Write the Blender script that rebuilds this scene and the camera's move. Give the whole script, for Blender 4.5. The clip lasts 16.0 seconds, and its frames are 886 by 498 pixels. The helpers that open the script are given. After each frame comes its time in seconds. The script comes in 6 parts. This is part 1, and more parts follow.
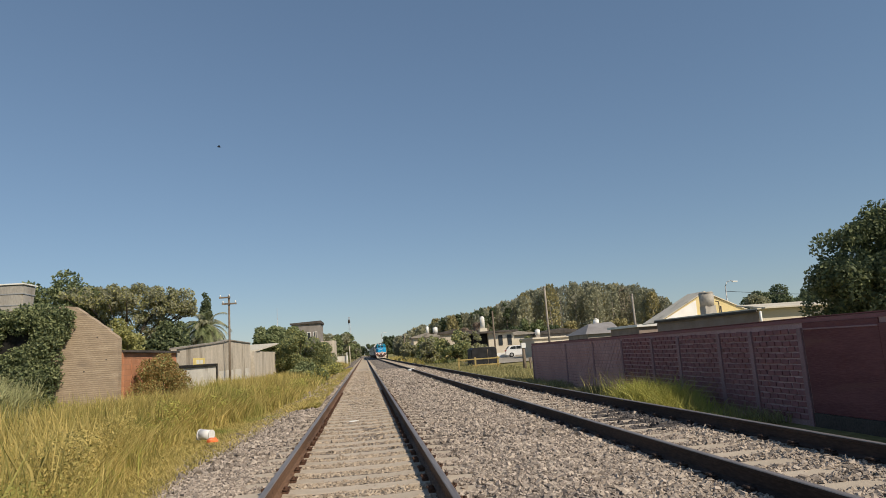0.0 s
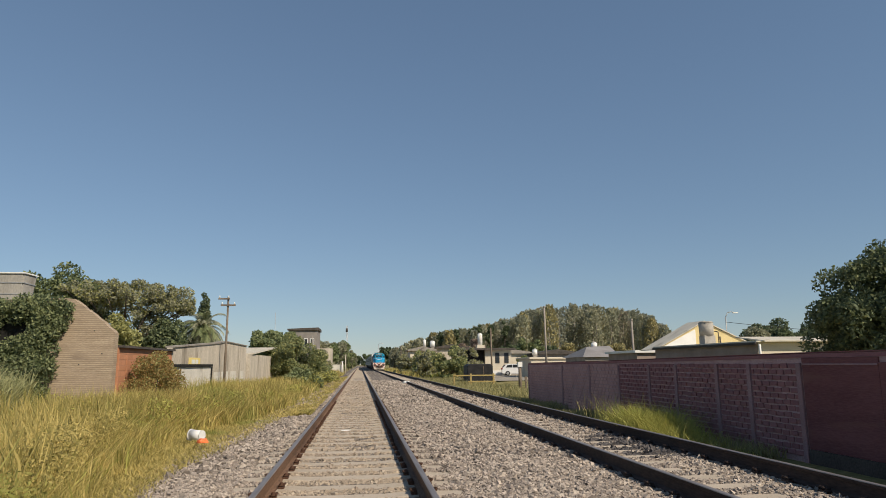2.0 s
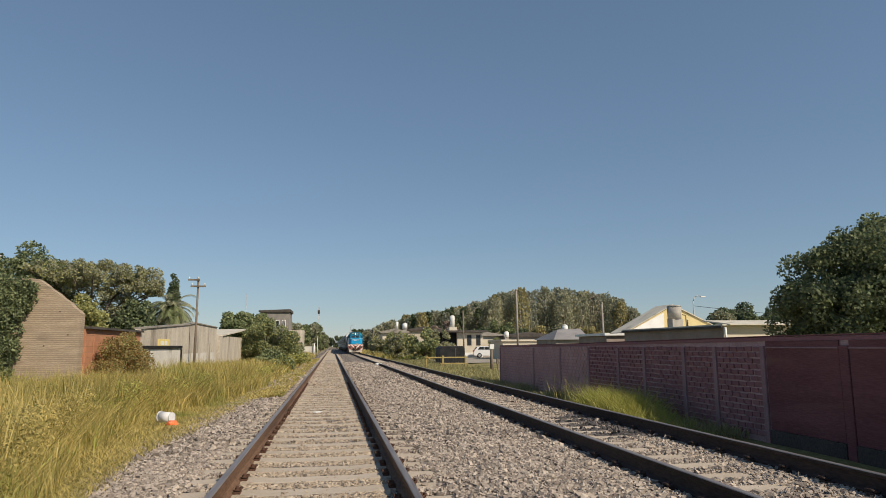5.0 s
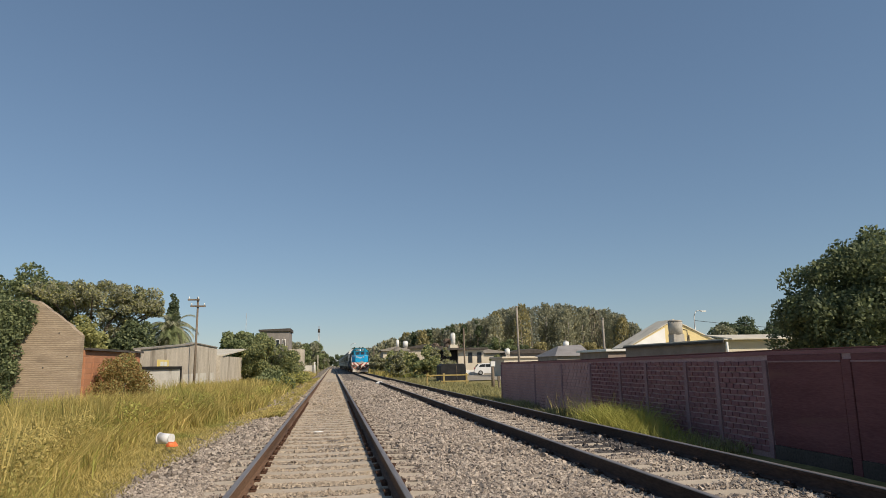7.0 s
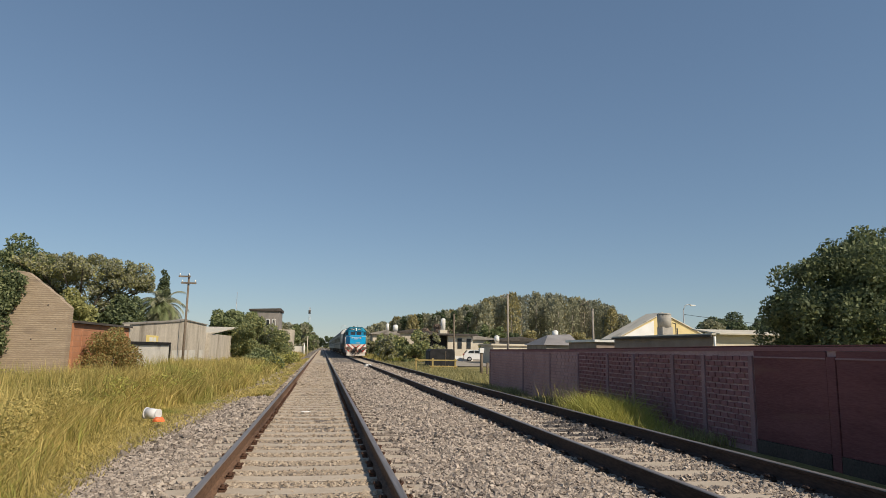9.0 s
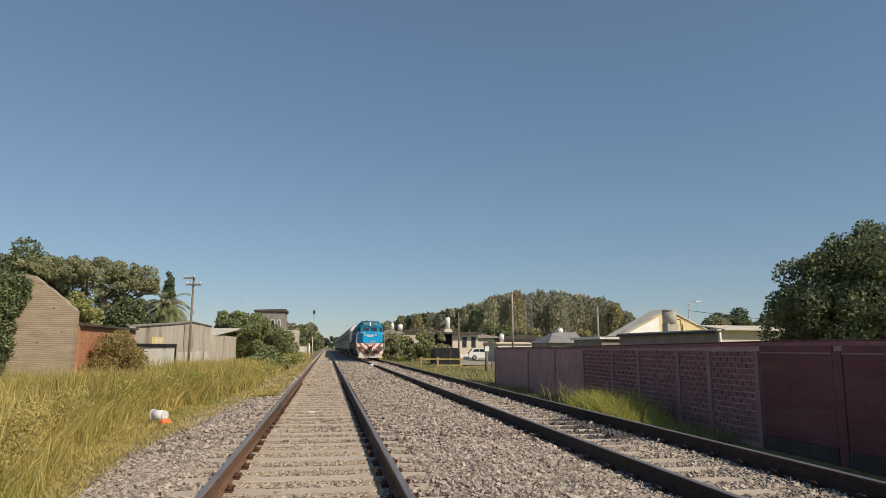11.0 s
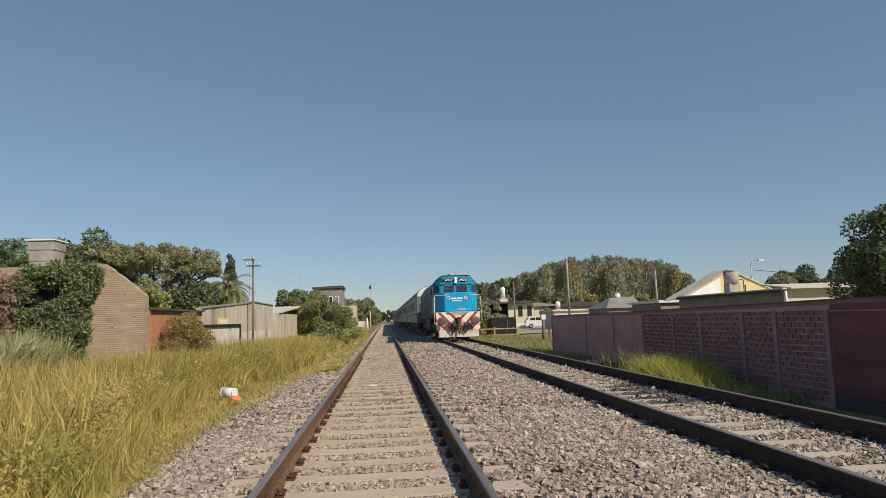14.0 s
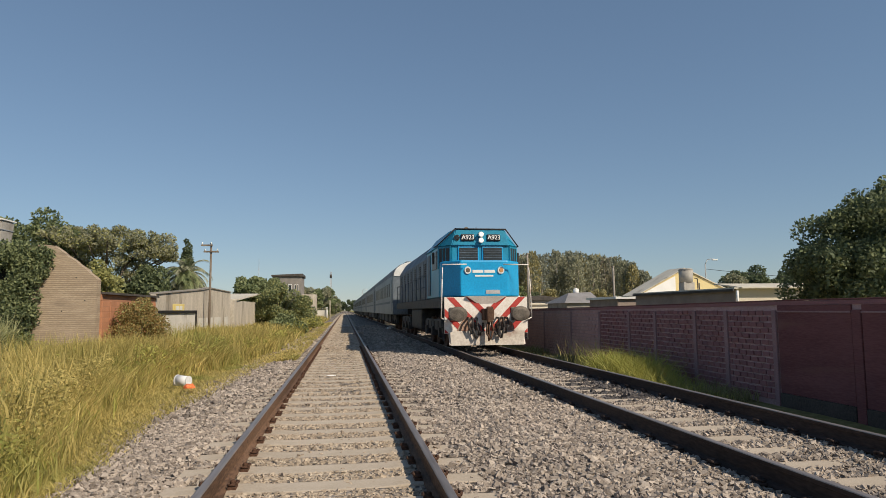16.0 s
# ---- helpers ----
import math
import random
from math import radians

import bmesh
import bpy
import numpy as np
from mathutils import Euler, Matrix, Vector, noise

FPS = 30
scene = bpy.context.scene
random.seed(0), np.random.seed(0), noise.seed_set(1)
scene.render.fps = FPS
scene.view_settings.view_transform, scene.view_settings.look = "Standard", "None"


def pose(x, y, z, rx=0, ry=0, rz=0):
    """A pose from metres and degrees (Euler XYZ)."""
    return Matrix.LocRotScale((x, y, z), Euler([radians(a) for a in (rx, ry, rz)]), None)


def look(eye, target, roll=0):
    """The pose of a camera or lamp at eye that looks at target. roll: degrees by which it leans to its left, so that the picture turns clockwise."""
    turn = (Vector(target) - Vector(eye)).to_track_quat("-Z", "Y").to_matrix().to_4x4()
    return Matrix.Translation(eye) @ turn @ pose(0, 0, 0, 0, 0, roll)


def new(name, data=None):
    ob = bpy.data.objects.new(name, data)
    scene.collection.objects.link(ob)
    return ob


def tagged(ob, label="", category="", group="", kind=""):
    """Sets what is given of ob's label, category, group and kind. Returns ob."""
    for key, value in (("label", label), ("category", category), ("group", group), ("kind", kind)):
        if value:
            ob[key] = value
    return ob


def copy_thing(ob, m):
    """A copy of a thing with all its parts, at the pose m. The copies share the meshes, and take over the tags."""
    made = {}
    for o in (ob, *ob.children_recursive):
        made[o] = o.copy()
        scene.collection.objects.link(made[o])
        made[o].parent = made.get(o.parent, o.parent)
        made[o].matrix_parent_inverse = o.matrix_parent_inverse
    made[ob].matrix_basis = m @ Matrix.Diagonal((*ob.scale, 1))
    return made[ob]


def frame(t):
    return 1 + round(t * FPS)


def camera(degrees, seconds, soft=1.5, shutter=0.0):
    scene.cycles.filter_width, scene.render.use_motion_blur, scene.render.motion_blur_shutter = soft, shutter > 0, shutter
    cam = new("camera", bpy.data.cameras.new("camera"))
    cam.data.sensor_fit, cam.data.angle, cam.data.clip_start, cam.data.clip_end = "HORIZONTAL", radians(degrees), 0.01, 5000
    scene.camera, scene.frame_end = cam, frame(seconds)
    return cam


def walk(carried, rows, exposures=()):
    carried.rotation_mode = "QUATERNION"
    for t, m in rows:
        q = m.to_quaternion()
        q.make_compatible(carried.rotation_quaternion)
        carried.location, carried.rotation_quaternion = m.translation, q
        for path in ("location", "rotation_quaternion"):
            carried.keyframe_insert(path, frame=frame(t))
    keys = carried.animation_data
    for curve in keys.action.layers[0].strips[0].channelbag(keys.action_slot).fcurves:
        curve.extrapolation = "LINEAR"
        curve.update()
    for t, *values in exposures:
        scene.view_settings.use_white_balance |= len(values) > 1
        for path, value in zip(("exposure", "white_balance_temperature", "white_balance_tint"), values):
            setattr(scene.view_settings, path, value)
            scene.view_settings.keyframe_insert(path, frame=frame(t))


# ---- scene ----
# Metres; rail heads at z = 0, the tracks run along +y.
EYE = 1.244
cam = camera(67.99, 16.0, soft=0.8)
# seconds, yaw, pitch, roll, and the sway of the hand
SWAY = [
    (0, -7.36, 8.68, -3.91, 0.014, -0.010, 0.004),
    (0.5, -8.81, 10.26, -6.57, 0.012, -0.013, 0.001),
    (1, -8.01, 10.07, -4.70, 0.048, 0.011, 0.014),
    (1.5, -8.57, 9.86, -2.26, 0.015, -0.000, 0.002),
    (2, -7.20, 9.92, -0.53, 0.008, 0.001, -0.006),
    (2.5, -8.24, 7.34, 0.19, 0.016, 0.002, -0.009),
    (3, -7.50, 6.10, -1.06, 0.008, 0.001, -0.004),
    (3.5, -8.38, 8.22, 0.69, 0.000, 0.008, -0.015),
    (4, -8.80, 8.33, 0.37, 0.002, -0.002, -0.002),
    (6.5, -9.93, 9.28, -0.80, 0.001, -0.001, -0.000),
    (7, -9.60, 9.88, -1.00, 0.003, -0.003, -0.001),
    (7.5, -7.82, 10.40, 0.42, -0.011, -0.003, -0.005),
    (8, -8.30, 10.25, 0.25, -0.008, -0.004, -0.016),
    (8.5, -8.13, 8.37, 2.49, -0.008, 0.001, -0.011),
    (9, -10.21, 8.63, 0.92, 0.007, -0.001, -0.010),
    (11.5, -9.91, 8.47, 0.17, 0.006, -0.004, -0.011),
    (12, -10.24, 6.17, 0.24, -0.008, 0.008, -0.007),
    (12.5, -8.58, 7.63, 0.52, -0.014, 0.019, 0.020),
    (13, -6.86, 7.83, -1.22, -0.020, 0.003, 0.006),
    (13.5, -7.11, 5.80, -2.24, -0.015, 0.006, 0.016),
    (14, -5.27, 6.07, -1.84, -0.006, -0.001, 0.005),
    (14.5, -7.07, 6.39, -2.78, 0.001, 0.004, 0.017),
    (15, -7.42, 5.82, -1.63, -0.023, -0.009, 0.013),
    (15.5, -7.23, 5.65, -1.34, -0.009, -0.004, 0.022),
    (16, -8.57, 5.24, -0.53, -0.000, -0.009, 0.025),
]
walk(cam, [(t, pose(sx, sy, EYE + sz, 90 + pitch, 0, yaw) @ pose(0, 0, 0, 0, 0, roll)) for t, yaw, pitch, roll, sx, sy, sz in SWAY],
     exposures=[(0, 0.0, 6500, 10), (16, 0.0, 6500, 10)])

# ---- light: a clear morning, the sun behind the camera and to its right ----
SUN_FROM = Vector((3.13, -3.5, 3.77)).normalized()
world = bpy.data.worlds.new("sky")
scene.world = world
world.use_nodes = True
wn = world.node_tree.nodes
sky = wn.new("ShaderNodeTexSky")
sky.sky_type = "NISHITA"
sky.sun_disc = False
sky.sun_elevation = math.asin(SUN_FROM.z)
sky.sun_rotation = math.atan2(SUN_FROM.x, SUN_FROM.y)
sky.air_density, sky.dust_density, sky.ozone_density = 1.0, 0.0, 5.0
# hazy, washed-out blue: a flatter gradient than clean air has
dim, haze = wn.new("ShaderNodeMix"), wn.new("ShaderNodeGamma")
dim.data_type, dim.blend_type = "RGBA", "MULTIPLY"
dim.inputs[0].default_value, dim.inputs[7].default_value = 1.0, (0.1, 0.1, 0.1, 1)
haze.inputs["Gamma"].default_value = 0.64
world.node_tree.links.new(sky.outputs[0], dim.inputs[6])
world.node_tree.links.new(dim.outputs[2], haze.inputs[0])
tint = wn.new("ShaderNodeMix")
tint.data_type, tint.blend_type = "RGBA", "MULTIPLY"
tint.inputs[0].default_value, tint.inputs[7].default_value = 1.0, (0.885, 0.965, 1.03, 1)
world.node_tree.links.new(haze.outputs[0], tint.inputs[6])
world.node_tree.links.new(tint.outputs[2], wn["Background"].inputs[0])
wn["Background"].inputs["Strength"].default_value = 0.65
sun = new("sun", bpy.data.lights.new("sun", "SUN"))
sun.data.energy, sun.data.angle, sun.data.color = 4.7, radians(0.55), (1.0, 0.88, 0.71)
sun.matrix_world = look((0, 0, 30), Vector((0, 0, 30)) - SUN_FROM)


# ---- materials ----
def mat(name, c1, c2, scale=4.0, fine=40.0, rough=0.8, bump=0.3, dist=0.02, metal=0.0, island=False, spread=0.0, third=None, spots=0.0, stretch=(1, 1, 1), detail=6.0):
    """Two colours mixed by coarse and fine noise, a third as stains, and a relief."""
    m = bpy.data.materials.new(name)
    m.use_nodes = True
    nt = m.node_tree
    n, l = nt.nodes, nt.links
    b = n["Principled BSDF"]
    b.inputs["Roughness"].default_value, b.inputs["Metallic"].default_value = rough, metal
    if rough >= 0.55:
        b.inputs["Specular IOR Level"].default_value = 0.2   # dusty, matt surfaces
    co = n.new("ShaderNodeTexCoord")
    mp = n.new("ShaderNodeMapping")
    mp.inputs["Scale"].default_value = stretch
    l.new(co.outputs["Object"], mp.inputs[0])
    big, small = n.new("ShaderNodeTexNoise"), n.new("ShaderNodeTexNoise")
    for tx, s in ((big, scale), (small, fine)):
        tx.inputs["Scale"].default_value, tx.inputs["Detail"].default_value = s, detail
        l.new(mp.outputs[0], tx.inputs[0])
    add = n.new("ShaderNodeMath")
    add.operation = "ADD"
    l.new(big.outputs[0], add.inputs[0])
    l.new(small.outputs[0], add.inputs[1])
    ramp = n.new("ShaderNodeMapRange")
    ramp.inputs["From Min"].default_value, ramp.inputs["From Max"].default_value = 0.78, 1.22
    l.new(add.outputs[0], ramp.inputs[0])
    mix = n.new("ShaderNodeMix")
    mix.data_type = "RGBA"
    mix.inputs[6].default_value, mix.inputs[7].default_value = (*c1, 1), (*c2, 1)
    fac = ramp.outputs[0]
    if spread:
        rnd = n.new("ShaderNodeNewGeometry") if island else n.new("ShaderNodeObjectInfo")
        out = rnd.outputs["Random Per Island"] if island else rnd.outputs["Random"]
        mm = n.new("ShaderNodeMix")
        mm.inputs[0].default_value = spread
        l.new(fac, mm.inputs[2])
        l.new(out, mm.inputs[3])
        fac = mm.outputs[0]
    l.new(fac, mix.inputs[0])
    col = mix.outputs[2]
    if third:
        st = n.new("ShaderNodeTexNoise")
        st.inputs["Scale"].default_value, st.inputs["Detail"].default_value = scale * 0.6, 8
        mp2 = n.new("ShaderNodeMapping")
        mp2.inputs["Location"].default_value = (7.3, 2.1, 4.4)
        mp2.inputs["Scale"].default_value = stretch
        l.new(co.outputs["Object"], mp2.inputs[0])
        l.new(mp2.outputs[0], st.inputs[0])
        r2 = n.new("ShaderNodeMapRange")
        r2.inputs["From Min"].default_value, r2.inputs["From Max"].default_value = 0.62 - spots, 0.72 - spots * 0.6
        l.new(st.outputs[0], r2.inputs[0])
        m3 = n.new("ShaderNodeMix")
        m3.data_type = "RGBA"
        m3.inputs[7].default_value = (*third, 1)
        l.new(r2.outputs[0], m3.inputs[0])
        l.new(col, m3.inputs[6])
        col = m3.outputs[2]
    l.new(col, b.inputs["Base Color"])
    if bump:
        bp = n.new("ShaderNodeBump")
        bp.inputs["Strength"].default_value, bp.inputs["Distance"].default_value = bump, dist
        l.new(small.outputs[0], bp.inputs["Height"])
        l.new(bp.outputs[0], b.inputs["Normal"])
    return m


def leafy(name, c1, c2, rough=0.6, through_light=0.38, third=None, spots=0.0):
    """Leaf or blade: colour varies from piece to piece, some light passes through."""
    m = mat(name, c1, c2, 0.6, 9.0, rough, 0.0, island=True, spread=0.65, third=third, spots=spots)
    nt = m.node_tree
    b = nt.nodes["Principled BSDF"]
    b.inputs["Specular IOR Level"].default_value = 0.25
    tr = nt.nodes.new("ShaderNodeBsdfTranslucent")
    ms = nt.nodes.new("ShaderNodeMixShader")
    ms.inputs[0].default_value = through_light
    src = b.inputs["Base Color"].links[0].from_socket
    nt.links.new(src, tr.inputs[0])
    nt.links.new(b.outputs[0], ms.inputs[1])
    nt.links.new(tr.outputs[0], ms.inputs[2])
    nt.links.new(ms.outputs[0], nt.nodes["Material Output"].inputs[0])
    return m


def gravel(name, c1, c2, gap, size=0.055):
    """Broken stone too far off to be pieces: cells with their own relief, the shade in the gaps painted dark."""
    m = mat(name, c1, c2, 1.3, 25, 0.9, 0.0)
    nt = m.node_tree
    n, l = nt.nodes, nt.links
    b = n["Principled BSDF"]
    co = n.new("ShaderNodeTexCoord")
    vo = n.new("ShaderNodeTexVoronoi")
    vo.inputs["Scale"].default_value = 1 / size
    l.new(co.outputs["Object"], vo.inputs["Vector"])
    hs = n.new("ShaderNodeSeparateColor")
    l.new(vo.outputs["Color"], hs.inputs[0])
    base = b.inputs["Base Color"].links[0].from_socket
    br = n.new("ShaderNodeMix")
    br.data_type, br.blend_type = "RGBA", "MULTIPLY"
    br.inputs[0].default_value = 1.0
    mr = n.new("ShaderNodeMapRange")
    mr.inputs["To Min"].default_value, mr.inputs["To Max"].default_value = 0.55, 1.25
    l.new(hs.outputs[0], mr.inputs[0])
    l.new(base, br.inputs[6])
    l.new(mr.outputs[0], br.inputs[7])
    dk = n.new("ShaderNodeMix")
    dk.data_type = "RGBA"
    dr = n.new("ShaderNodeMapRange")
    dr.inputs["From Min"].default_value, dr.inputs["From Max"].default_value = 0.45, 0.75
    l.new(vo.outputs["Distance"], dr.inputs[0])
    l.new(dr.outputs[0], dk.inputs[0])
    l.new(br.outputs[2], dk.inputs[6])
    dk.inputs[7].default_value = (*gap, 1)
    l.new(dk.outputs[2], b.inputs["Base Color"])
    bp = n.new("ShaderNodeBump")
    bp.invert = True
    bp.inputs["Strength"].default_value, bp.inputs["Distance"].default_value = 1.0, 0.03
    l.new(vo.outputs["Distance"], bp.inputs["Height"])
    l.new(bp.outputs[0], b.inputs["Normal"])
    return m


def masonry(name, c1, c2, joint, length, course, gap, axes="yz", third=None, bump=0.6, streak=1.0):
    """Courses of brick too small to be pieces, in metres, on a wall along x or y."""
    m = mat(name, c1, c2, 2.0, 30, 0.9, 0.0, third=third, stretch=(1, 1, streak))
    nt = m.node_tree
    n, l = nt.nodes, nt.links
    b = n["Principled BSDF"]
    co = n.new("ShaderNodeTexCoord")
    sp, cb = n.new("ShaderNodeSeparateXYZ"), n.new("ShaderNodeCombineXYZ")
    l.new(co.outputs["Object"], sp.inputs[0])
    l.new(sp.outputs["xyz".index(axes[0])], cb.inputs[0])
    l.new(sp.outputs["xyz".index(axes[1])], cb.inputs[1])
    bk = n.new("ShaderNodeTexBrick")
    bk.inputs["Scale"].default_value = 1.0
    bk.inputs["Brick Width"].default_value, bk.inputs["Row Height"].default_value = length, course
    bk.inputs["Mortar Size"].default_value, bk.inputs["Mortar Smooth"].default_value = gap, 0.3
    bk.inputs["Color1"].default_value, bk.inputs["Color2"].default_value, bk.inputs["Mortar"].default_value = (0.92, 0.92, 0.92, 1), (1.07, 1.07, 1.07, 1), (0, 0, 0, 1)
    l.new(cb.outputs[0], bk.inputs["Vector"])
    base = b.inputs["Base Color"].links[0].from_socket
    mu = n.new("ShaderNodeMix")
    mu.data_type, mu.blend_type = "RGBA", "MULTIPLY"
    mu.inputs[0].default_value = 1.0
    l.new(base, mu.inputs[6])
    l.new(bk.outputs["Color"], mu.inputs[7])
    mx = n.new("ShaderNodeMix")
    mx.data_type = "RGBA"
    l.new(bk.outputs["Fac"], mx.inputs[0])
    l.new(mu.outputs[2], mx.inputs[6])
    mx.inputs[7].default_value = (*joint, 1)
    l.new(mx.outputs[2], b.inputs["Base Color"])
    bp = n.new("ShaderNodeBump")
    bp.invert = True
    bp.inputs["Strength"].default_value, bp.inputs["Distance"].default_value = bump, 0.01
    l.new(bk.outputs["Fac"], bp.inputs["Height"])
    l.new(bp.outputs[0], b.inputs["Normal"])
    return m


def coursed(name, c1, c2, joint, course):
    """Old thin bricks, the upright joints filled with dust: uneven level courses with deep bed joints."""
    m = mat(name, c1, c2, 1.6, 14, 0.92, 0.0, stretch=(1, 1, 5), third=(0.25, 0.195, 0.145))
    n, l = m.node_tree.nodes, m.node_tree.links
    b = n["Principled BSDF"]
    co, wv = n.new("ShaderNodeTexCoord"), n.new("ShaderNodeTexWave")
    wv.bands_direction = "Z"
    wv.inputs["Scale"].default_value = 2 * math.pi / (20 * course)
    wv.inputs["Distortion"].default_value, wv.inputs["Detail"].default_value, wv.inputs["Detail Scale"].default_value = 2.2, 4.0, 1.6
    l.new(co.outputs["Object"], wv.inputs["Vector"])
    mr = n.new("ShaderNodeMapRange")
    mr.inputs["From Min"].default_value, mr.inputs["From Max"].default_value = 0.05, 0.40
    l.new(wv.outputs["Fac"], mr.inputs[0])
    base = b.inputs["Base Color"].links[0].from_socket
    mx = n.new("ShaderNodeMix")
    mx.data_type = "RGBA"
    mx.inputs[6].default_value = (*joint, 1)
    l.new(mr.outputs[0], mx.inputs[0])
    l.new(base, mx.inputs[7])
    l.new(mx.outputs[2], b.inputs["Base Color"])
    bp = n.new("ShaderNodeBump")
    bp.inputs["Strength"].default_value, bp.inputs["Distance"].default_value = 0.35, 0.010
    l.new(mr.outputs[0], bp.inputs["Height"])
    l.new(bp.outputs[0], b.inputs["Normal"])
    return m


M_SOIL = mat("dry_soil_and_thatch", (0.17, 0.15, 0.055), (0.32, 0.27, 0.11), 0.35, 9, 0.95, 0.6, 0.05, third=(0.09, 0.11, 0.03), spots=0.08)
M_BALLAST = gravel("ballast_bed", (0.24, 0.20, 0.165), (0.42, 0.36, 0.30), (0.07, 0.056, 0.045))
M_STONE = mat("ballast_stone", (0.145, 0.12, 0.102), (0.525, 0.445, 0.37), 3, 60, 0.9, 0.4, 0.01, island=True, spread=0.75)
M_STONE_DUSTY = mat("dusty_tan_stone", (0.24, 0.19, 0.14), (0.52, 0.43, 0.33), 3, 60, 0.93, 0.4, 0.01, island=True, spread=0.7)
M_SLEEPER = mat("weathered_concrete_sleeper", (0.38, 0.315, 0.24), (0.52, 0.44, 0.35), 3, 60, 0.92, 0.5, 0.006, third=(0.28, 0.22, 0.165), spread=0.3)
M_RAIL = mat("rusty_rail_side", (0.065, 0.037, 0.024), (0.19, 0.11, 0.066), 2, 50, 0.75, 0.4, 0.004, third=(0.06, 0.04, 0.03), stretch=(1, 0.2, 1))
# darker copy of the rail side, the second track's shade put into its colour
M_RAIL_SHADED = mat("shade_darkened_rail", (0.03, 0.021, 0.018), (0.075, 0.05, 0.041), 2, 50, 0.75, 0.4, 0.004, stretch=(1, 0.2, 1))
M_WEED = leafy("pale_weed_leaves", (0.17, 0.17, 0.07), (0.52, 0.46, 0.22))
M_RAILTOP = mat("polished_rail_head", (0.22, 0.185, 0.165), (0.36, 0.31, 0.28), 1.2, 30, 0.48, 0.1, 0.002, metal=0.6, stretch=(1, 0.05, 1))
M_CLIP = mat("rusted_fastening", (0.05, 0.028, 0.02), (0.13, 0.068, 0.042), 20, 90, 0.9, 0.5, 0.005)
M_BLADE = leafy("dry_tall_grass", (0.20, 0.19, 0.045), (0.80, 0.625, 0.235), third=(0.27, 0.30, 0.07), spots=0.06)
M_BLADE_GREEN = leafy("fresh_grass", (0.18, 0.215, 0.045), (0.66, 0.60, 0.17))
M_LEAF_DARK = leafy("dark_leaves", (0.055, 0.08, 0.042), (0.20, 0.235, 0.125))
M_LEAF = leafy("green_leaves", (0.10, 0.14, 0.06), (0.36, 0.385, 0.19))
M_LEAF_YELLOW = leafy("yellowing_leaves", (0.19, 0.20, 0.07), (0.54, 0.51, 0.21))
M_LEAF_GREY = leafy("greyish_leaves", (0.18, 0.19, 0.12), (0.48, 0.465, 0.31))
# gum leaves, lightened so the colour carries the distance haze
M_LEAF_GUM = leafy("gum_leaves", (0.25, 0.255, 0.17), (0.48, 0.465, 0.325))
M_LEAF_OLIVE = leafy("olive_leaves", (0.27, 0.235, 0.11), (0.50, 0.44, 0.22))
M_LEAF_BLUISH = leafy("blue_grey_leaves", (0.21, 0.22, 0.16), (0.42, 0.42, 0.32))
M_TWIGS = leafy("bare_brown_twigs", (0.23, 0.17, 0.13), (0.42, 0.33, 0.26))
M_DEADIVY = leafy("withered_ivy_leaves", (0.27, 0.18, 0.12), (0.54, 0.42, 0.31))
M_LEAF_REED = leafy("reedy_grey_green_leaves", (0.24, 0.26, 0.12), (0.60, 0.58, 0.31))
M_BUSH_DRY = leafy("dry_shrub_leaves", (0.22, 0.145, 0.05), (0.48, 0.34, 0.13))
M_BARK = mat("bark", (0.07, 0.055, 0.04), (0.19, 0.155, 0.12), 3, 40, 0.95, 0.8, 0.02, stretch=(1, 1, 0.25))
M_PALEBARK = mat("pale_bark", (0.20, 0.17, 0.14), (0.38, 0.34, 0.29), 2, 30, 0.95, 0.6, 0.02, stretch=(1, 1, 0.25))
M_WOOD = mat("grey_weathered_wood", (0.13, 0.10, 0.075), (0.27, 0.22, 0.17), 2, 40, 0.92, 0.6, 0.006, stretch=(1, 1, 0.15))
M_OCHRE_WOOD = mat("ochre_painted_wood", (0.30, 0.22, 0.08), (0.46, 0.36, 0.16), 2, 40, 0.85, 0.4, 0.005)
M_BRICK = mat("painted_red_block", (0.20, 0.092, 0.094), (0.315, 0.155, 0.157), 1.2, 45, 0.85, 0.5, 0.006, spread=0.45, third=(0.20, 0.10, 0.085))
M_BRICK_PALE = mat("pale_brown_brick", (0.42, 0.255, 0.232), (0.56, 0.365, 0.335), 1.2, 45, 0.9, 0.5, 0.006, spread=0.3, island=True, third=(0.33, 0.20, 0.185))
M_JOINT = mat("pinkish_mortar", (0.355, 0.23, 0.225), (0.50, 0.35, 0.34), 1.1, 40, 0.95, 0.7, 0.01, third=(0.23, 0.12, 0.118))
M_REDPAINT = mat("dark_red_render", (0.13, 0.05, 0.052), (0.195, 0.082, 0.08), 1.5, 30, 0.8, 0.5, 0.008, third=(0.19, 0.09, 0.075), stretch=(1, 0.35, 2.5))
M_CONCRETE = mat("bare_concrete", (0.24, 0.215, 0.19), (0.36, 0.325, 0.28), 1.5, 35, 0.93, 0.5, 0.008, third=(0.13, 0.115, 0.10))
M_COLUMN = mat("reddish_grey_column", (0.27, 0.165, 0.168), (0.37, 0.24, 0.24), 1.4, 40, 0.93, 0.5, 0.008, third=(0.25, 0.165, 0.16))
M_PLINTH = mat("dark_plinth", (0.055, 0.046, 0.04), (0.10, 0.085, 0.072), 1.5, 30, 0.93, 0.5, 0.008)
M_RENDER = mat("stained_pale_render", (0.40, 0.35, 0.28), (0.62, 0.55, 0.455), 1.3, 22, 0.92, 0.5, 0.01, third=(0.23, 0.195, 0.15), spots=0.07, stretch=(1, 1, 0.35))
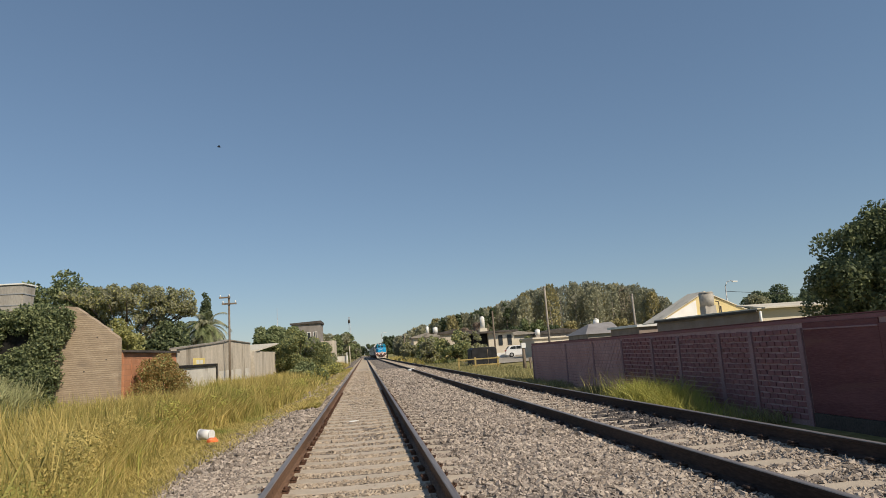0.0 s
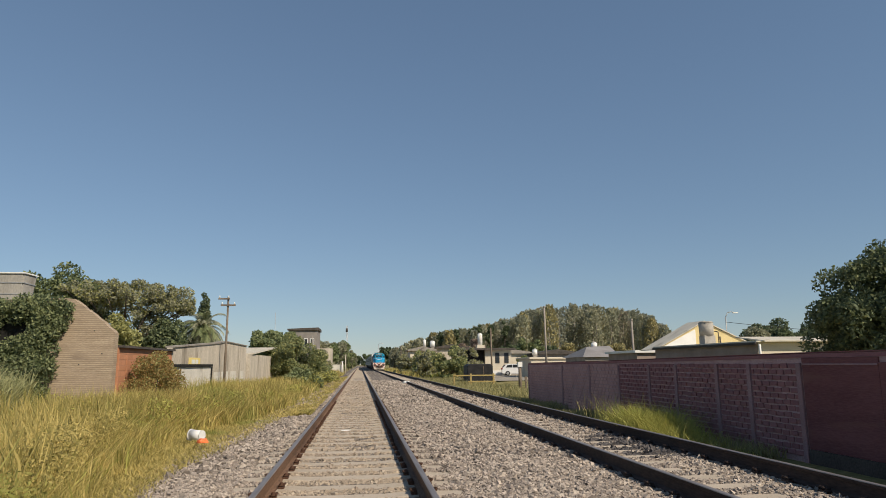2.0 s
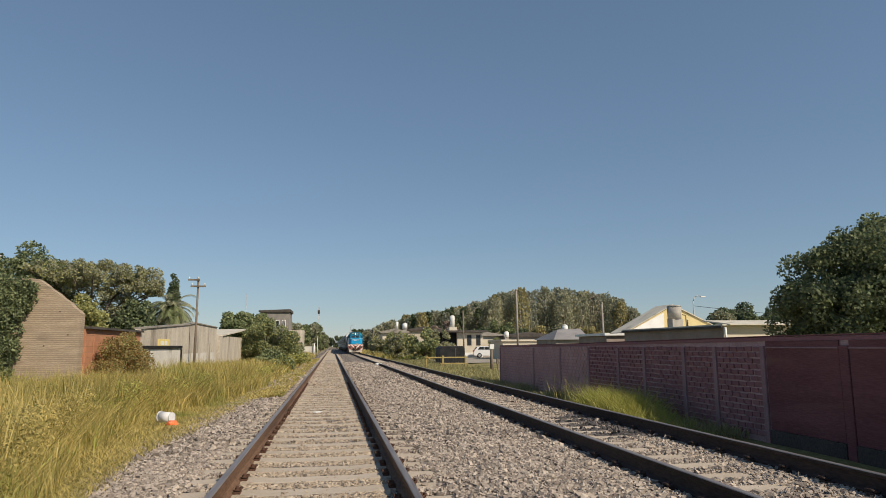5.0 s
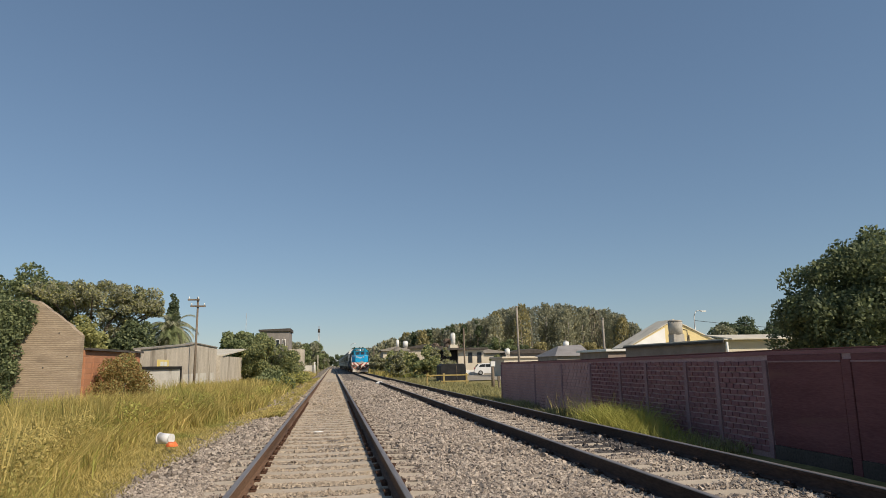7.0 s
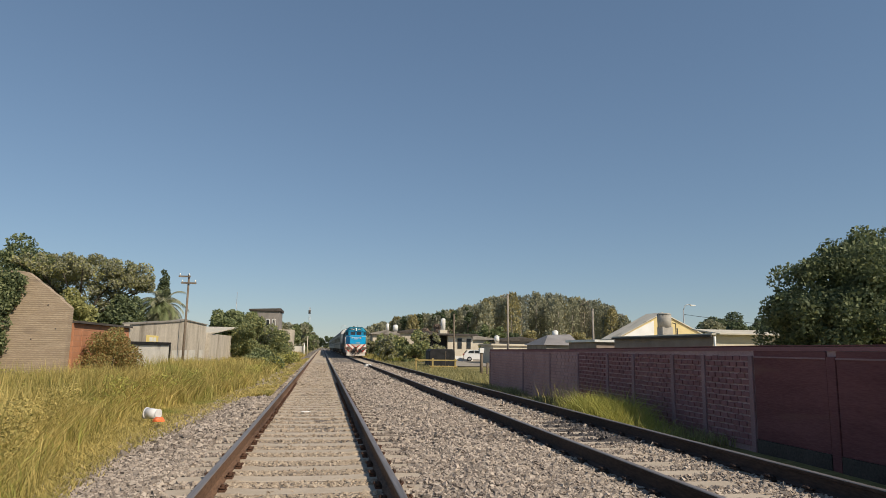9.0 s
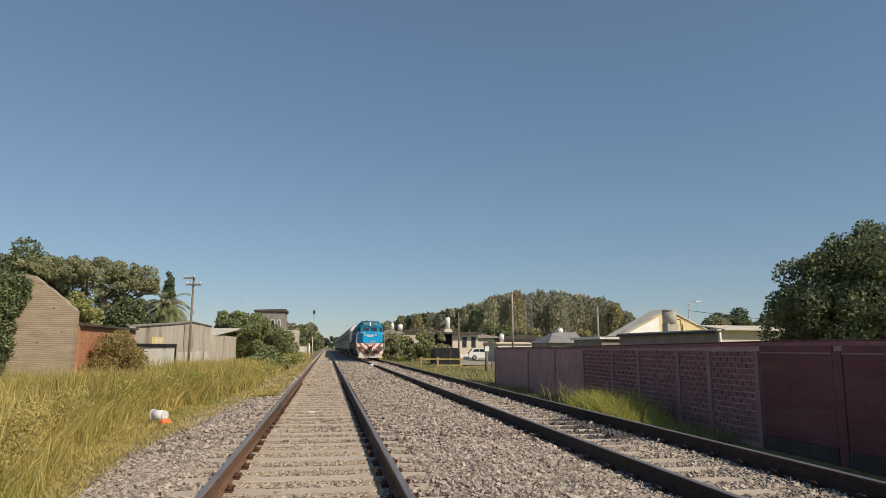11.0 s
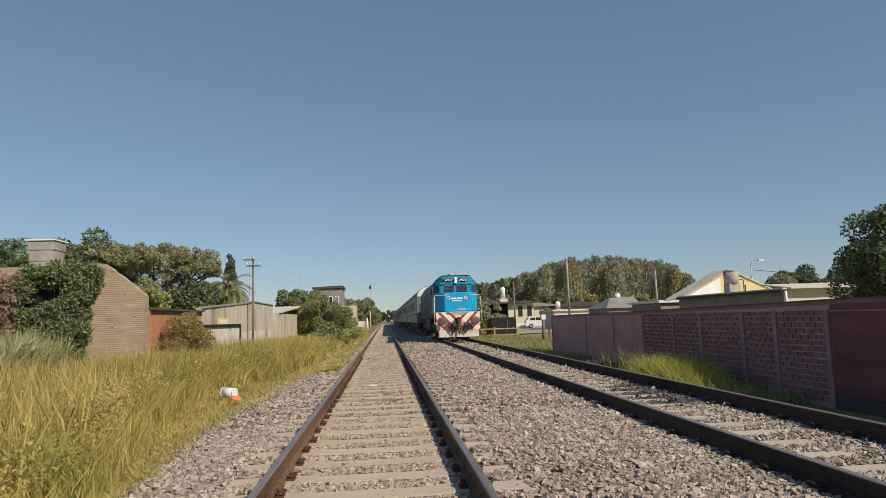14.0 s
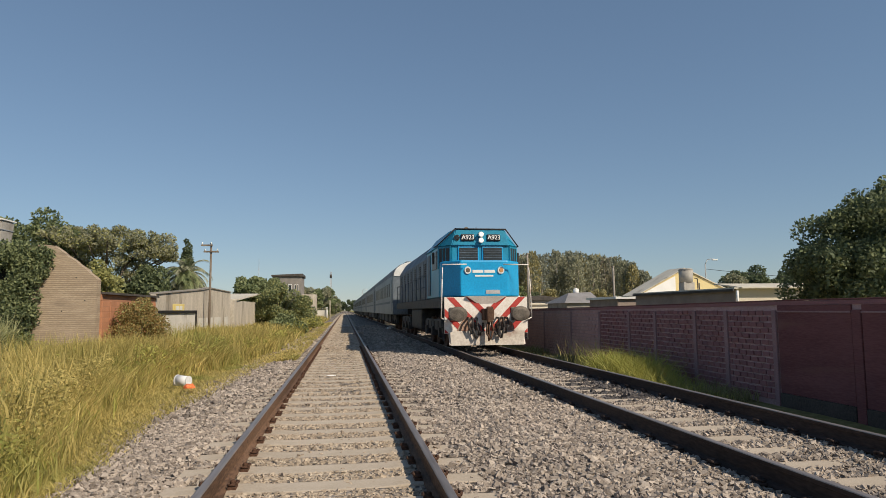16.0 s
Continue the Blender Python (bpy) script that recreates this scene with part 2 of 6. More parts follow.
M_WHITEWASH = mat("flaking_whitewash", (0.52, 0.49, 0.43), (0.68, 0.64, 0.57), 1.2, 25, 0.9, 0.4, 0.006, third=(0.30, 0.26, 0.21))
M_CREAM = mat("cream_paint", (0.56, 0.49, 0.38), (0.68, 0.61, 0.49), 0.8, 20, 0.85, 0.2, 0.005, third=(0.45, 0.39, 0.30))
M_YELLOW = mat("yellow_paint", (0.60, 0.48, 0.23), (0.70, 0.58, 0.31), 0.9, 20, 0.85, 0.2, 0.005, third=(0.55, 0.45, 0.27))
M_ORANGE = masonry("orange_brick", (0.42, 0.195, 0.105), (0.48, 0.23, 0.13), (0.42, 0.21, 0.125), 0.27, 0.16, 0.012, "yz")
M_OLDBRICK = coursed("old_tan_brick", (0.31, 0.238, 0.168), (0.47, 0.37, 0.265), (0.305, 0.235, 0.168), 0.058)
M_SHEETROOF = mat("pale_tan_sheet_roof", (0.50, 0.455, 0.37), (0.66, 0.61, 0.51), 1.2, 25, 0.75, 0.2, 0.004, third=(0.34, 0.29, 0.22))
# brown that puts the shade of an unlit wall into its colour
M_SHADEWALL = mat("shade_browned_wall", (0.24, 0.19, 0.165), (0.34, 0.275, 0.24), 1.2, 25, 0.9, 0.3, 0.006)
# stone colour with the second track's shadow patch painted in
M_STONE_SHADED = mat("shade_darkened_stone", (0.045, 0.04, 0.04), (0.16, 0.145, 0.14), 3, 60, 0.8, 0.4, 0.01, island=True, spread=0.7)
M_GREYROOF = mat("dull_grey_roof_sheet", (0.22, 0.205, 0.20), (0.30, 0.285, 0.28), 0.8, 15, 0.8, 0.2, 0.004)
M_TIN = mat("galvanised_sheet", (0.34, 0.34, 0.34), (0.52, 0.52, 0.51), 1.5, 30, 0.5, 0.2, 0.004, metal=0.5, third=(0.32, 0.24, 0.18))
M_DARKROOF = mat("dark_roof_edge", (0.05, 0.045, 0.04), (0.11, 0.095, 0.085), 2, 30, 0.85, 0.4, 0.008)
M_GREYBLOCK = mat("grey_house_render", (0.20, 0.18, 0.165), (0.30, 0.275, 0.25), 1, 20, 0.9, 0.3, 0.008)
M_TANK = mat("grey_water_tank", (0.30, 0.28, 0.25), (0.44, 0.41, 0.36), 2, 25, 0.8, 0.3, 0.006, third=(0.22, 0.19, 0.155), stretch=(1, 1, 0.4))
M_WHITE = mat("white_paint", (0.68, 0.67, 0.63), (0.80, 0.79, 0.76), 1.5, 30, 0.5, 0.15, 0.003, third=(0.55, 0.52, 0.47))
M_DARK = mat("dark_interior", (0.012, 0.012, 0.012), (0.03, 0.028, 0.026), 2, 30, 0.9, 0.2, 0.005)
M_TARP = mat("black_sheeting", (0.012, 0.012, 0.013), (0.03, 0.03, 0.032), 2, 25, 0.6, 0.5, 0.02)
M_SIGN = mat("yellow_sign_paint", (0.72, 0.56, 0.18), (0.80, 0.65, 0.26), 3, 40, 0.6, 0.1, 0.002)
M_SIGNWHITE = mat("sign_white", (0.70, 0.68, 0.60), (0.80, 0.78, 0.70), 3, 40, 0.6, 0.1, 0.002)
M_BUCKET = mat("white_plastic", (0.66, 0.64, 0.62), (0.78, 0.77, 0.75), 8, 60, 0.45, 0.15, 0.003, third=(0.48, 0.45, 0.42))
M_ORANGERED = mat("orange_plastic", (0.70, 0.13, 0.03), (0.85, 0.22, 0.06), 8, 60, 0.45, 0.1, 0.002)
M_BLUE = mat("bright_blue_paint", (0.005, 0.28, 0.56), (0.007, 0.37, 0.70), 0.8, 18, 0.38, 0.1, 0.003, third=(0.02, 0.22, 0.40))
M_TEAL = mat("teal_blue_paint", (0.008, 0.20, 0.33), (0.012, 0.27, 0.42), 0.8, 18, 0.4, 0.1, 0.003)
M_LOCOSIDE = mat("dusty_blue_grey_side", (0.075, 0.098, 0.122), (0.145, 0.172, 0.20), 0.8, 20, 0.55, 0.2, 0.004, third=(0.06, 0.065, 0.07))
M_CHWHITE = mat("dirty_white_stripe", (0.70, 0.62, 0.54), (0.84, 0.79, 0.72), 2.5, 25, 0.6, 0.2, 0.004, third=(0.33, 0.19, 0.13), spots=0.03)
M_CHRED = mat("dull_red_stripe", (0.40, 0.045, 0.04), (0.50, 0.075, 0.06), 2.5, 25, 0.6, 0.2, 0.004, third=(0.22, 0.06, 0.05))
M_PLOW = mat("scuffed_pale_plow", (0.50, 0.43, 0.36), (0.70, 0.64, 0.56), 2.5, 18, 0.65, 0.3, 0.006, third=(0.26, 0.13, 0.09), spots=0.03)
M_BLACKIRON = mat("greasy_black_iron", (0.026, 0.024, 0.024), (0.065, 0.058, 0.054), 4, 40, 0.6, 0.4, 0.005)
M_RUST_IRON = mat("rusty_brown_iron", (0.06, 0.035, 0.024), (0.15, 0.085, 0.055), 6, 50, 0.8, 0.4, 0.005)
M_BUFFER = mat("worn_steel_buffer", (0.10, 0.085, 0.07), (0.20, 0.17, 0.14), 4, 40, 0.55, 0.3, 0.004, metal=0.4)
M_COACH = mat("silver_grey_coach_paint", (0.125, 0.15, 0.172), (0.195, 0.222, 0.245), 0.5, 15, 0.45, 0.15, 0.003, third=(0.10, 0.115, 0.13), stretch=(1, 1, 0.4))
M_COACHROOF = mat("grey_coach_roof", (0.14, 0.15, 0.16), (0.21, 0.22, 0.23), 0.7, 15, 0.6, 0.2, 0.004)
M_COACHEND = mat("white_coach_end", (0.66, 0.65, 0.62), (0.80, 0.79, 0.76), 1.5, 25, 0.5, 0.15, 0.003, third=(0.48, 0.46, 0.42))
M_GLASS = mat("dark_window_glass", (0.012, 0.016, 0.018), (0.03, 0.036, 0.04), 1.0, 8, 0.4, 0.0)
M_RUBBER = mat("tyre_rubber", (0.015, 0.015, 0.015), (0.03, 0.03, 0.03), 6, 50, 0.85, 0.2, 0.003)
M_CARWHITE = mat("white_car_paint", (0.74, 0.74, 0.73), (0.80, 0.80, 0.79), 1, 10, 0.25, 0.0)
M_REDLAMP = mat("red_lamp_lens", (0.30, 0.02, 0.02), (0.42, 0.03, 0.03), 5, 30, 0.3, 0.0)
M_EARTHROAD = mat("pale_dirt_road", (0.27, 0.235, 0.19), (0.40, 0.355, 0.29), 0.8, 15, 0.95, 0.5, 0.02)
M_RUSTSTAIN = mat("rust_scraped_paint", (0.22, 0.105, 0.065), (0.46, 0.32, 0.24), 4.0, 20, 0.8, 0.3, 0.004, third=(0.60, 0.50, 0.42), spots=0.05)
M_AMBER = mat("amber_lens", (0.50, 0.22, 0.08), (0.62, 0.30, 0.12), 5, 30, 0.3, 0.0)
M_BLACK = mat("black_enamel", (0.008, 0.008, 0.01), (0.018, 0.018, 0.02), 3, 30, 0.4, 0.0)
M_LETTER = mat("white_lettering", (0.72, 0.72, 0.70), (0.80, 0.80, 0.78), 3, 30, 0.5, 0.0)
M_BIRD = mat("dark_plumage", (0.02, 0.02, 0.02), (0.05, 0.045, 0.04), 9, 60, 0.8, 0.0)
M_LAMPGLOW = bpy.data.materials.new("lit_headlamp")
M_LAMPGLOW.use_nodes = True
_e = M_LAMPGLOW.node_tree.nodes["Principled BSDF"]
_e.inputs["Base Color"].default_value = (0.9, 0.88, 0.8, 1)
_e.inputs["Emission Color"].default_value = (1.0, 0.93, 0.78, 1)
_e.inputs["Emission Strength"].default_value = 0.55


# ---- mesh helpers ----
def box(bm, x0, x1, y0, y1, z0, z1, bevel=0.0):
    vs = [bm.verts.new((x, y, z)) for z in (z0, z1) for x, y in ((x0, y0), (x1, y0), (x1, y1), (x0, y1))]
    fs = [bm.faces.new([vs[i] for i in q]) for q in ((3, 2, 1, 0), (4, 5, 6, 7), (0, 1, 5, 4), (1, 2, 6, 5), (2, 3, 7, 6), (3, 0, 4, 7))]
    if bevel:
        es = list({e for f in fs for e in f.edges})
        bmesh.ops.bevel(bm, geom=es, offset=bevel, segments=2, affect="EDGES", profile=0.6)
    return bm


def rod(bm, a, b, r0, r1=None, n=10, caps=True):
    """A round bar from a to b."""
    a, b = Vector(a), Vector(b)
    r1 = r0 if r1 is None else r1
    w = (b - a).normalized()
    u = w.orthogonal().normalized()
    v = w.cross(u)
    rings = [[bm.verts.new(p + (u * math.cos(2 * math.pi * k / n) + v * math.sin(2 * math.pi * k / n)) * r) for k in range(n)] for p, r in ((a, r0), (b, r1))]
    for k in range(n):
        f = bm.faces.new((rings[0][k], rings[0][(k + 1) % n], rings[1][(k + 1) % n], rings[1][k]))
        f.smooth = True
    if caps:
        bm.faces.new(rings[0][::-1])
        bm.faces.new(rings[1])
    return bm


def tube(bm, pts, r, n=6):
    for a, b in zip(pts, pts[1:]):
        rod(bm, a, b, r, r, n)
    return bm


def prism(bm, outline, axis, a, b, bevel=0.0):
    """An outline in the two other axes, drawn out along axis from a to b."""
    def at(p, q):
        return {"x": (q, p[0], p[1]), "y": (p[0], q, p[1]), "z": (p[0], p[1], q)}[axis]
    lo, hi = [bm.verts.new(at(p, a)) for p in outline], [bm.verts.new(at(p, b)) for p in outline]
    k = len(outline)
    fs = [bm.faces.new((lo[i], lo[(i + 1) % k], hi[(i + 1) % k], hi[i])) for i in range(k)]
    fs += [bm.faces.new(lo[::-1]), bm.faces.new(hi)]
    bmesh.ops.recalc_face_normals(bm, faces=fs)
    if bevel:
        bmesh.ops.bevel(bm, geom=list({e for f in fs for e in f.edges}), offset=bevel, segments=2, affect="EDGES", profile=0.6)
    return bm


def mesh_of(name, bm, material):
    me = bpy.data.meshes.new(name)
    bm.normal_update()
    bm.to_mesh(me)
    bm.free()
    me.materials.append(material)
    return me


def part(name, bm, material, parent=None, label=""):
    ob = new(name, mesh_of(name, bm, material))
    if parent:
        ob.parent = parent
    return tagged(ob, label)


def thing(name, label, category, at=(0, 0, 0), turn=0, group="", kind=""):
    ob = new(name)
    ob.matrix_basis = pose(*at, 0, 0, turn)
    return tagged(ob, label, category, group, kind)


def bulk(name, verts, faces, material, parent=None, flat=False):
    """A mesh from numpy arrays of triangles or quads."""
    me = bpy.data.meshes.new(name)
    k = faces.shape[1]
    me.vertices.add(len(verts))
    me.vertices.foreach_set("co", np.ascontiguousarray(verts, np.float32).ravel())
    me.loops.add(faces.size)
    me.loops.foreach_set("vertex_index", np.ascontiguousarray(faces, np.int32).ravel())
    me.polygons.add(len(faces))
    me.polygons.foreach_set("loop_start", np.arange(0, faces.size, k, dtype=np.int32))
    me.update(calc_edges=True)
    me.validate()
    if flat:
        me.shade_flat()
    me.materials.append(material)
    ob = new(name, me)
    if parent:
        ob.parent = parent
    return ob


def leaves(rng, centres, radii, count, size, long=1.6):
    """Leaf quads strewn through round clumps, thicker towards their skins. Returns verts and faces."""
    centres, radii = np.asarray(centres, float), np.asarray(radii, float)
    w = radii ** 2 / (radii ** 2).sum()
    i = rng.choice(len(centres), count, p=w)
    d = rng.normal(size=(count, 3))
    d /= np.linalg.norm(d, axis=1)[:, None]
    p = centres[i] + d * (radii[i] * rng.uniform(0.45, 1.06, count) ** 0.6)[:, None] * np.array([1, 1, 0.85])
    u = rng.normal(size=(count, 3)) + d * 0.6
    u /= np.linalg.norm(u, axis=1)[:, None]
    v = np.cross(u, rng.normal(size=(count, 3)) + d * 1.5)
    v /= np.linalg.norm(v, axis=1)[:, None] + 1e-9
    s = size * rng.uniform(0.6, 1.3, count)[:, None]
    a, b = u * s * long * 0.5, v * s * 0.5
    verts = np.stack([p - a, p - b * 0.9, p + a, p + b * 0.9], 1).reshape(-1, 3)
    return verts, np.arange(count * 4).reshape(-1, 4)


def blades(rng, x, y, z, height, width, lean=0.35):
    """Bent grass blades at x, y, z: a quad and a tip each."""
    k = len(x)
    az = rng.uniform(0, 2 * math.pi, k)
    h = height * rng.uniform(0.55, 1.15, k)
    dx, dy = np.cos(az), np.sin(az)
    b = h * lean * rng.uniform(0.2, 1.4, k)
    w = width * rng.uniform(0.6, 1.3, k)
    # the blade's flat is turned freely about its stem
    tz = rng.uniform(0, 2 * math.pi, k)
    sx, sy = np.cos(tz) * w / 2, np.sin(tz) * w / 2
    def ring(t, s):
        px, py, pz = x + dx * b * t * t, y + dy * b * t * t, z + h * (t - 0.22 * lean * t * t)
        return np.stack([px - sx * s, py - sy * s, pz], 1), np.stack([px + sx * s, py + sy * s, pz], 1)
    l0, r0 = ring(0, 0.8)
    l1, r1 = ring(0.55, 1.0)
    tip = ring(1.0, 0.0)[0]
    verts = np.stack([l0, r0, l1, r1, tip], 1).reshape(-1, 3)
    o = np.arange(k)[:, None] * 5
    faces = np.concatenate([o + np.array([0, 1, 3]), o + np.array([0, 3, 2]), o + np.array([2, 3, 4])])
    return verts, faces


# ---- ground, ballast, tracks ----
TRACKS = (-0.133, 4.358)   # centre lines
HALF = 0.873               # rail centre from the centre line
LOW = -0.45                # the ground beside the embankment
WALL_X = 7.3


def bed_height(x, y):
    """The top of the broken stone: level with the sleepers, heaped between the tracks, falling away on the left."""
    z = -0.205 + 0.0 * x
    z = z + 0.07 * np.exp(-((x - 2.1) / 0.75) ** 2) * (0.75 + 0.25 * np.sin(y * 0.9 + 1.3) * np.sin(y * 0.37))
    z = z - 0.03 * np.exp(-((x - 4.36) / 0.6) ** 2)
    z = np.where(x < -1.5, z - 0.20 * np.clip((-1.5 - x) / 1.6, 0, 1) ** 1.2, z)
    z = np.where(x > 5.4, z - 0.27 * np.clip((x - 5.4) / 1.1, 0, 1), z)
    return z


def grid_sheet(name, xs, ys, height, material, label, category):
    X, Y = np.meshgrid(xs, ys)
    Z = height(X, Y)
    v = np.stack([X, Y, Z], -1).reshape(-1, 3)
    a, b = len(xs), len(ys)
    i = (np.arange(b - 1)[:, None] * a + np.arange(a - 1)).reshape(-1, 1)
    ob = bulk(name, v, i + np.array([0, 1, a + 1, a]), material)
    return tagged(ob, label, category, kind="structure")


def ground_height(x, y):
    r = np.hypot(x, y)
    z = LOW + 0.05 * np.sin(x * 1.7 + 0.3 * y) * np.sin(y * 0.8) * np.exp(-r / 60)
    return z + 0.06 * np.clip((x - 6) / 2, 0, 1) * np.exp(-r / 60)


spread = np.concatenate([-np.geomspace(3000, 14, 22), np.arange(-13, 13, 0.5), np.geomspace(14, 3000, 22)])
along = np.concatenate([-np.geomspace(3000, 12, 16), np.arange(-11, 50, 0.7), np.geomspace(52, 4000, 30)])
grid_sheet("ground", spread, along, ground_height, M_SOIL, "flat ground of dry soil and thatchy grass", "ground")
bed_y = np.concatenate([np.arange(-12, 30, 0.25), np.geomspace(30.5, 900, 70)])
grid_sheet("ballast_bed", np.linspace(-3.3, 6.6, 67), bed_y, bed_height, M_BALLAST, "grey-brown broken stone bed under the two tracks", "ballast")

rng = np.random.default_rng(3)


def stones(name, x, y, size, label, material=None, sink=0.0):
    """Angular pieces of broken stone: twisted, squashed wedges strewn over the bed."""
    k = len(x)
    if size < 0.05:
        # near by: blocks with crushed corners
        base = np.array([(a, b, c) for c in (-1, 1) for b in (-1, 1) for a in (-1, 1)], float) * 0.62
        tri = np.array([(0, 2, 3), (0, 3, 1), (4, 5, 7), (4, 7, 6), (0, 1, 5), (0, 5, 4), (2, 6, 7), (2, 7, 3), (0, 4, 6), (0, 6, 2), (1, 3, 7), (1, 7, 5)])
    else:
        base = np.array([(1, 0, 0), (-1, 0, 0), (0, 1, 0), (0, -1, 0), (0, 0, 1), (0, 0, -1)], float)
        tri = np.array([(0, 2, 4), (2, 1, 4), (1, 3, 4), (3, 0, 4), (2, 0, 5), (1, 2, 5), (3, 1, 5), (0, 3, 5)])
    c = len(base)
    v = base[None] * rng.uniform(0.6, 1.2, (k, c, 1)) * rng.uniform(0.62, 1.25, (k, 1, 3)) + rng.normal(0, 0.17 if c == 8 else 0.30, (k, c, 3))
    q = rng.normal(size=(k, 4))
    q /= np.linalg.norm(q, axis=1)[:, None]
    w, a, b, d = q.T
    R = np.stack([1 - 2 * (b * b + d * d), 2 * (a * b - w * d), 2 * (a * d + w * b), 2 * (a * b + w * d), 1 - 2 * (a * a + d * d), 2 * (b * d - w * a),
                  2 * (a * d - w * b), 2 * (b * d + w * a), 1 - 2 * (a * a + b * b)], -1).reshape(k, 3, 3)
    s = size * np.clip(rng.lognormal(-0.06, 0.30, k), 0.45, 1.8)
    v = np.einsum("kij,knj->kni", R, v) * s[:, None, None] * 0.5 * np.array([1.15, 1.0, 0.92])
    z = bed_height(x, y) + s * (rng.uniform(0.02, 0.32, k) - sink)
    v += np.stack([x, y, z], 1)[:, None]
    f = (np.arange(k)[:, None, None] * c + tri[None]).reshape(-1, 3)
    ob = bulk(name, v.reshape(-1, 3), f, material or M_STONE, flat=True)
    return tagged(ob, label, "ballast", kind="stuff")


def strewn(count, y0, y1, x0=-3.1, x1=6.5, power=1.0):
    y = y0 + (y1 - y0) * rng.uniform(0, 1, count) ** power
    x = rng.uniform(x0, x1, count)
    keep = np.ones(count, bool)
    for c in TRACKS:
        keep &= ~(np.abs(np.abs(x - c) - HALF) < 0.09)
        # between and beside the sleepers only
        ph = np.abs((y / SPACING + 0.5) % 1.0 - 0.5) * SPACING
        cover = np.where(c < 1, 0.0, 0.42)
        keep &= ~((np.abs(x - c) < 1.33) & (ph < np.where(c < 1, np.where(np.abs(x - c) > 0.9, 0.18, 0.158), 0.14)) & (rng.uniform(0, 1, count) > 0.015 + cover * (np.abs(x - c) > 0.3)))
    # the left shoulder thins out into the grass
    keep &= ~((x < -2.0) & (rng.uniform(0, 1, count) < np.clip((-2.0 - x) / 1.1, 0, 1) ** 1.5))
    return x[keep], y[keep]


SPACING = 0.64
for count, near, far, size, power in ((105000, -2.0, 10.0, 0.043, 0.6), (76000, 10.0, 24.0, 0.056, 1.0), (42000, 24.0, 60.0, 0.088, 1.4)):
    px, py = strewn(count, near, far, power=power)
    crib = np.abs(px - TRACKS[0]) < 0.82
    # shadow patch on the second track, put in as darker stones
    shadow_patch = (px > 4.25) & (px < 5.12 + 0.1 * np.sin(py * 5)) & (py > 9.6 + (5.1 - px) * 0.5) & (py < 13.6 - (5.1 - px) * 0.9)
    if near > 9:
        stones("oily_stones", px[shadow_patch & ~crib], py[shadow_patch & ~crib], size, "stones darkened as a shadow patch in the second track", M_STONE_SHADED)
    elif near < 9:
        shadow_patch = shadow_patch & False
    crib2 = crib | (shadow_patch if near > 9 else False)
    stones("ballast_stones", px[~crib2], py[~crib2], size, "loose angular grey-brown track ballast")
    stones("crib_stones", px[crib], py[crib], size * 0.9, "dusty tan stones between the sleepers", M_STONE_DUSTY, 0.25)


def rail_profile():
    half = [(0.07, -0.192), (0.07, -0.180), (0.012, -0.155), (0.010, -0.050), (0.034, -0.040), (0.036, -0.010)]
    return half + [(-a, b) for a, b in half[::-1]]


def railway_track(cx, label, rail_label, metal, cover):
    tr = thing("railway_track", label, "railway track", (cx, 0, 0), group="parallel tracks")
    for s in (-HALF, HALF):
        bm = bmesh.new()
        prism(bm, [(s + a, b) for a, b in rail_profile()], "y", -12.0, 900.0)
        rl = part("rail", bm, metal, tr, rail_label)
        bm = bmesh.new()
        prism(bm, [(s - 0.034, -0.012), (s + 0.034, -0.012), (s + 0.031, -0.003), (s + 0.022, 0.0), (s - 0.022, 0.0), (s - 0.031, -0.003)], "y", -12.0, 900.0)
        part("rail_head", bm, M_RAILTOP, rl, "worn shiny running surface")
    # sleeper: concrete, waisted in the middle, bevelled
    bm = bmesh.new()
    prism(bm, [(-1.36, -0.36), (1.36, -0.36), (1.34, -0.164), (1.05, -0.156), (0.62, -0.158), (0.45, -0.17), (-0.45, -0.17), (-0.62, -0.158), (-1.05, -0.156), (-1.34, -0.164)], "y", -0.145, 0.145, 0.012)
    sm = mesh_of("sleeper", bm, M_SLEEPER)
    bm = bmesh.new()
    box(bm, -0.035, 0.035, -0.07, 0.07, -0.160, -0.135, 0.006)
    tube(bm, [(-0.03, -0.05, -0.125), (0.03, -0.055, -0.115), (0.045, 0.0, -0.105), (0.03, 0.055, -0.115), (-0.03, 0.05, -0.125)], 0.013)
    rod(bm, (0.0, 0, -0.14), (0.0, 0, -0.09), 0.022, 0.018, 6)
    # clips of the second track get the same shade-darkened colour
    cm = mesh_of("rail_clip", bm, M_CLIP if metal is M_RAIL else M_RAIL_SHADED)
    first, near, clipped = -14, 126, 56
    for k in range(first, first + near):
        sl = new("sleeper", sm)
        sl.parent = tr
        sl.matrix_basis = pose(random.uniform(-0.012, 0.012), k * SPACING + random.uniform(-0.012, 0.012), random.uniform(-0.036, -0.026) - cover, 0, 0, random.uniform(-0.4, 0.4))
        if k < first + clipped:
            for s in (-HALF, HALF):
                for o in (-0.105, 0.105):
                    c = new("rail_clip", cm)
                    c.parent = sl
                    c.matrix_basis = pose(s + o, 0, cover, 0, 0, 0 if o > 0 else 180)
    bm = bmesh.new()
    for k in range(first + near, first + near + 330):
        box(bm, -1.36, 1.36, k * SPACING - 0.145, k * SPACING + 0.145, -0.33, -0.190 - cover)
    tagged(part("far_sleepers", bm, M_SLEEPER, tr), kind="stuff")
    return tr


railway_track(TRACKS[0], "straight broad-gauge track on concrete sleepers, rusty rails", "rust-brown steel rail", M_RAIL, 0.0)
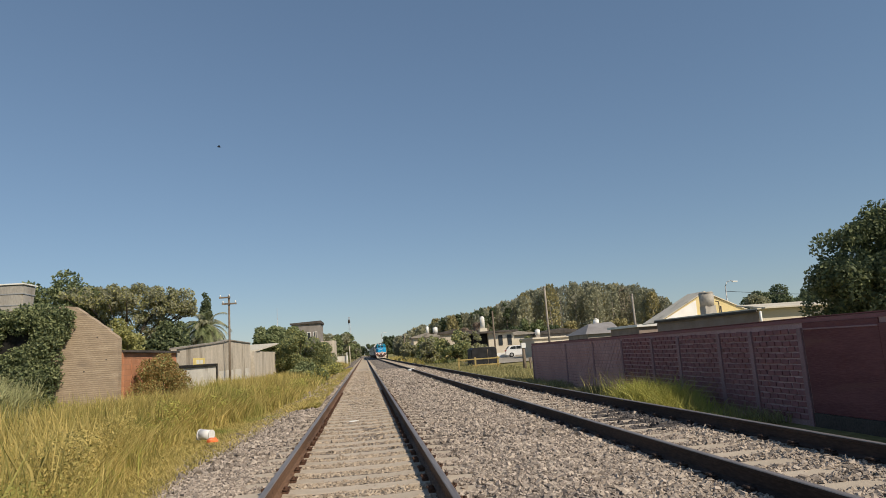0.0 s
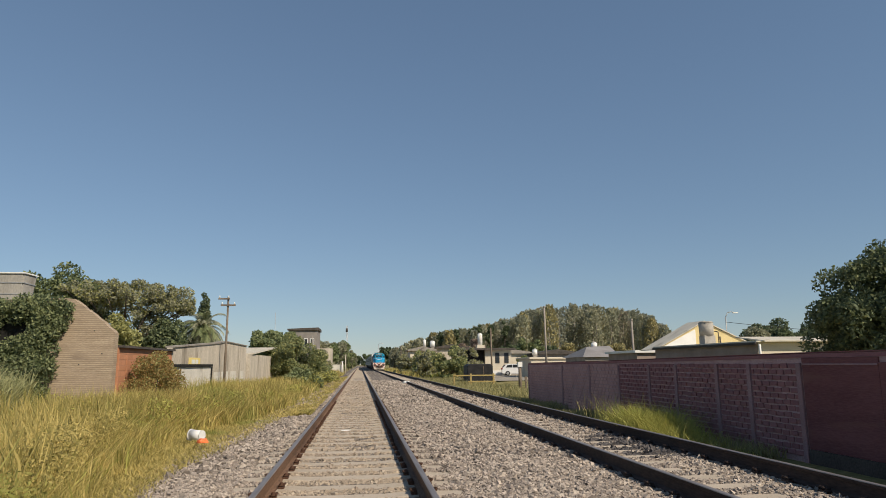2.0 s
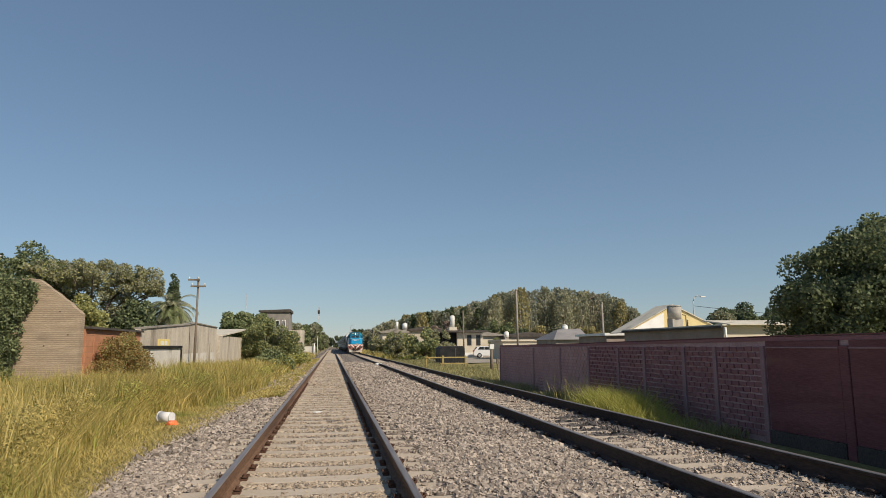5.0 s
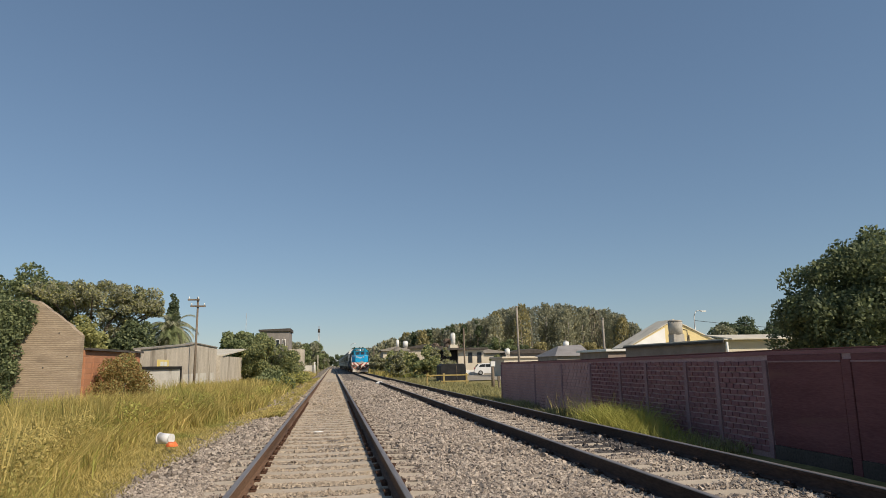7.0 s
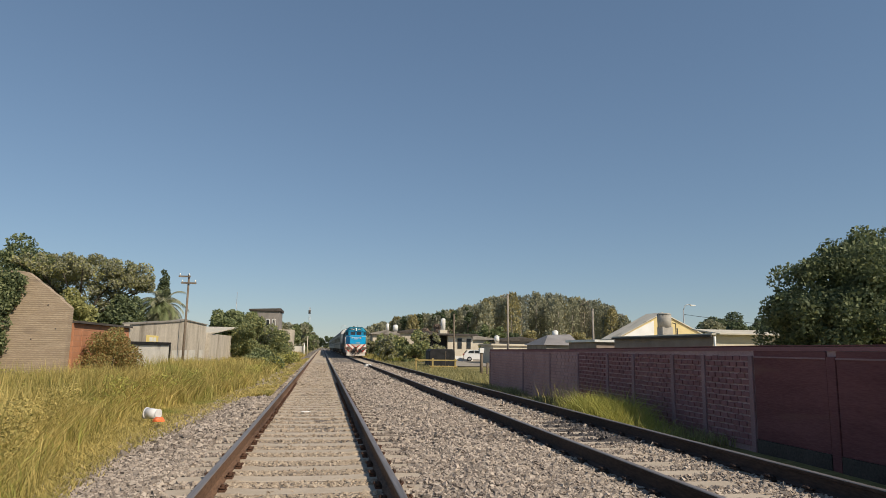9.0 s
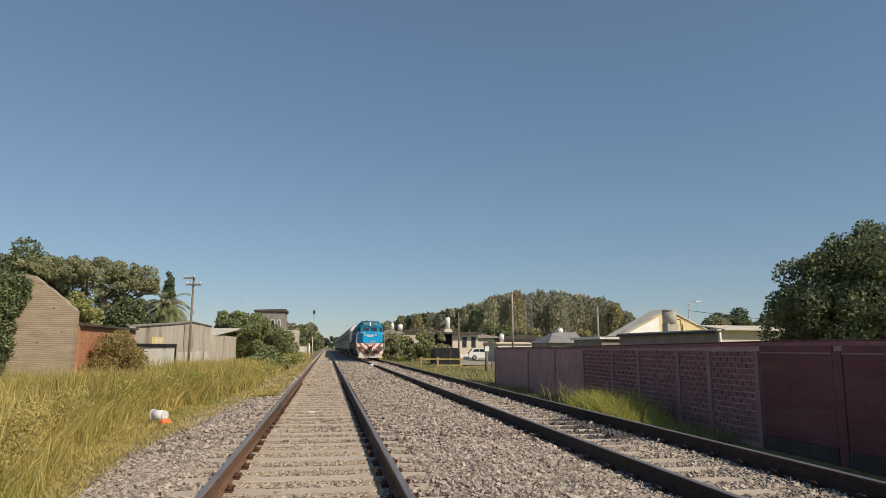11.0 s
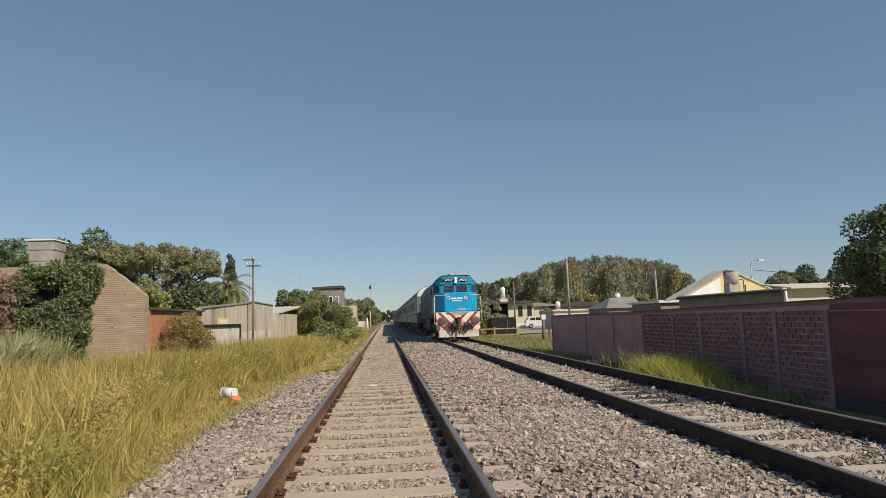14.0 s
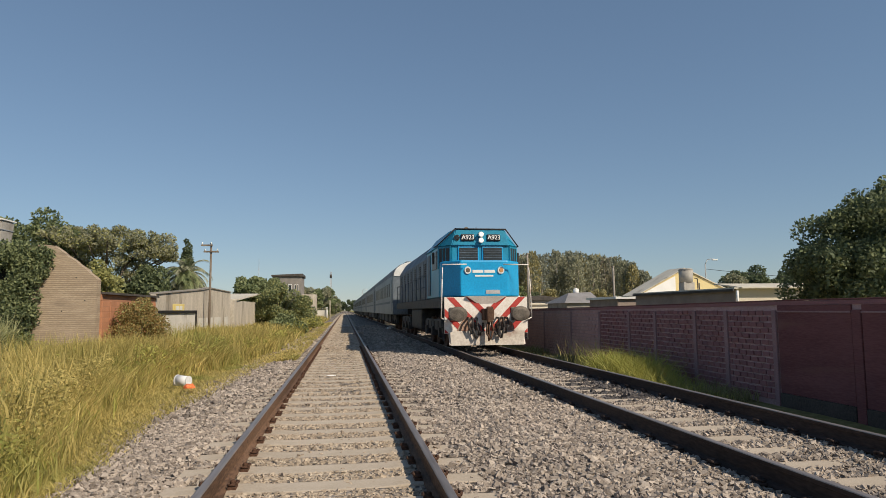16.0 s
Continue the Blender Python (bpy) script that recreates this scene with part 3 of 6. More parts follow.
railway_track(TRACKS[1], "straight second track, sleepers half buried in ballast", "steel rail coloured dark for its shade", M_RAIL_SHADED, 0.018)


# ---- boundary wall of painted blocks beside the second track ----
def boundary_wall():
    w = thing("wall_east", "long low dark red painted block wall with cement columns", "wall", (WALL_X, 0, 0), kind="structure")
    top, base = 1.24, -0.75
    bm = bmesh.new()
    prism(bm, [(-6.0, base), (28.4, base), (28.4, 1.22), (19, 1.27), (10.2, 1.35), (-6.0, 1.38)], "x", 0.012, 0.16)
    part("wall_core", bm, M_JOINT, w)
    cols = (28.35, 23.5, 20.6, 18.2, 16.2, 14.75, 12.95, 11.8, 10.35, 8.5, 5.6, 2.6)
    for y in cols:
        bm = bmesh.new()
        box(bm, -0.03, 0.19, y - (0.055 if y > 10 else 0.085), y + (0.055 if y > 10 else 0.085), base, 1.05 + (10 - min(y, 19)) * 0.006 + 0.15, 0.012)
        part("column", bm, M_COLUMN if y > 10 else M_REDPAINT, w, "reddish grey cement column" if y > 10 else "")
    # near stretch: rendered panels over a cement plinth
    for y0, y1 in ((8.6, 10.25), (5.7, 8.4), (2.7, 5.5), (-6, 2.5)):
        bm = bmesh.new()
        box(bm, -0.018, 0.011, y0, y1, -0.18, 1.285, 0.008)
        part("render_panel", bm, M_REDPAINT, w, "smooth dark red render, streaky")
        bm = bmesh.new()
        box(bm, -0.034, -0.019, y0, y1, 1.165, 1.19, 0.004)
        part("ledge", bm, M_COLUMN, w, "thin pale ledge under the top")
        bm = bmesh.new()
        box(bm, -0.035, 0.011, y0, y1, -0.7, -0.184, 0.008)
        part("plinth", bm, M_PLINTH, w, "dark cement plinth")
    bm = bmesh.new()
    prism(bm, [(-6.0, 1.305), (10.2, 1.288), (19, 1.205), (28.4, 1.155), (28.4, 1.218), (19, 1.268), (10.2, 1.348), (-6.0, 1.378)], "x", -0.008, 0.012)
    part("tie_beam", bm, M_BRICK, w, "dark red top beam")
    # coping of the far stretch and of the near one
    bm = bmesh.new()
    prism(bm, [(-6.0, 1.384), (10.2, 1.354), (19, 1.274), (28.4, 1.224), (28.4, 1.245), (19, 1.295), (10.2, 1.375), (-6.0, 1.405)], "x", -0.01, 0.18, 0.006)
    part("coping", bm, M_REDPAINT, w, "dark red coping course")
    return w, cols


wall_east, wall_cols = boundary_wall()


# ---- the train ----
def chevron_pilot(loco):
    """The front sheet with its red and white chevrons, the bars cut where the sheet ends."""
    bm = bmesh.new()
    prism(bm, [(-1.38, 0.52), (1.38, 0.52), (1.38, 1.64), (-1.38, 1.64)], "y", 0.02, 0.10)
    sheet = part("pilot_sheet", bm, M_CHWHITE, loco, "white front sheet with red chevrons, soiled")
    z0, z1 = 0.53, 1.63
    for side in (-1, 1):
        for k in range(5):
            # bars run down towards the middle
            lo, wd, run = -0.68 + 0.64 * k, 0.23, 1.12
            pts = []
            for a, z in ((lo, z0), (lo + wd, z0), (lo + wd + run, z1), (lo + run, z1)):
                pts.append([a, z])
            quad = clip_poly(pts, 0.02, 1.375)
            if len(quad) > 2:
                bm = bmesh.new()
                prism(bm, [(side * a, z) for a, z in quad], "y", 0.012, 0.024)
                part("red_stripe", bm, M_CHRED, sheet)
    # rusty scrapes low down, where the hoses swing
    for pts in ([(-0.98, 0.61), (-0.18, 0.61), (-0.24, 0.80), (-0.42, 0.86), (-0.55, 1.02), (-0.80, 0.93), (-0.90, 0.76)],
                [(0.20, 0.61), (0.92, 0.61), (0.86, 0.83), (0.70, 0.95), (0.52, 1.06), (0.36, 0.88)]):
        bm = bmesh.new()
        prism(bm, pts, "y", 0.004, 0.0115)
        part("rust_patch", bm, M_RUSTSTAIN, sheet, "brown rusty scrape")
    return sheet


def clip_poly(pts, a0, a1):
    """Cuts a polygon to a0 < first coordinate < a1."""
    for lim, sg in ((a0, 1), (a1, -1)):
        out = []
        for p, q in zip(pts, pts[1:] + pts[:1]):
            ip, iq = sg * (p[0] - lim) >= 0, sg * (q[0] - lim) >= 0
            if ip:
                out.append(p)
            if ip != iq:
                s = (lim - p[0]) / (q[0] - p[0])
                out.append([lim, p[1] + s * (q[1] - p[1])])
        pts = out
        if len(pts) < 3:
            return []
    return pts


def wheelset(parent, y, r=0.5):
    bm = bmesh.new()
    rod(bm, (-0.93, 0, 0), (-0.80, 0, 0), r, r, 28)
    rod(bm, (-0.80, 0, 0), (-0.77, 0, 0), r + 0.03, r + 0.03, 28)
    rod(bm, (0.80, 0, 0), (0.93, 0, 0), r, r, 28)
    rod(bm, (0.77, 0, 0), (0.80, 0, 0), r + 0.03, r + 0.03, 28)
    rod(bm, (-0.8, 0, 0), (0.8, 0, 0), 0.09, 0.09, 12)
    for s in (-0.94, 0.94):
        for a in range(5):
            c, d = math.cos(a * 1.2566), math.sin(a * 1.2566)
            rod(bm, (s - 0.01, c * 0.26, d * 0.26), (s + 0.01, c * 0.26, d * 0.26), 0.07, 0.07, 8)
    ob = part("wheelset", bm, M_RUST_IRON, parent, "steel wheels on their axle")
    ob.matrix_basis = pose(0, y, r)
    return ob


def bogie(parent, y0, axles, pitch, wheels, r=0.5):
    bm = bmesh.new()
    length = pitch * (axles - 1) + 1.3
    for s in (-1.12, 1.0):
        prism(bm, [(y0 - 0.65, 0.42), (y0 - 0.65, 0.72), (y0 - 0.2, 0.92), (y0 + length - 1.1, 0.92), (y0 + length - 0.65, 0.72), (y0 + length - 0.65, 0.42), (y0 + length - 1.1, 0.55), (y0 - 0.2, 0.55)], "x", s, s + 0.12, 0.015)
        for k in range(axles):
            yc = y0 + k * pitch
            box(bm, s - 0.06, s + 0.18, yc - 0.17, yc + 0.17, 0.32, 0.66, 0.03)
            for o in (-0.42, 0.42):
                rod(bm, (s + 0.06, yc + o, 0.5), (s + 0.06, yc + o, 0.86), 0.09, 0.09, 10)
    box(bm, -1.0, 1.0, y0 + length / 2 - 0.95, y0 + length / 2 - 0.35, 0.5, 0.8)
    part("bogie_frame", bm, M_BLACKIRON, parent, "black cast bogie frame with springs")
    for k in range(axles):
        wheels.append((parent, y0 + k * pitch, r))


def text_part(name, body, size, at, material, parent):
    cu = bpy.data.curves.new(name, "FONT")
    cu.body, cu.size, cu.align_x, cu.align_y, cu.extrude, cu.offset = body, size, "CENTER", "CENTER", 0.004, 0.0
    tmp = bpy.data.objects.new(name, cu)
    scene.collection.objects.link(tmp)
    bpy.context.view_layer.update()
    me = bpy.data.meshes.new_from_object(tmp.evaluated_get(bpy.context.evaluated_depsgraph_get()))
    bpy.data.objects.remove(tmp)
    # a second strike beside the first makes the figures bold
    bm = bmesh.new()
    bm.from_mesh(me)
    me.transform(Matrix.Translation((size * 0.05, 0, -0.0015)))
    bm.from_mesh(me)
    bm.to_mesh(me)
    bm.free()
    me.materials.clear()
    me.materials.append(material)
    ob = new(name, me)
    ob.parent = parent
    ob.matrix_basis = pose(*at, 90, 0, 0)
    return ob


LOCO_LENGTH = 19.2


def locomotive(wheels):
    lo = thing("locomotive", "bright blue diesel locomotive with red and white chevron front", "locomotive", (TRACKS[1], 21, 0))
    # plow, pilot, buffers, coupler
    bm = bmesh.new()
    prism(bm, [(-1.20, 0.16), (1.20, 0.16), (1.235, 0.60), (-1.235, 0.60)], "y", -0.14, -0.08, 0.008)
    prism(bm, [(-0.08, 0.16), (-0.14, 0.18), (0.06, 0.58), (0.12, 0.58)], "x", -1.25, -1.19)
    prism(bm, [(-0.08, 0.16), (-0.14, 0.18), (0.06, 0.58), (0.12, 0.58)], "x", 1.19, 1.25)
    part("plow", bm, M_PLOW, lo, "pale scuffed snow-plough plate above the rails")
    chevron_pilot(lo)
    for s in (-1, 1):
        bm = bmesh.new()
        rod(bm, (s * 1.02, 0.02, 1.12), (s * 1.02, -0.42, 1.12), 0.12, 0.10, 16)
        # oval head, slightly domed
        oval = [[(s * 1.02 + 0.305 * q * math.cos(t_), y_, 1.12 + 0.225 * q * math.sin(t_)) for t_ in [2 * math.pi * i / 28 for i in range(28)]] for y_, q in ((-0.40, 0.97), (-0.41, 1.0), (-0.455, 1.0), (-0.475, 0.93), (-0.49, 0.6))]
        rings = [[bm.verts.new(p) for p in ring] for ring in oval]
        for r0, r1 in zip(rings, rings[1:]):
            for i in range(28):
                bm.faces.new((r0[i], r0[(i + 1) % 28], r1[(i + 1) % 28], r1[i]))
        bm.faces.new(rings[0][::-1])
        bm.faces.new(rings[-1])
        bmesh.ops.recalc_face_normals(bm, faces=bm.faces)
        box(bm, s * 1.02 - 0.2, s * 1.02 + 0.2, -0.03, 0.02, 0.92, 1.32, 0.02)
        part("buffer", bm, M_BUFFER, lo, "round worn steel buffer")
        # brake and air hoses
        for o, sag in ((0.34, 0.42), (0.48, 0.50), (0.62, 0.38)):
            bm = bmesh.new()
            pts = [(s * o, 0.0, 1.0), (s * (o + 0.02), -0.2, 0.98), (s * (o + 0.04), -0.28, 1.0 - sag * 0.6), (s * (o - 0.06), -0.26, 0.98 - sag * 1.2), (s * (o - 0.17), -0.22, 1.02 - sag), (s * (o - 0.2), -0.08, 1.05 - sag * 0.5)]
            tube(bm, pts, 0.032, 8)
            part("air_hose", bm, M_BLACKIRON, lo)
        bm = bmesh.new()
        tube(bm, [(s * 1.44, -0.02, 2.55), (s * 1.46, -0.06, 2.2), (s * 1.5, -0.06, 1.0), (s * 1.3, -0.04, 0.9)], 0.018, 6)
        tube(bm, [(s * 0.62, 0.1, 2.66), (s * 1.44, -0.02, 2.64)], 0.018, 6)
        part("handrail", bm, M_CHWHITE, lo, "white tubular handrail")
        bm = bmesh.new()
        for z in (0.35, 0.7, 1.05, 1.4):
            box(bm, s * 1.40 - 0.06, s * 1.40 + 0.06, 0.14, 0.5, z, z + 0.03)
        box(bm, s * 1.40 - 0.02, s * 1.40 + 0.02, 0.10, 0.14, 0.3, 1.5)
        part("step", bm, M_BLACKIRON, lo)
    bm = bmesh.new()
    box(bm, -0.17, 0.17, -0.40, 0.02, 0.92, 1.28, 0.04)
    box(bm, -0.10, 0.10, -0.55, -0.38, 0.86, 1.34, 0.04)
    rod(bm, (0, -0.3, 0.92), (0, -0.3, 0.30), 0.05, 0.035, 8)
    tube(bm, [(-0.07, -0.45, 0.9), (-0.12, -0.48, 0.55), (0, -0.5, 0.35), (0.1, -0.48, 0.6), (0.06, -0.45, 0.9)], 0.03)
    part("coupler", bm, M_RUST_IRON, lo, "brown iron coupler with hanging link")
    # underframe and walkway
    bm = bmesh.new()
    box(bm, -1.38, 1.38, 0.10, LOCO_LENGTH - 0.6, 1.30, 1.64, 0.02)
    part("underframe", bm, M_BLACKIRON, lo)
    # nose with bevelled corners
    bm = bmesh.new()
    nose = [(-0.80, 0.22), (0.80, 0.22), (1.36, 0.90), (1.36, 1.15), (-1.36, 1.15), (-1.36, 0.90)]
    prism(bm, nose, "z", 1.66, 2.80, 0.05)
    nz = part("nose", bm, M_BLUE, lo, "bright blue nose with slanted corners")
    bm = bmesh.new()
    # a wedge under the nose, leaning out at the top
    lip = [bm.verts.new(p) for p in ((-0.66, -0.10, 1.665), (0.66, -0.10, 1.665), (0.72, 0.2, 1.665), (-0.72, 0.2, 1.665), (-0.32, 0.005, 1.45), (0.32, 0.005, 1.45), (0.32, 0.2, 1.45), (-0.32, 0.2, 1.45))]
    for q in ((0, 1, 2, 3), (7, 6, 5, 4), (4, 5, 1, 0), (5, 6, 2, 1), (6, 7, 3, 2), (7, 4, 0, 3)):
        bm.faces.new([lip[i] for i in q])
    bmesh.ops.recalc_face_normals(bm, faces=bm.faces)
    part("lip", bm, M_CHWHITE, lo, "white wedge below the nose")
    for s in (-1, 1):
        bm = bmesh.new()
        rod(bm, (s * 0.56, 0.23, 2.48), (s * 0.56, 0.18, 2.48), 0.12, 0.11, 22)
        hl = part("lamp_ring", bm, M_WHITE, nz, "round lamp ring")
        bm = bmesh.new()
        rod(bm, (s * 0.56, 0.182, 2.48), (s * 0.56, 0.17, 2.48), 0.075, 0.06, 18)
        part("lens", bm, M_BUFFER if s < 0 else M_AMBER, hl, "dull lamp glass" if s < 0 else "amber lamp glass")
    # lettering that stays plain bars, and a small plate
    for x0, x1, z0, z1 in ((-0.40, -0.04, 2.40, 2.49), (0.0, 0.36, 2.40, 2.49), (-0.32, 0.30, 2.28, 2.33)):
        bm = bmesh.new()
        box(bm, x0, x1, 0.205, 0.219, z0, z1)
        part("lettering_bar", bm, M_LETTER, nz)
    bm = bmesh.new()
    box(bm, 0.04, 0.52, 0.20, 0.219, 1.74, 1.86, 0.004)
    part("plate", bm, M_TIN, nz)
    # cab: slanted front quarters, roof with sloping shoulders
    bm = bmesh.new()
    prism(bm, [(-0.98, 0.80), (0.98, 0.80), (1.37, 1.25), (1.37, 4.3), (-1.37, 4.3), (-1.37, 1.25)], "z", 1.66, 3.32, 0.02)
    cab = part("cab", bm, M_TEAL, lo, "teal blue driver's cab")
    bm = bmesh.new()
    lower = [(-1.0, 0.72), (1.0, 0.72), (1.42, 1.22), (1.42, 4.4), (-1.42, 4.4), (-1.42, 1.22)]
    upper = [(-0.86, 0.76), (0.86, 0.76), (0.98, 1.3), (0.98, 4.3), (-0.98, 4.3), (-0.98, 1.3)]
    lv, uv = [bm.verts.new((a, b, 3.30)) for a, b in lower], [bm.verts.new((a, b, 3.84)) for a, b in upper]
    for k in range(6):
        bm.faces.new((lv[k], lv[(k + 1) % 6], uv[(k + 1) % 6], uv[k]))
    bm.faces.new(uv)
    bm.faces.new(lv[::-1])
    bmesh.ops.bevel(bm, geom=list(bm.edges), offset=0.03, segments=2, affect="EDGES")
    roof = part("cab_roof", bm, M_TEAL, lo, "teal cab roof with sloping shoulders")
    bm = bmesh.new()
    tube(bm, [(-1.44, 1.9, 3.34), (-1.44, 1.2, 3.33), (-0.88, 0.75, 3.85), (0.88, 0.75, 3.85), (1.44, 1.2, 3.33), (1.44, 1.9, 3.34)], 0.022, 6)
    part("roof_edge", bm, M_BLACKIRON, roof, "dark roof edge")
    for s in (-1, 1):
        bm = bmesh.new()
        box(bm, s * 0.45 - 0.235, s * 0.45 + 0.235, 0.69, 0.735, 3.455, 3.675, 0.03)
        nb = part("number_board", bm, M_BLACK, roof, "black number board")
        nb.matrix_basis = pose(0, 0.0, 0)
        text_part("number", "A923", 0.195, (s * 0.45, 0.672, 3.565), M_LETTER, nb)
        # windscreens with frames and blinds
        bm = bmesh.new()
        box(bm, s * 0.42 - 0.365, s * 0.42 + 0.365, 0.762, 0.81, 2.80, 3.28, 0.02)
        wf = part("windscreen_frame", bm, M_BLUE, cab)
        bm = bmesh.new()
        box(bm, s * 0.42 - 0.325, s * 0.42 + 0.325, 0.752, 0.768, 2.835, 3.245, 0.006)
        part("windscreen", bm, M_GLASS, wf, "dark glass")
        for z in (2.91, 2.99, 3.07, 3.15):
            bm = bmesh.new()
            box(bm, s * 0.42 - 0.32, s * 0.42 + 0.32, 0.744, 0.751, z, z + 0.018)
            part("grille_bar", bm, M_LOCOSIDE, wf)
        # slanted quarter window
        a, b = Vector((s * 1.02, 0.83)), Vector((s * 1.35, 1.22))
        nrm = Vector((s * 0.76, -0.65)) * 0.03
        bm = bmesh.new()
        prism(bm, [tuple(a), tuple(b), tuple(b + nrm), tuple(a + nrm)], "z", 2.62, 3.24)
        qw = part("quarter_window", bm, M_GLASS, cab, "dark slanted corner window")
        bm = bmesh.new()
        nr = nrm * 1.3
        for q0, q1, z0, z1 in ((-0.06, 0.05, 2.57, 3.29), (0.95, 1.06, 2.57, 3.29), (0.05, 0.95, 2.57, 2.62), (0.05, 0.95, 3.24, 3.29), (0.36, 0.40, 2.62, 3.24), (0.66, 0.70, 2.62, 3.24)):
            p0, p1 = a.lerp(b, q0), a.lerp(b, q1)
            prism(bm, [tuple(p0), tuple(p1), tuple(p1 + nr), tuple(p0 + nr)], "z", z0, z1)
        part("window_frame", bm, M_TEAL, qw, "teal window frame with guard bars")
        # side window and door
        bm = bmesh.new()
        box(bm, s * 1.375 - 0.02, s * 1.375 + 0.02, 1.6, 2.7, 2.6, 3.2, 0.015)
        part("side_window", bm, M_GLASS, cab)
        bm = bmesh.new()
        box(bm, s * 1.38 - 0.02, s * 1.38 + 0.02, 3.3, 4.0, 1.75, 3.2, 0.015)
        part("cab_door", bm, M_LOCOSIDE, cab)
        # mirror
        bm = bmesh.new()
        box(bm, s * 1.52 - 0.04, s * 1.52 + 0.04, 1.5, 1.56, 2.75, 3.15, 0.02)
        rod(bm, (s * 1.38, 1.55, 3.0), (s * 1.52, 1.53, 3.0), 0.012)
        part("mirror", bm, M_BLACKIRON, cab)
        # twin head lamp column
    for z in (3.475, 3.665):
        bm = bmesh.new()
        rod(bm, (0, 0.77, z), (0, 0.60, z), 0.092, 0.088, 20)
        hb = part("headlamp_housing", bm, M_WHITE, roof, "white headlamp housing")
        bm = bmesh.new()
        rod(bm, (0, 0.60, z), (0, 0.59, z), 0.072, 0.06, 18)
        part("headlamp_lens", bm, M_LAMPGLOW, hb, "lit headlamp")
    bm = bmesh.new()
    rod(bm, (-0.80, 0.86, 3.56), (-0.82, 0.70, 3.56), 0.10, 0.095, 18)
    ml = part("marker_lamp", bm, M_BLACKIRON, roof, "round dark marker lamp")
    bm = bmesh.new()
    rod(bm, (-0.82, 0.70, 3.56), (-0.822, 0.69, 3.56), 0.07, 0.06, 16)
    part("lens", bm, M_GLASS, ml, "dark lamp glass")
    bm = bmesh.new()
    rod(bm, (-0.35, 1.9, 3.84), (-0.35, 1.45, 3.92), 0.05, 0.09, 12)
    rod(bm, (-0.25, 1.9, 3.84), (-0.25, 1.55, 3.90), 0.05, 0.08, 12)
    rod(bm, (0.25, 2.6, 3.84), (0.25, 2.6, 4.15), 0.012)
    part("horn", bm, M_BUFFER, roof)
    # long hood, narrower, with doors, louvres, radiator and handrails
    hood_end = LOCO_LENGTH - 1.1
    bm = bmesh.new()
    prism(bm, [(-1.22, 1.66), (1.22, 1.66), (1.22, 3.26), (0.84, 3.82), (-0.84, 3.82), (-1.22, 3.26)], "y", 4.35, hood_end, 0.03)
    hood = part("long_hood", bm, M_LOCOSIDE, lo, "dusty blue-grey engine hood with louvred doors")
    for k in range(15):
        y0 = 4.6 + k * 0.88
        for s in (-1, 1):
            bm = bmesh.new()
            box(bm, s * 1.235 - 0.02, s * 1.235 + 0.02, y0, y0 + 0.80, 1.75, 3.2, 0.012)
            d = part("hood_door", bm, M_LOCOSIDE, hood)
            if k % 2:
                bm = bmesh.new()
                for q in range(6):
                    box(bm, s * 1.262 - 0.012, s * 1.262 + 0.012, y0 + 0.1, y0 + 0.7, 2.55 + q * 0.09, 2.60 + q * 0.09)
                part("louvre", bm, M_BLACKIRON, d)
    for y0 in (6.0, 9.5, 13.5, 15.5):
        bm = bmesh.new()
        rod(bm, (0, y0, 3.8), (0, y0, 3.92), 0.55, 0.5, 24)
        part("roof_fan", bm, M_BLACKIRON, hood)
    bm = bmesh.new()
    box(bm, -0.4, 0.4, 11, 12.2, 3.8, 4.02, 0.05)
    part("exhaust_box", bm, M_RUST_IRON, hood)
    for s in (-1, 1):
        bm = bmesh.new()
        for k in range(9):
            y0 = 4.6 + k * 1.65
            rod(bm, (s * 1.40, y0, 1.62), (s * 1.40, y0, 2.55), 0.018, n=6)
        tube(bm, [(s * 1.40, 4.5, 2.55), (s * 1.40, hood_end, 2.55)], 0.018)
        tube(bm, [(s * 1.40, 4.5, 2.1), (s * 1.40, hood_end, 2.1)], 0.014)
        part("side_railing", bm, M_LOCOSIDE, lo, "dark tubular side railing")
    bm = bmesh.new()
    box(bm, -1.25, 1.25, 7.2, 11.2, 0.42, 1.30, 0.12)
    part("fuel_tank", bm, M_BLACKIRON, lo, "black fuel tank between the bogies")
    # the body is narrower than the loading gauge
    done = set()
    for o in lo.children_recursive:
        if o.name.startswith("number") and not o.name.startswith("number_board"):
            o.location.x *= 0.95
        elif o.data not in done:
            done.add(o.data)
            o.data.transform(Matrix.Diagonal((0.95, 1, 1, 1)))
    bogie(lo, 2.3, 3, 1.75, wheels)
    bogie(lo, 12.8, 3, 1.75, wheels)
    return lo


COACH_LENGTH = 24.6


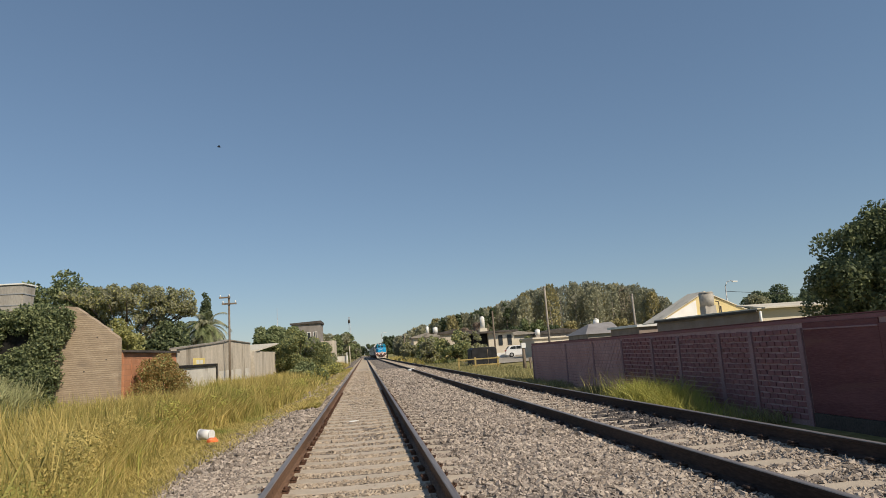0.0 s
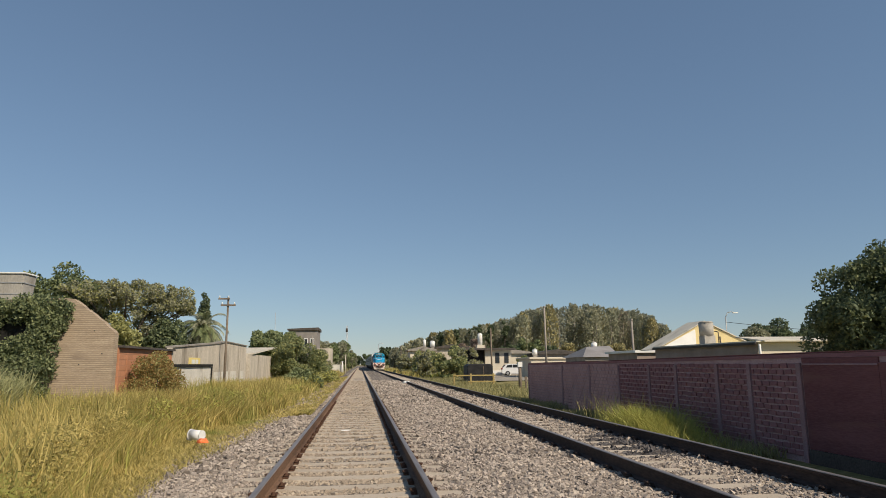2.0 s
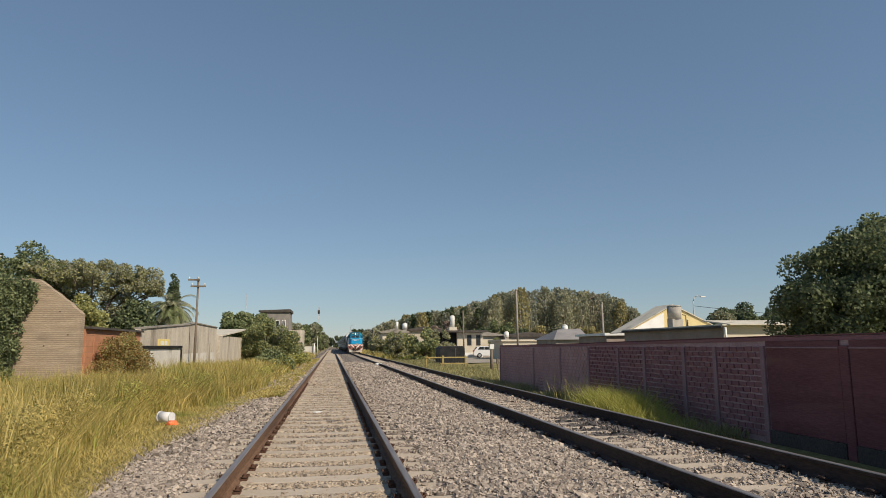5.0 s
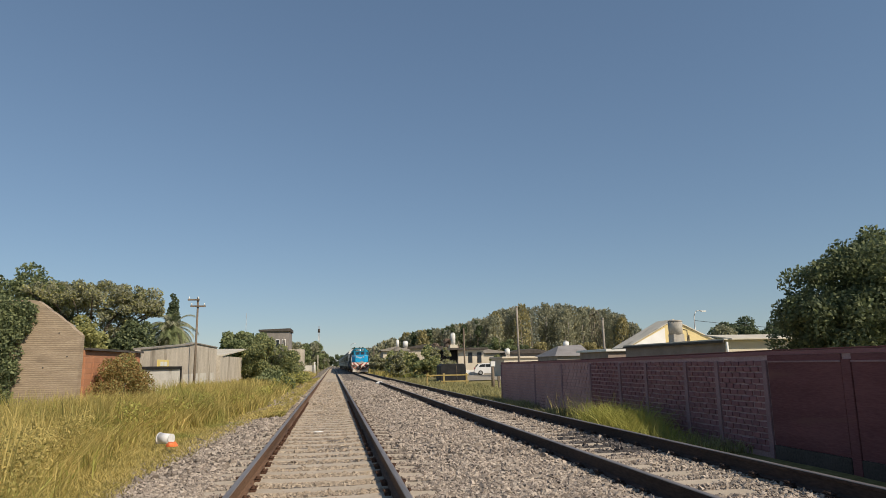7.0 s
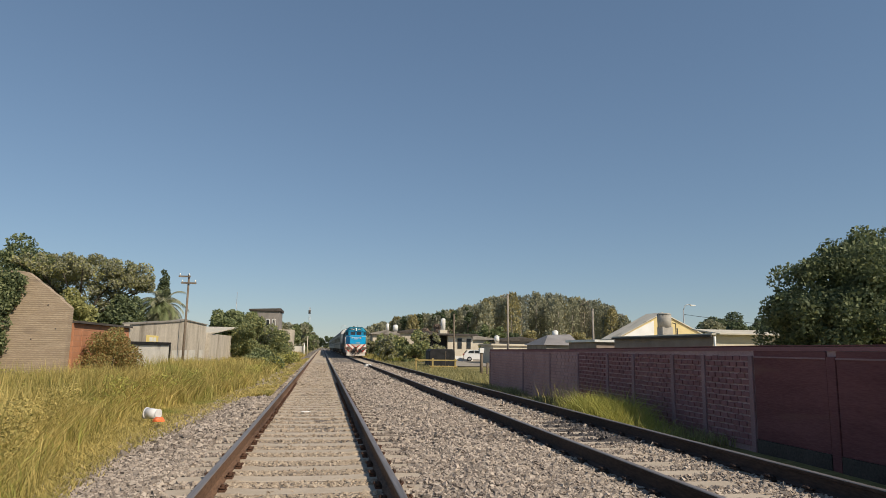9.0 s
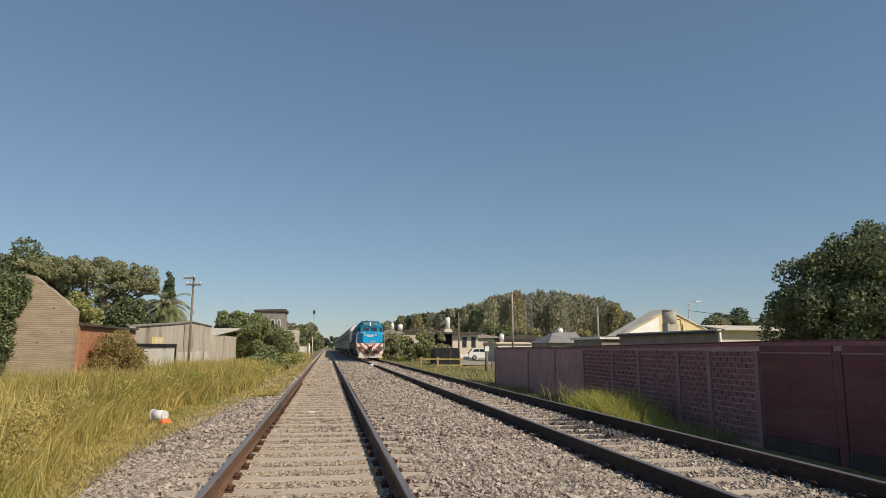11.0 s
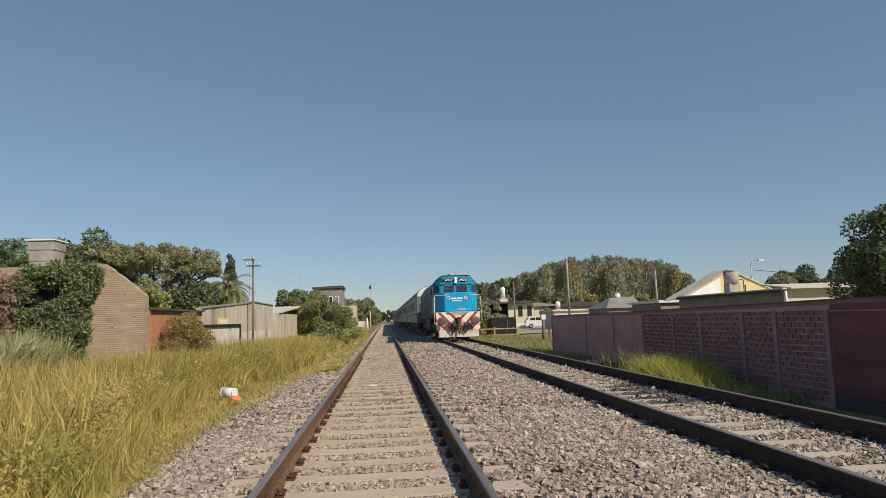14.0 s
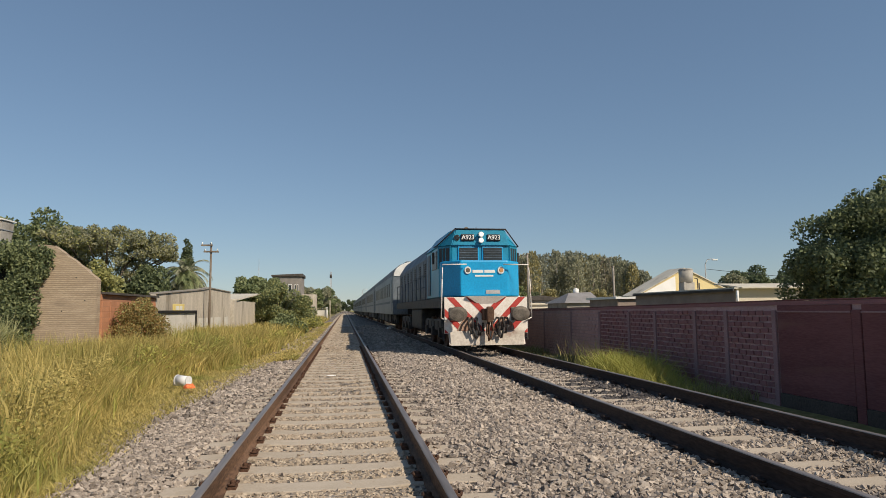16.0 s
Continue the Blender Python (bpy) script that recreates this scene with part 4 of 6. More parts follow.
def passenger_coach(wheels):
    co = thing("passenger_coach", "silver-grey passenger coach with dark windows and white roof end", "railway coach", (TRACKS[1], 60, 0), group="coaches of the train")
    hw = 1.45
    side = [(-hw, 0.98), (hw, 0.98), (hw, 3.35)]
    arc = [(hw * math.cos(a), 3.35 + 0.86 * math.sin(a)) for a in [k * math.pi / 12 for k in range(1, 12)]]
    bm = bmesh.new()
    prism(bm, side + arc + [(-hw, 3.35)], "y", 0.35, COACH_LENGTH - 0.35, 0.02)
    body = part("body", bm, M_COACH, co, "silver-grey coach body")
    bm = bmesh.new()
    prism(bm, [(hw * 1.012, 3.32)] + [(1.012 * a, b + 0.012) for a, b in arc] + [(-hw * 1.012, 3.32), (-hw * 0.9, 3.5), (0, 4.1), (hw * 0.9, 3.5)], "y", 0.42, COACH_LENGTH - 0.42)
    part("roof", bm, M_COACHROOF, co, "ribbed grey roof")
    for y0, s in ((0.34, 1), (COACH_LENGTH - 0.34, -1)):
        bm = bmesh.new()
        prism(bm, [(a * 0.985, b * 1.0) for a, b in side + arc + [(-hw, 3.35)]], "y", y0 - 0.05 * s, y0 - 0.001 * s, 0.012)
        part("end_wall", bm, M_COACH, co, "grey end wall")
        bm = bmesh.new()
        prism(bm, [(a * 0.96, b) for a, b in [(hw, 3.3)] + arc + [(-hw, 3.3)]], "y", y0 - 0.09 * s, y0 - 0.052 * s, 0.01)
        part("end_cap", bm, M_COACHEND, co, "white painted roof end")
        bm = bmesh.new()
        box(bm, -0.55, 0.55, min(y0 - 0.38 * s, y0 - 0.05 * s), max(y0 - 0.38 * s, y0 - 0.05 * s), 1.0, 3.15, 0.04)
        part("gangway", bm, M_RUBBER, co, "black rubber gangway")
    # air-conditioning humps on the roof
    for y0 in (1.2, COACH_LENGTH - 3.6):
        bm = bmesh.new()
        prism(bm, [(-0.75, 3.95), (0.75, 3.95), (0.55, 4.27), (-0.55, 4.27)], "y", y0, y0 + 2.4, 0.06)
        part("roof_unit", bm, M_COACHROOF, co, "grey roof unit")
    for s in (-1, 1):
        for k in range(10):
            y0 = 3.0 + k * 1.9
            bm = bmesh.new()
            box(bm, s * hw - 0.02, s * hw + 0.012, y0, y0 + 1.25, 2.1, 2.95, 0.02)
            part("window", bm, M_GLASS, body, "dark window")
        bm = bmesh.new()
        box(bm, s * hw - 0.01, s * hw + 0.008, 0.5, COACH_LENGTH - 0.5, 1.66, 1.80)
        part("waist_band", bm, M_LOCOSIDE, body, "thin blue-grey band")
        for y0 in (1.1, COACH_LENGTH - 2.1):
            bm = bmesh.new()
            box(bm, s * hw - 0.02, s * hw + 0.018, y0, y0 + 1.0, 1.15, 3.1, 0.02)
            dr = part("door", bm, M_COACH, body)
            bm = bmesh.new()
            box(bm, s * hw - 0.01, s * hw + 0.026, y0 + 0.25, y0 + 0.75, 2.1, 2.9, 0.02)
            part("pane", bm, M_GLASS, dr)
    bm = bmesh.new()
    for y0, y1 in ((5.5, 8), (9, 12), (13, 16), (17, 19)):
        box(bm, -1.2, 1.2, y0, y1, 0.45, 0.99, 0.03)
    part("underfloor_boxes", bm, M_BLACKIRON, co)
    bogie(co, 2.2, 2, 2.4, wheels, 0.45)
    bogie(co, COACH_LENGTH - 4.6, 2, 2.4, wheels, 0.45)
    return co


turning = []
loco = locomotive(turning)
loco_wheels = [wheelset(p, y, r) for p, y, r in turning]
coach_turning = []
coach = passenger_coach(coach_turning)
for p, y, r in coach_turning:
    wheelset(p, y, r)
coaches = [coach] + [copy_thing(coach, pose(TRACKS[1], 90 + 25 * k, 0)) for k in range(6)]


# ---- grass and weeds ----
rng = np.random.default_rng(11)


def verge(y):
    """Where the broken stone gives way to grass on the left, by distance."""
    return np.interp(y, [0, 7, 10.5, 13, 17, 22, 25, 34, 55, 120], [-2.4, -2.5, -2.8, -2.5, -2.35, -2.1, -1.7, -1.75, -1.65, -1.65])


def tall_at(y):
    """Where the tall growth begins behind the short verge."""
    return verge(y) - np.interp(y, [0, 7, 10, 14, 17, 20, 26, 60], [0.2, 0.3, 0.95, 1.9, 2.05, 1.45, 0.95, 0.95])


def patchy(x, y, f=0.5):
    return 0.5 + 0.25 * np.sin(x * 2.1 * f + 1.7 * np.sin(y * 0.9 * f)) + 0.25 * np.sin(y * 1.6 * f + 2.0 * np.sin(x * 1.3 * f + 0.7))


def meadow(name, count, y0, y1, x0, height, width, power, material, label, dense=1.0):
    y = y0 + (y1 - y0) * rng.uniform(0, 1, count) ** power
    x1 = tall_at(y) + rng.normal(0, 0.14, count)
    x = x1 + (x0 - x1) * rng.uniform(0, 1, count)
    p = patchy(x, y)
    keep = rng.uniform(0, 1, count) < 0.35 + 0.65 * p * dense
    x, y, p, x1 = x[keep], y[keep], p[keep], x1[keep]
    rise = np.clip((x1 - x) / 0.9, 0.0, 1.0)
    h = height * (0.55 + 0.45 * rise) * (0.72 + 0.5 * p)
    v, f = blades(rng, x, y, np.full(len(x), LOW - 0.02) + 0.12 * np.clip((x + 4.2) / 1.6, 0, 1), h, width, 0.6)
    return tagged(bulk(name, v, f, material), label, "grass", kind="stuff")


meadow("tall_grass", 66000, 3.0, 14.0, -9.5, 0.86, 0.011, 1.0, M_BLADE, "tall yellowing wild grass beside the track")
meadow("tall_grass", 64000, 14.0, 34.0, -7.2, 1.0, 0.02, 1.0, M_BLADE, "tall yellowing wild grass beside the track")
meadow("tall_grass", 26000, 34.0, 110.0, -8.5, 0.95, 0.05, 1.3, M_BLADE, "tall yellowing wild grass beside the track")
meadow("green_weeds", 14000, 3.0, 30.0, -7.2, 0.75, 0.022, 1.0, M_BLADE_GREEN, "fresh green weeds among the dry grass")
# short turf on the verge
k = 60000
ty = 4 + 44 * rng.uniform(0, 1, k) ** 1.4
tx = verge(ty) + rng.normal(0, 0.10, k) + (tall_at(ty) - verge(ty) - 0.5) * rng.uniform(0, 1, k)
v, f = blades(rng, tx, ty, np.maximum(bed_height(tx, ty), LOW) - 0.02, np.full(k, 0.13), 0.012, 0.9)
tagged(bulk("short_turf", v, f, M_BLADE), "short yellow-green turf at the ballast's edge", "grass", kind="stuff")
# turf creeping over the stones farther on
k = 26000
ty = 20 + 60 * rng.uniform(0, 1, k) ** 1.5
tx = -1.4 - np.abs(rng.normal(0, 0.55, k))
keep = rng.uniform(0, 1, k) < patchy(tx * 2, ty, 0.7)
tx, ty = tx[keep], ty[keep]
v, f = blades(rng, tx, ty, np.maximum(bed_height(tx, ty), LOW) - 0.02, np.full(len(tx), 0.17), 0.03, 0.9)
tagged(bulk("creeping_turf", v, f, M_BLADE), "yellowish turf creeping over the ballast shoulder", "grass", kind="stuff")
# broad-leaved weeds through the grass
for k, y0, y1, size in ((84000, 4, 15, 0.024), (56000, 15, 34, 0.036)):
    wy = rng.uniform(y0, y1, k)
    wx = tall_at(wy) - 0.1 - 4.8 * rng.uniform(0, 1, k) ** 1.2
    wp = patchy(wx, wy, 1.3)
    wz = LOW + (0.25 + 0.75 * rng.uniform(0, 1, k)) * (0.55 + 0.45 * wp)
    keep = rng.uniform(0, 1, k) < 0.25 + 0.5 * wp
    v, f = leaves(rng, np.stack([wx, wy, wz], 1)[keep], np.full(keep.sum(), 0.06), int(keep.sum()), size, 2.4)
    tagged(bulk("broad_weeds", v, f, M_BLADE if y0 == 4 else M_BLADE_GREEN), "yellow-green leafy weeds among the tall grass", "weeds", kind="stuff")
# tall reedy weeds before the ivy: stiff stems with long drooping leaves
k = 5200
wx, wy = rng.uniform(-11.9, -8.75, k), rng.uniform(16.0, 19.2, k)
v, f = blades(rng, wx, wy, np.full(k, LOW), 1.55 + 0.35 * patchy(wx, wy, 1.6), 0.03, 0.35)
tagged(bulk("tall_weeds", v, f, M_LEAF_REED), "grey-green tall reedy weeds before the ivy", "weeds", kind="stuff")
k = 15000
wx, wy = rng.uniform(-11.9, -8.65, k), rng.uniform(15.9, 19.2, k)
v, f = blades(rng, wx, wy, LOW + (0.15 + 0.85 * rng.uniform(0, 1, k)) * (0.95 + 0.35 * patchy(wx, wy, 1.6)), np.full(k, 0.42), 0.034, 1.5)
tagged(bulk("tall_weeds", v, f, M_LEAF_REED), "long drooping leaves of the reedy weeds", "weeds", kind="stuff")
# seed stalks above the grass
k = 6500
sy = 5 + 28 * rng.uniform(0, 1, k)
sx = tall_at(sy) - 0.3 - 4.2 * rng.uniform(0, 1, k)
v, f = blades(rng, sx, sy, np.full(k, LOW), np.full(k, 1.25), 0.02, 0.25)
tagged(bulk("seed_stalks", v, f, M_BLADE), "dry straw-coloured seed stalks in the grass", "grass", kind="stuff")


def strip_grass(name, count, y0, y1, x0, x1, height, width, material, label, lean=0.5):
    y, x = rng.uniform(y0, y1, count), rng.uniform(x0, x1, count)
    keep = rng.uniform(0, 1, count) < patchy(x, y, 0.8)
    x, y = x[keep], y[keep]
    v, f = blades(rng, x, y, np.full(len(x), LOW + 0.04), np.full(len(x), height) * (0.6 + 0.6 * patchy(x, y, 1.1)), width, lean)
    return tagged(bulk(name, v, f, material), label, "grass", kind="stuff")


strip_grass("wall_foot_grass", 19000, 10.8, 30, 5.75, 7.25, 0.32, 0.014, M_WEED, "low weeds along the foot of the red wall")
strip_grass("trackside_grass", 22000, 30, 75, 5.9, 10.5, 0.36, 0.03, M_WEED, "yellowish grass beside the second track")
strip_grass("trackside_grass", 16000, 75, 170, 6.0, 13.0, 0.9, 0.08, M_BLADE, "tall yellowish grass beside the second track")
# the bright tuft at the rail
k = 5200
gy = np.clip(rng.normal(13.7, 1.35, k), 10.9, 17.2)
gx = 6.25 + rng.normal(0, 0.24, k)
v, f = blades(rng, gx, gy, np.full(k, -0.36), 0.74 * np.exp(-((gy - 14.0) / 1.9) ** 2) * (0.7 + 0.5 * patchy(gx, gy, 2.2)) + 0.1, 0.013, 0.75)
tagged(bulk("grass_tuft", v, f, M_BLADE_GREEN), "bright green tussock of grass beside the rail", "grass", kind="stuff")
k = 170
v, f = blades(rng, 6.4 + rng.normal(0, 0.25, k), np.clip(rng.normal(15.6, 1.4, k), 11, 18.5), np.full(k, -0.38), np.full(k, 0.95), 0.011, 0.5)
tagged(bulk("seed_stalks", v, f, M_BLADE), "pale dry stalks over the tussock", "grass", kind="stuff")


# ---- trees and shrubs ----
def clumps_in(rng, centre, radii, count, size, rough=0.25):
    """Round clumps spread through an egg-shaped crown, most of them near its skin."""
    d = rng.normal(size=(count, 3))
    d /= np.linalg.norm(d, axis=1)[:, None]
    p = np.array(centre) + d * np.array(radii) * rng.uniform(0.35, 1.0 + rough * 0.3, count)[:, None] ** 0.7
    return p, size * rng.uniform(0.6, 1.35, count)


def tree(name, label, at, crowns, leaf, count, material, trunk=0.18, bark=None, seed=1, category="tree", second=None, group=""):
    """crowns: (x, y, z, rx, ry, rz, clumps, clump size) about the foot; limbs reach for the clumps."""
    r = np.random.default_rng(seed)
    t = thing(name, label, category, at, group=group)
    cs, rs = [], []
    for x, y, z, rx, ry, rz, n, s in crowns:
        c, q = clumps_in(r, (x, y, z), (rx, ry, rz), n, s)
        cs.append(c)
        rs.append(q)
    cs, rs = np.concatenate(cs), np.concatenate(rs)
    zc = float(cs[:, 2].mean())
    bm = bmesh.new()
    mid = float(cs[:, 0].mean()) * 0.5, float(cs[:, 1].mean()) * 0.5
    fork = Vector((mid[0] * 0.5, mid[1] * 0.5, max(0.15, zc * 0.42)))
    rod(bm, (0, 0, -0.1), fork, trunk, trunk * 0.75, 9)
    for i in r.choice(len(cs), min(14, len(cs)), replace=False):
        tip = Vector(cs[i])
        knee = fork.lerp(tip, 0.5) + Vector((0, 0, 0.08 * zc))
        rod(bm, fork, knee, trunk * 0.5, trunk * 0.3, 6)
        rod(bm, knee, tip, trunk * 0.3, trunk * 0.08, 5)
    part("trunk", bm, bark or M_BARK, t)
    k = count if not second else int(count * 0.7)
    v, f = leaves(r, cs, rs, k, leaf)
    bulk("crown", v, f, material, t)
    if second:
        v, f = leaves(r, cs, rs * 1.04, count - k, leaf)
        bulk("crown", v, f, second, t)
    return t


tree("fruit_tree", "dense dark green broad-leaved tree behind the red wall", (14.5, 14.6, LOW),
     [(0, 0, 3.0, 2.9, 2.6, 1.75, 110, 0.42), (1.5, 1.0, 3.6, 2.4, 2.2, 1.5, 70, 0.42), (-1.9, 0.2, 2.4, 1.3, 1.5, 0.9, 40, 0.36), (0.4, 0, 1.9, 2.3, 2.0, 0.9, 44, 0.45), (-1.0, 0.2, 3.2, 1.7, 1.7, 1.35, 40, 0.36), (-2.2, 0.2, 2.5, 1.1, 1.2, 1.0, 30, 0.32)],
     0.068, 122000, M_LEAF_DARK, 0.2, seed=4, second=M_LEAF)
tree("umbrella_tree", "broad flat-crowned tree with yellowing foliage behind the shed", (-14.3, 42, LOW),
     [(1.2, 0, 6.0, 2.7, 2.2, 0.8, 80, 0.31), (-1.6, 0.3, 6.1, 2.3, 2.0, 0.85, 64, 0.31), (0.3, 0, 4.5, 2.8, 2.0, 1.2, 44, 0.32), (2.2, 0, 5.2, 1.6, 1.5, 0.8, 30, 0.34), (-0.5, -0.5, 3.2, 2.0, 1.5, 0.8, 30, 0.36), (3.3, 0, 5.6, 1.1, 1.2, 0.8, 26, 0.33)],
     0.095, 34000, M_LEAF_GREY, 0.22, seed=5, second=M_LEAF_YELLOW)
tree("broadleaf_tree", "dark green tree behind the old brick house", (-18.6, 43, LOW),
     [(0, 0, 5.7, 2.4, 2.2, 1.9, 46, 0.65), (2.1, 0, 4.6, 1.5, 1.5, 1.8, 22, 0.6), (-4.5, 0, 6.2, 2.0, 1.5, 1.2, 30, 0.5)], 0.13, 20000, M_LEAF, 0.2, seed=6, second=M_LEAF_DARK)
tree("broadleaf_tree", "low dark green tree under the umbrella tree", (-11.5, 41.3, LOW), [(0, 0, 3.3, 1.3, 1.1, 1.1, 32, 0.36), (-1.0, 0, 2.6, 1.2, 1.0, 0.9, 20, 0.36)], 0.12, 12000, M_LEAF_DARK, 0.12, seed=17, second=M_LEAF)
tree("yellow_shrub", "yellow-leaved shrub under the umbrella tree", (-12.5, 37.5, LOW), [(0, 0, 3.55, 0.85, 0.8, 0.95, 20, 0.34), (0.3, 0, 2.4, 1.0, 0.8, 0.9, 14, 0.34)], 0.11, 5200, M_LEAF_YELLOW, 0.08, seed=7, category="shrub")
tree("dry_shrub", "rusty brown drying shrub before the shed", (-6.3, 21.7, LOW), [(0, 0, 1.1, 0.62, 1.25, 0.95, 30, 0.3), (0.05, 0.2, 1.7, 0.4, 0.7, 0.4, 10, 0.22)], 0.042, 14000, M_BUSH_DRY, 0.05, seed=8, category="shrub", second=M_LEAF_YELLOW)
tree("thicket", "round green thicket beside the track", (-5.0, 54, LOW),
     [(0, 0, 2.3, 1.9, 2.2, 1.6, 40, 0.5), (-1.1, 0, 1.5, 1.4, 1.6, 1.2, 18, 0.45), (1.3, 1, 1.4, 1.2, 1.6, 1.1, 16, 0.45)], 0.10, 26000, M_LEAF, 0.1, seed=9, category="shrub", second=M_LEAF_YELLOW)
tree("broadleaf_tree", "broad green tree behind the pale wall", (-10.6, 82, LOW), [(0, 0, 4.3, 3.0, 2.5, 1.3, 36, 0.75)], 0.24, 8000, M_LEAF, 0.2, seed=10)
tree("thicket", "low green growth in front of the pale end wall", (-4.2, 46, LOW), [(0, 0, 0.9, 0.8, 1.2, 0.6, 12, 0.35)], 0.13, 2600, M_LEAF, 0.05, seed=12, category="shrub")
for i, (x, y, h_, rx) in enumerate(((-3.3, 44.5, 1.0, 0.8), (-3.0, 49.5, 1.2, 0.9), (-3.3, 56.0, 1.5, 1.1), (-2.9, 63.0, 1.1, 0.9), (-3.6, 72.0, 1.4, 1.2))):
    tree("low_shrub", "low yellowish-green shrub among the grass", (x, y, LOW), [(0, 0, h_ * 0.5, rx, rx * 1.4, h_ * 0.42, 16, 0.3)], 0.10, 3200, M_LEAF_YELLOW if i % 2 else M_LEAF, 0.04, seed=160 + i, category="shrub", second=M_BLADE_GREEN, group="low shrubs on the verge")
# grey leaves on every other tree put distance haze into the colour
for i, (x, y, z, r_) in enumerate(((-9.2, 142, 7.4, 2.4), (-7.2, 150, 7.2, 2.3), (-5.6, 160, 7.6, 2.2), (-4.6, 172, 7.4, 2.1), (-4.4, 200, 7.0, 2.4), (-3.9, 235, 6.2, 2.3), (-3.6, 285, 5.8, 2.6))):
    tree("lineside_tree", "green tree far along the line", (x, y, LOW), [(0, 0, z * 0.58, r_, r_, z * 0.45, 30, 0.8)], 0.3, 5200, M_LEAF if i % 2 else M_LEAF_GREY, 0.15, seed=20 + i, group="trees far along the line")
for i, (x, y, z, r_) in enumerate(((8.6, 250, 7.5, 3.2), (12, 270, 7.8, 3.6), (6.8, 330, 6.5, 3.0), (16.0, 300, 8.2, 4.2), (2.6, 420, 8.0, 4.5), (-2.5, 430, 6.6, 4.0))):
    tree("lineside_tree", "dark green tree far along the line", (x, y, LOW), [(0, 0, z * 0.6, r_, r_, z * 0.42, 22, 1.1)], 0.6, 2200, M_LEAF_DARK, 0.2, seed=30 + i, group="trees far along the line")
for i, (x, y, h_, rx) in enumerate(((9.6, 70, 3.3, 1.5), (11.7, 73, 3.7, 1.6), (8.8, 80, 2.6, 1.2), (8.6, 96, 3.0, 1.4), (10.4, 98, 3.8, 1.6), (7.7, 118, 2.9, 1.4), (25.6, 101, 2.9, 1.5), (7.7, 78, 3.0, 1.0), (7.9, 88, 3.2, 1.2), (7.2, 104, 3.0, 1.2))):
    tree("shrub", "leafy grey-green shrub beside the second track", (x, y, LOW), [(0, 0, h_ * 0.6, rx, rx, h_ * 0.42, 22, 0.42), (0.2, 0, h_ * 0.3, rx * 1.1, rx, h_ * 0.28, 12, 0.42)], 0.16, 4600, M_LEAF_GREY if i % 2 else M_LEAF, 0.08, seed=40 + i, category="shrub", second=M_LEAF_YELLOW, group="shrubs by the second track")
for i, (x, y, z, r_) in enumerate(((76, 118, 8.2, 4.0), (82, 122, 9.2, 4.6), (90, 120, 8.6, 4.5), (71, 112, 7.0, 2.4), (86, 116, 7.6, 5.2), (79, 117, 7.6, 4.8))):
    tree("broadleaf_tree", "dark rounded tree beyond the yellow house", (x, y, LOW), [(0, 0, z * 0.62, r_, r_, z * 0.38, 34, 1.3)], 0.36, 9000, M_LEAF_GREY if i == 3 else M_LEAF_DARK, 0.2, seed=50 + i, group="trees beyond the yellow house")

# the wood on the skyline: tall gum trees
r = np.random.default_rng(77)
HILL = ([8, 13.5, 22, 32.5, 41, 50, 58, 66, 76, 86, 95, 99], [4.5, 7.0, 10.3, 11.6, 13.5, 16.6, 18.4, 19.4, 18.2, 17.6, 13.8, 9.0])
def plumes(rng, p, d, size, long):
    """Slender upswept sprays of foliage: quads along the directions d."""
    u = d / (np.linalg.norm(d, axis=1)[:, None] + 1e-9)
    w = np.cross(u, rng.normal(size=p.shape))
    w /= np.linalg.norm(w, axis=1)[:, None] + 1e-9
    sz = size * rng.uniform(0.6, 1.35, len(p))[:, None]
    a, b = u * sz * long * 0.5, w * sz * 0.5
    return np.stack([p - a, p - b, p + a, p + b], 1).reshape(-1, 3), np.arange(len(p) * 4).reshape(-1, 4)


wood = thing("gum_tree_wood", "grey-green wood of tall gum trees on the skyline", "wood", kind="stuff")
wood_bm = bmesh.new()
kinds = {0: [], 1: [], 2: [], 3: []}
for i in range(210):
    y = r.uniform(196, 250)
    xa = r.uniform(10, 98)
    top = np.interp(xa, *HILL) * r.uniform(0.90, 1.03)
    x, top = xa * y / 200, (top - EYE) * y / 200 + EYE
    rod(wood_bm, (x, y, LOW), (x + r.normal(0, 0.6), y, top * 0.8), 0.26, 0.1, 5)
    # a crown drawn up to a rounded head, made of upswept boughs
    n = 760
    lev = r.uniform(0.12, 1.0, n) ** 0.8
    wide = (1.4 + 0.07 * top) * np.sqrt(np.clip(1.0 - ((lev - 0.55) / 0.47) ** 2, 0.03, 1))
    bough = r.integers(0, 13, n)
    az = bough * 2.4 + lev * 2.0 + r.normal(0, 0.16, n)
    rad = wide * r.uniform(0.35, 1.0, n) ** 0.5
    p = np.stack([x + np.cos(az) * rad, y + np.sin(az) * rad, LOW + (top - LOW) * lev + 0.35 * np.sin(bough * 1.9)], 1)
    d = np.stack([np.cos(az) * 0.55, np.sin(az) * 0.55, np.full(n, 0.85)], 1) + r.normal(0, 0.55, (n, 3))
    kinds[int(r.choice(4, p=(0.52, 0.28, 0.12, 0.08)))].append((p, d))
part("trunks", wood_bm, M_PALEBARK, wood)
for kind_, mt in zip(range(4), (M_LEAF_GUM, M_LEAF_BLUISH, M_LEAF_OLIVE, M_TWIGS)):
    p, d = (np.concatenate(q) for q in zip(*kinds[kind_]))
    v, f = plumes(r, p, d, 0.42 if kind_ < 3 else 0.18, 2.3)
    bulk("foliage", v, f, mt, wood)
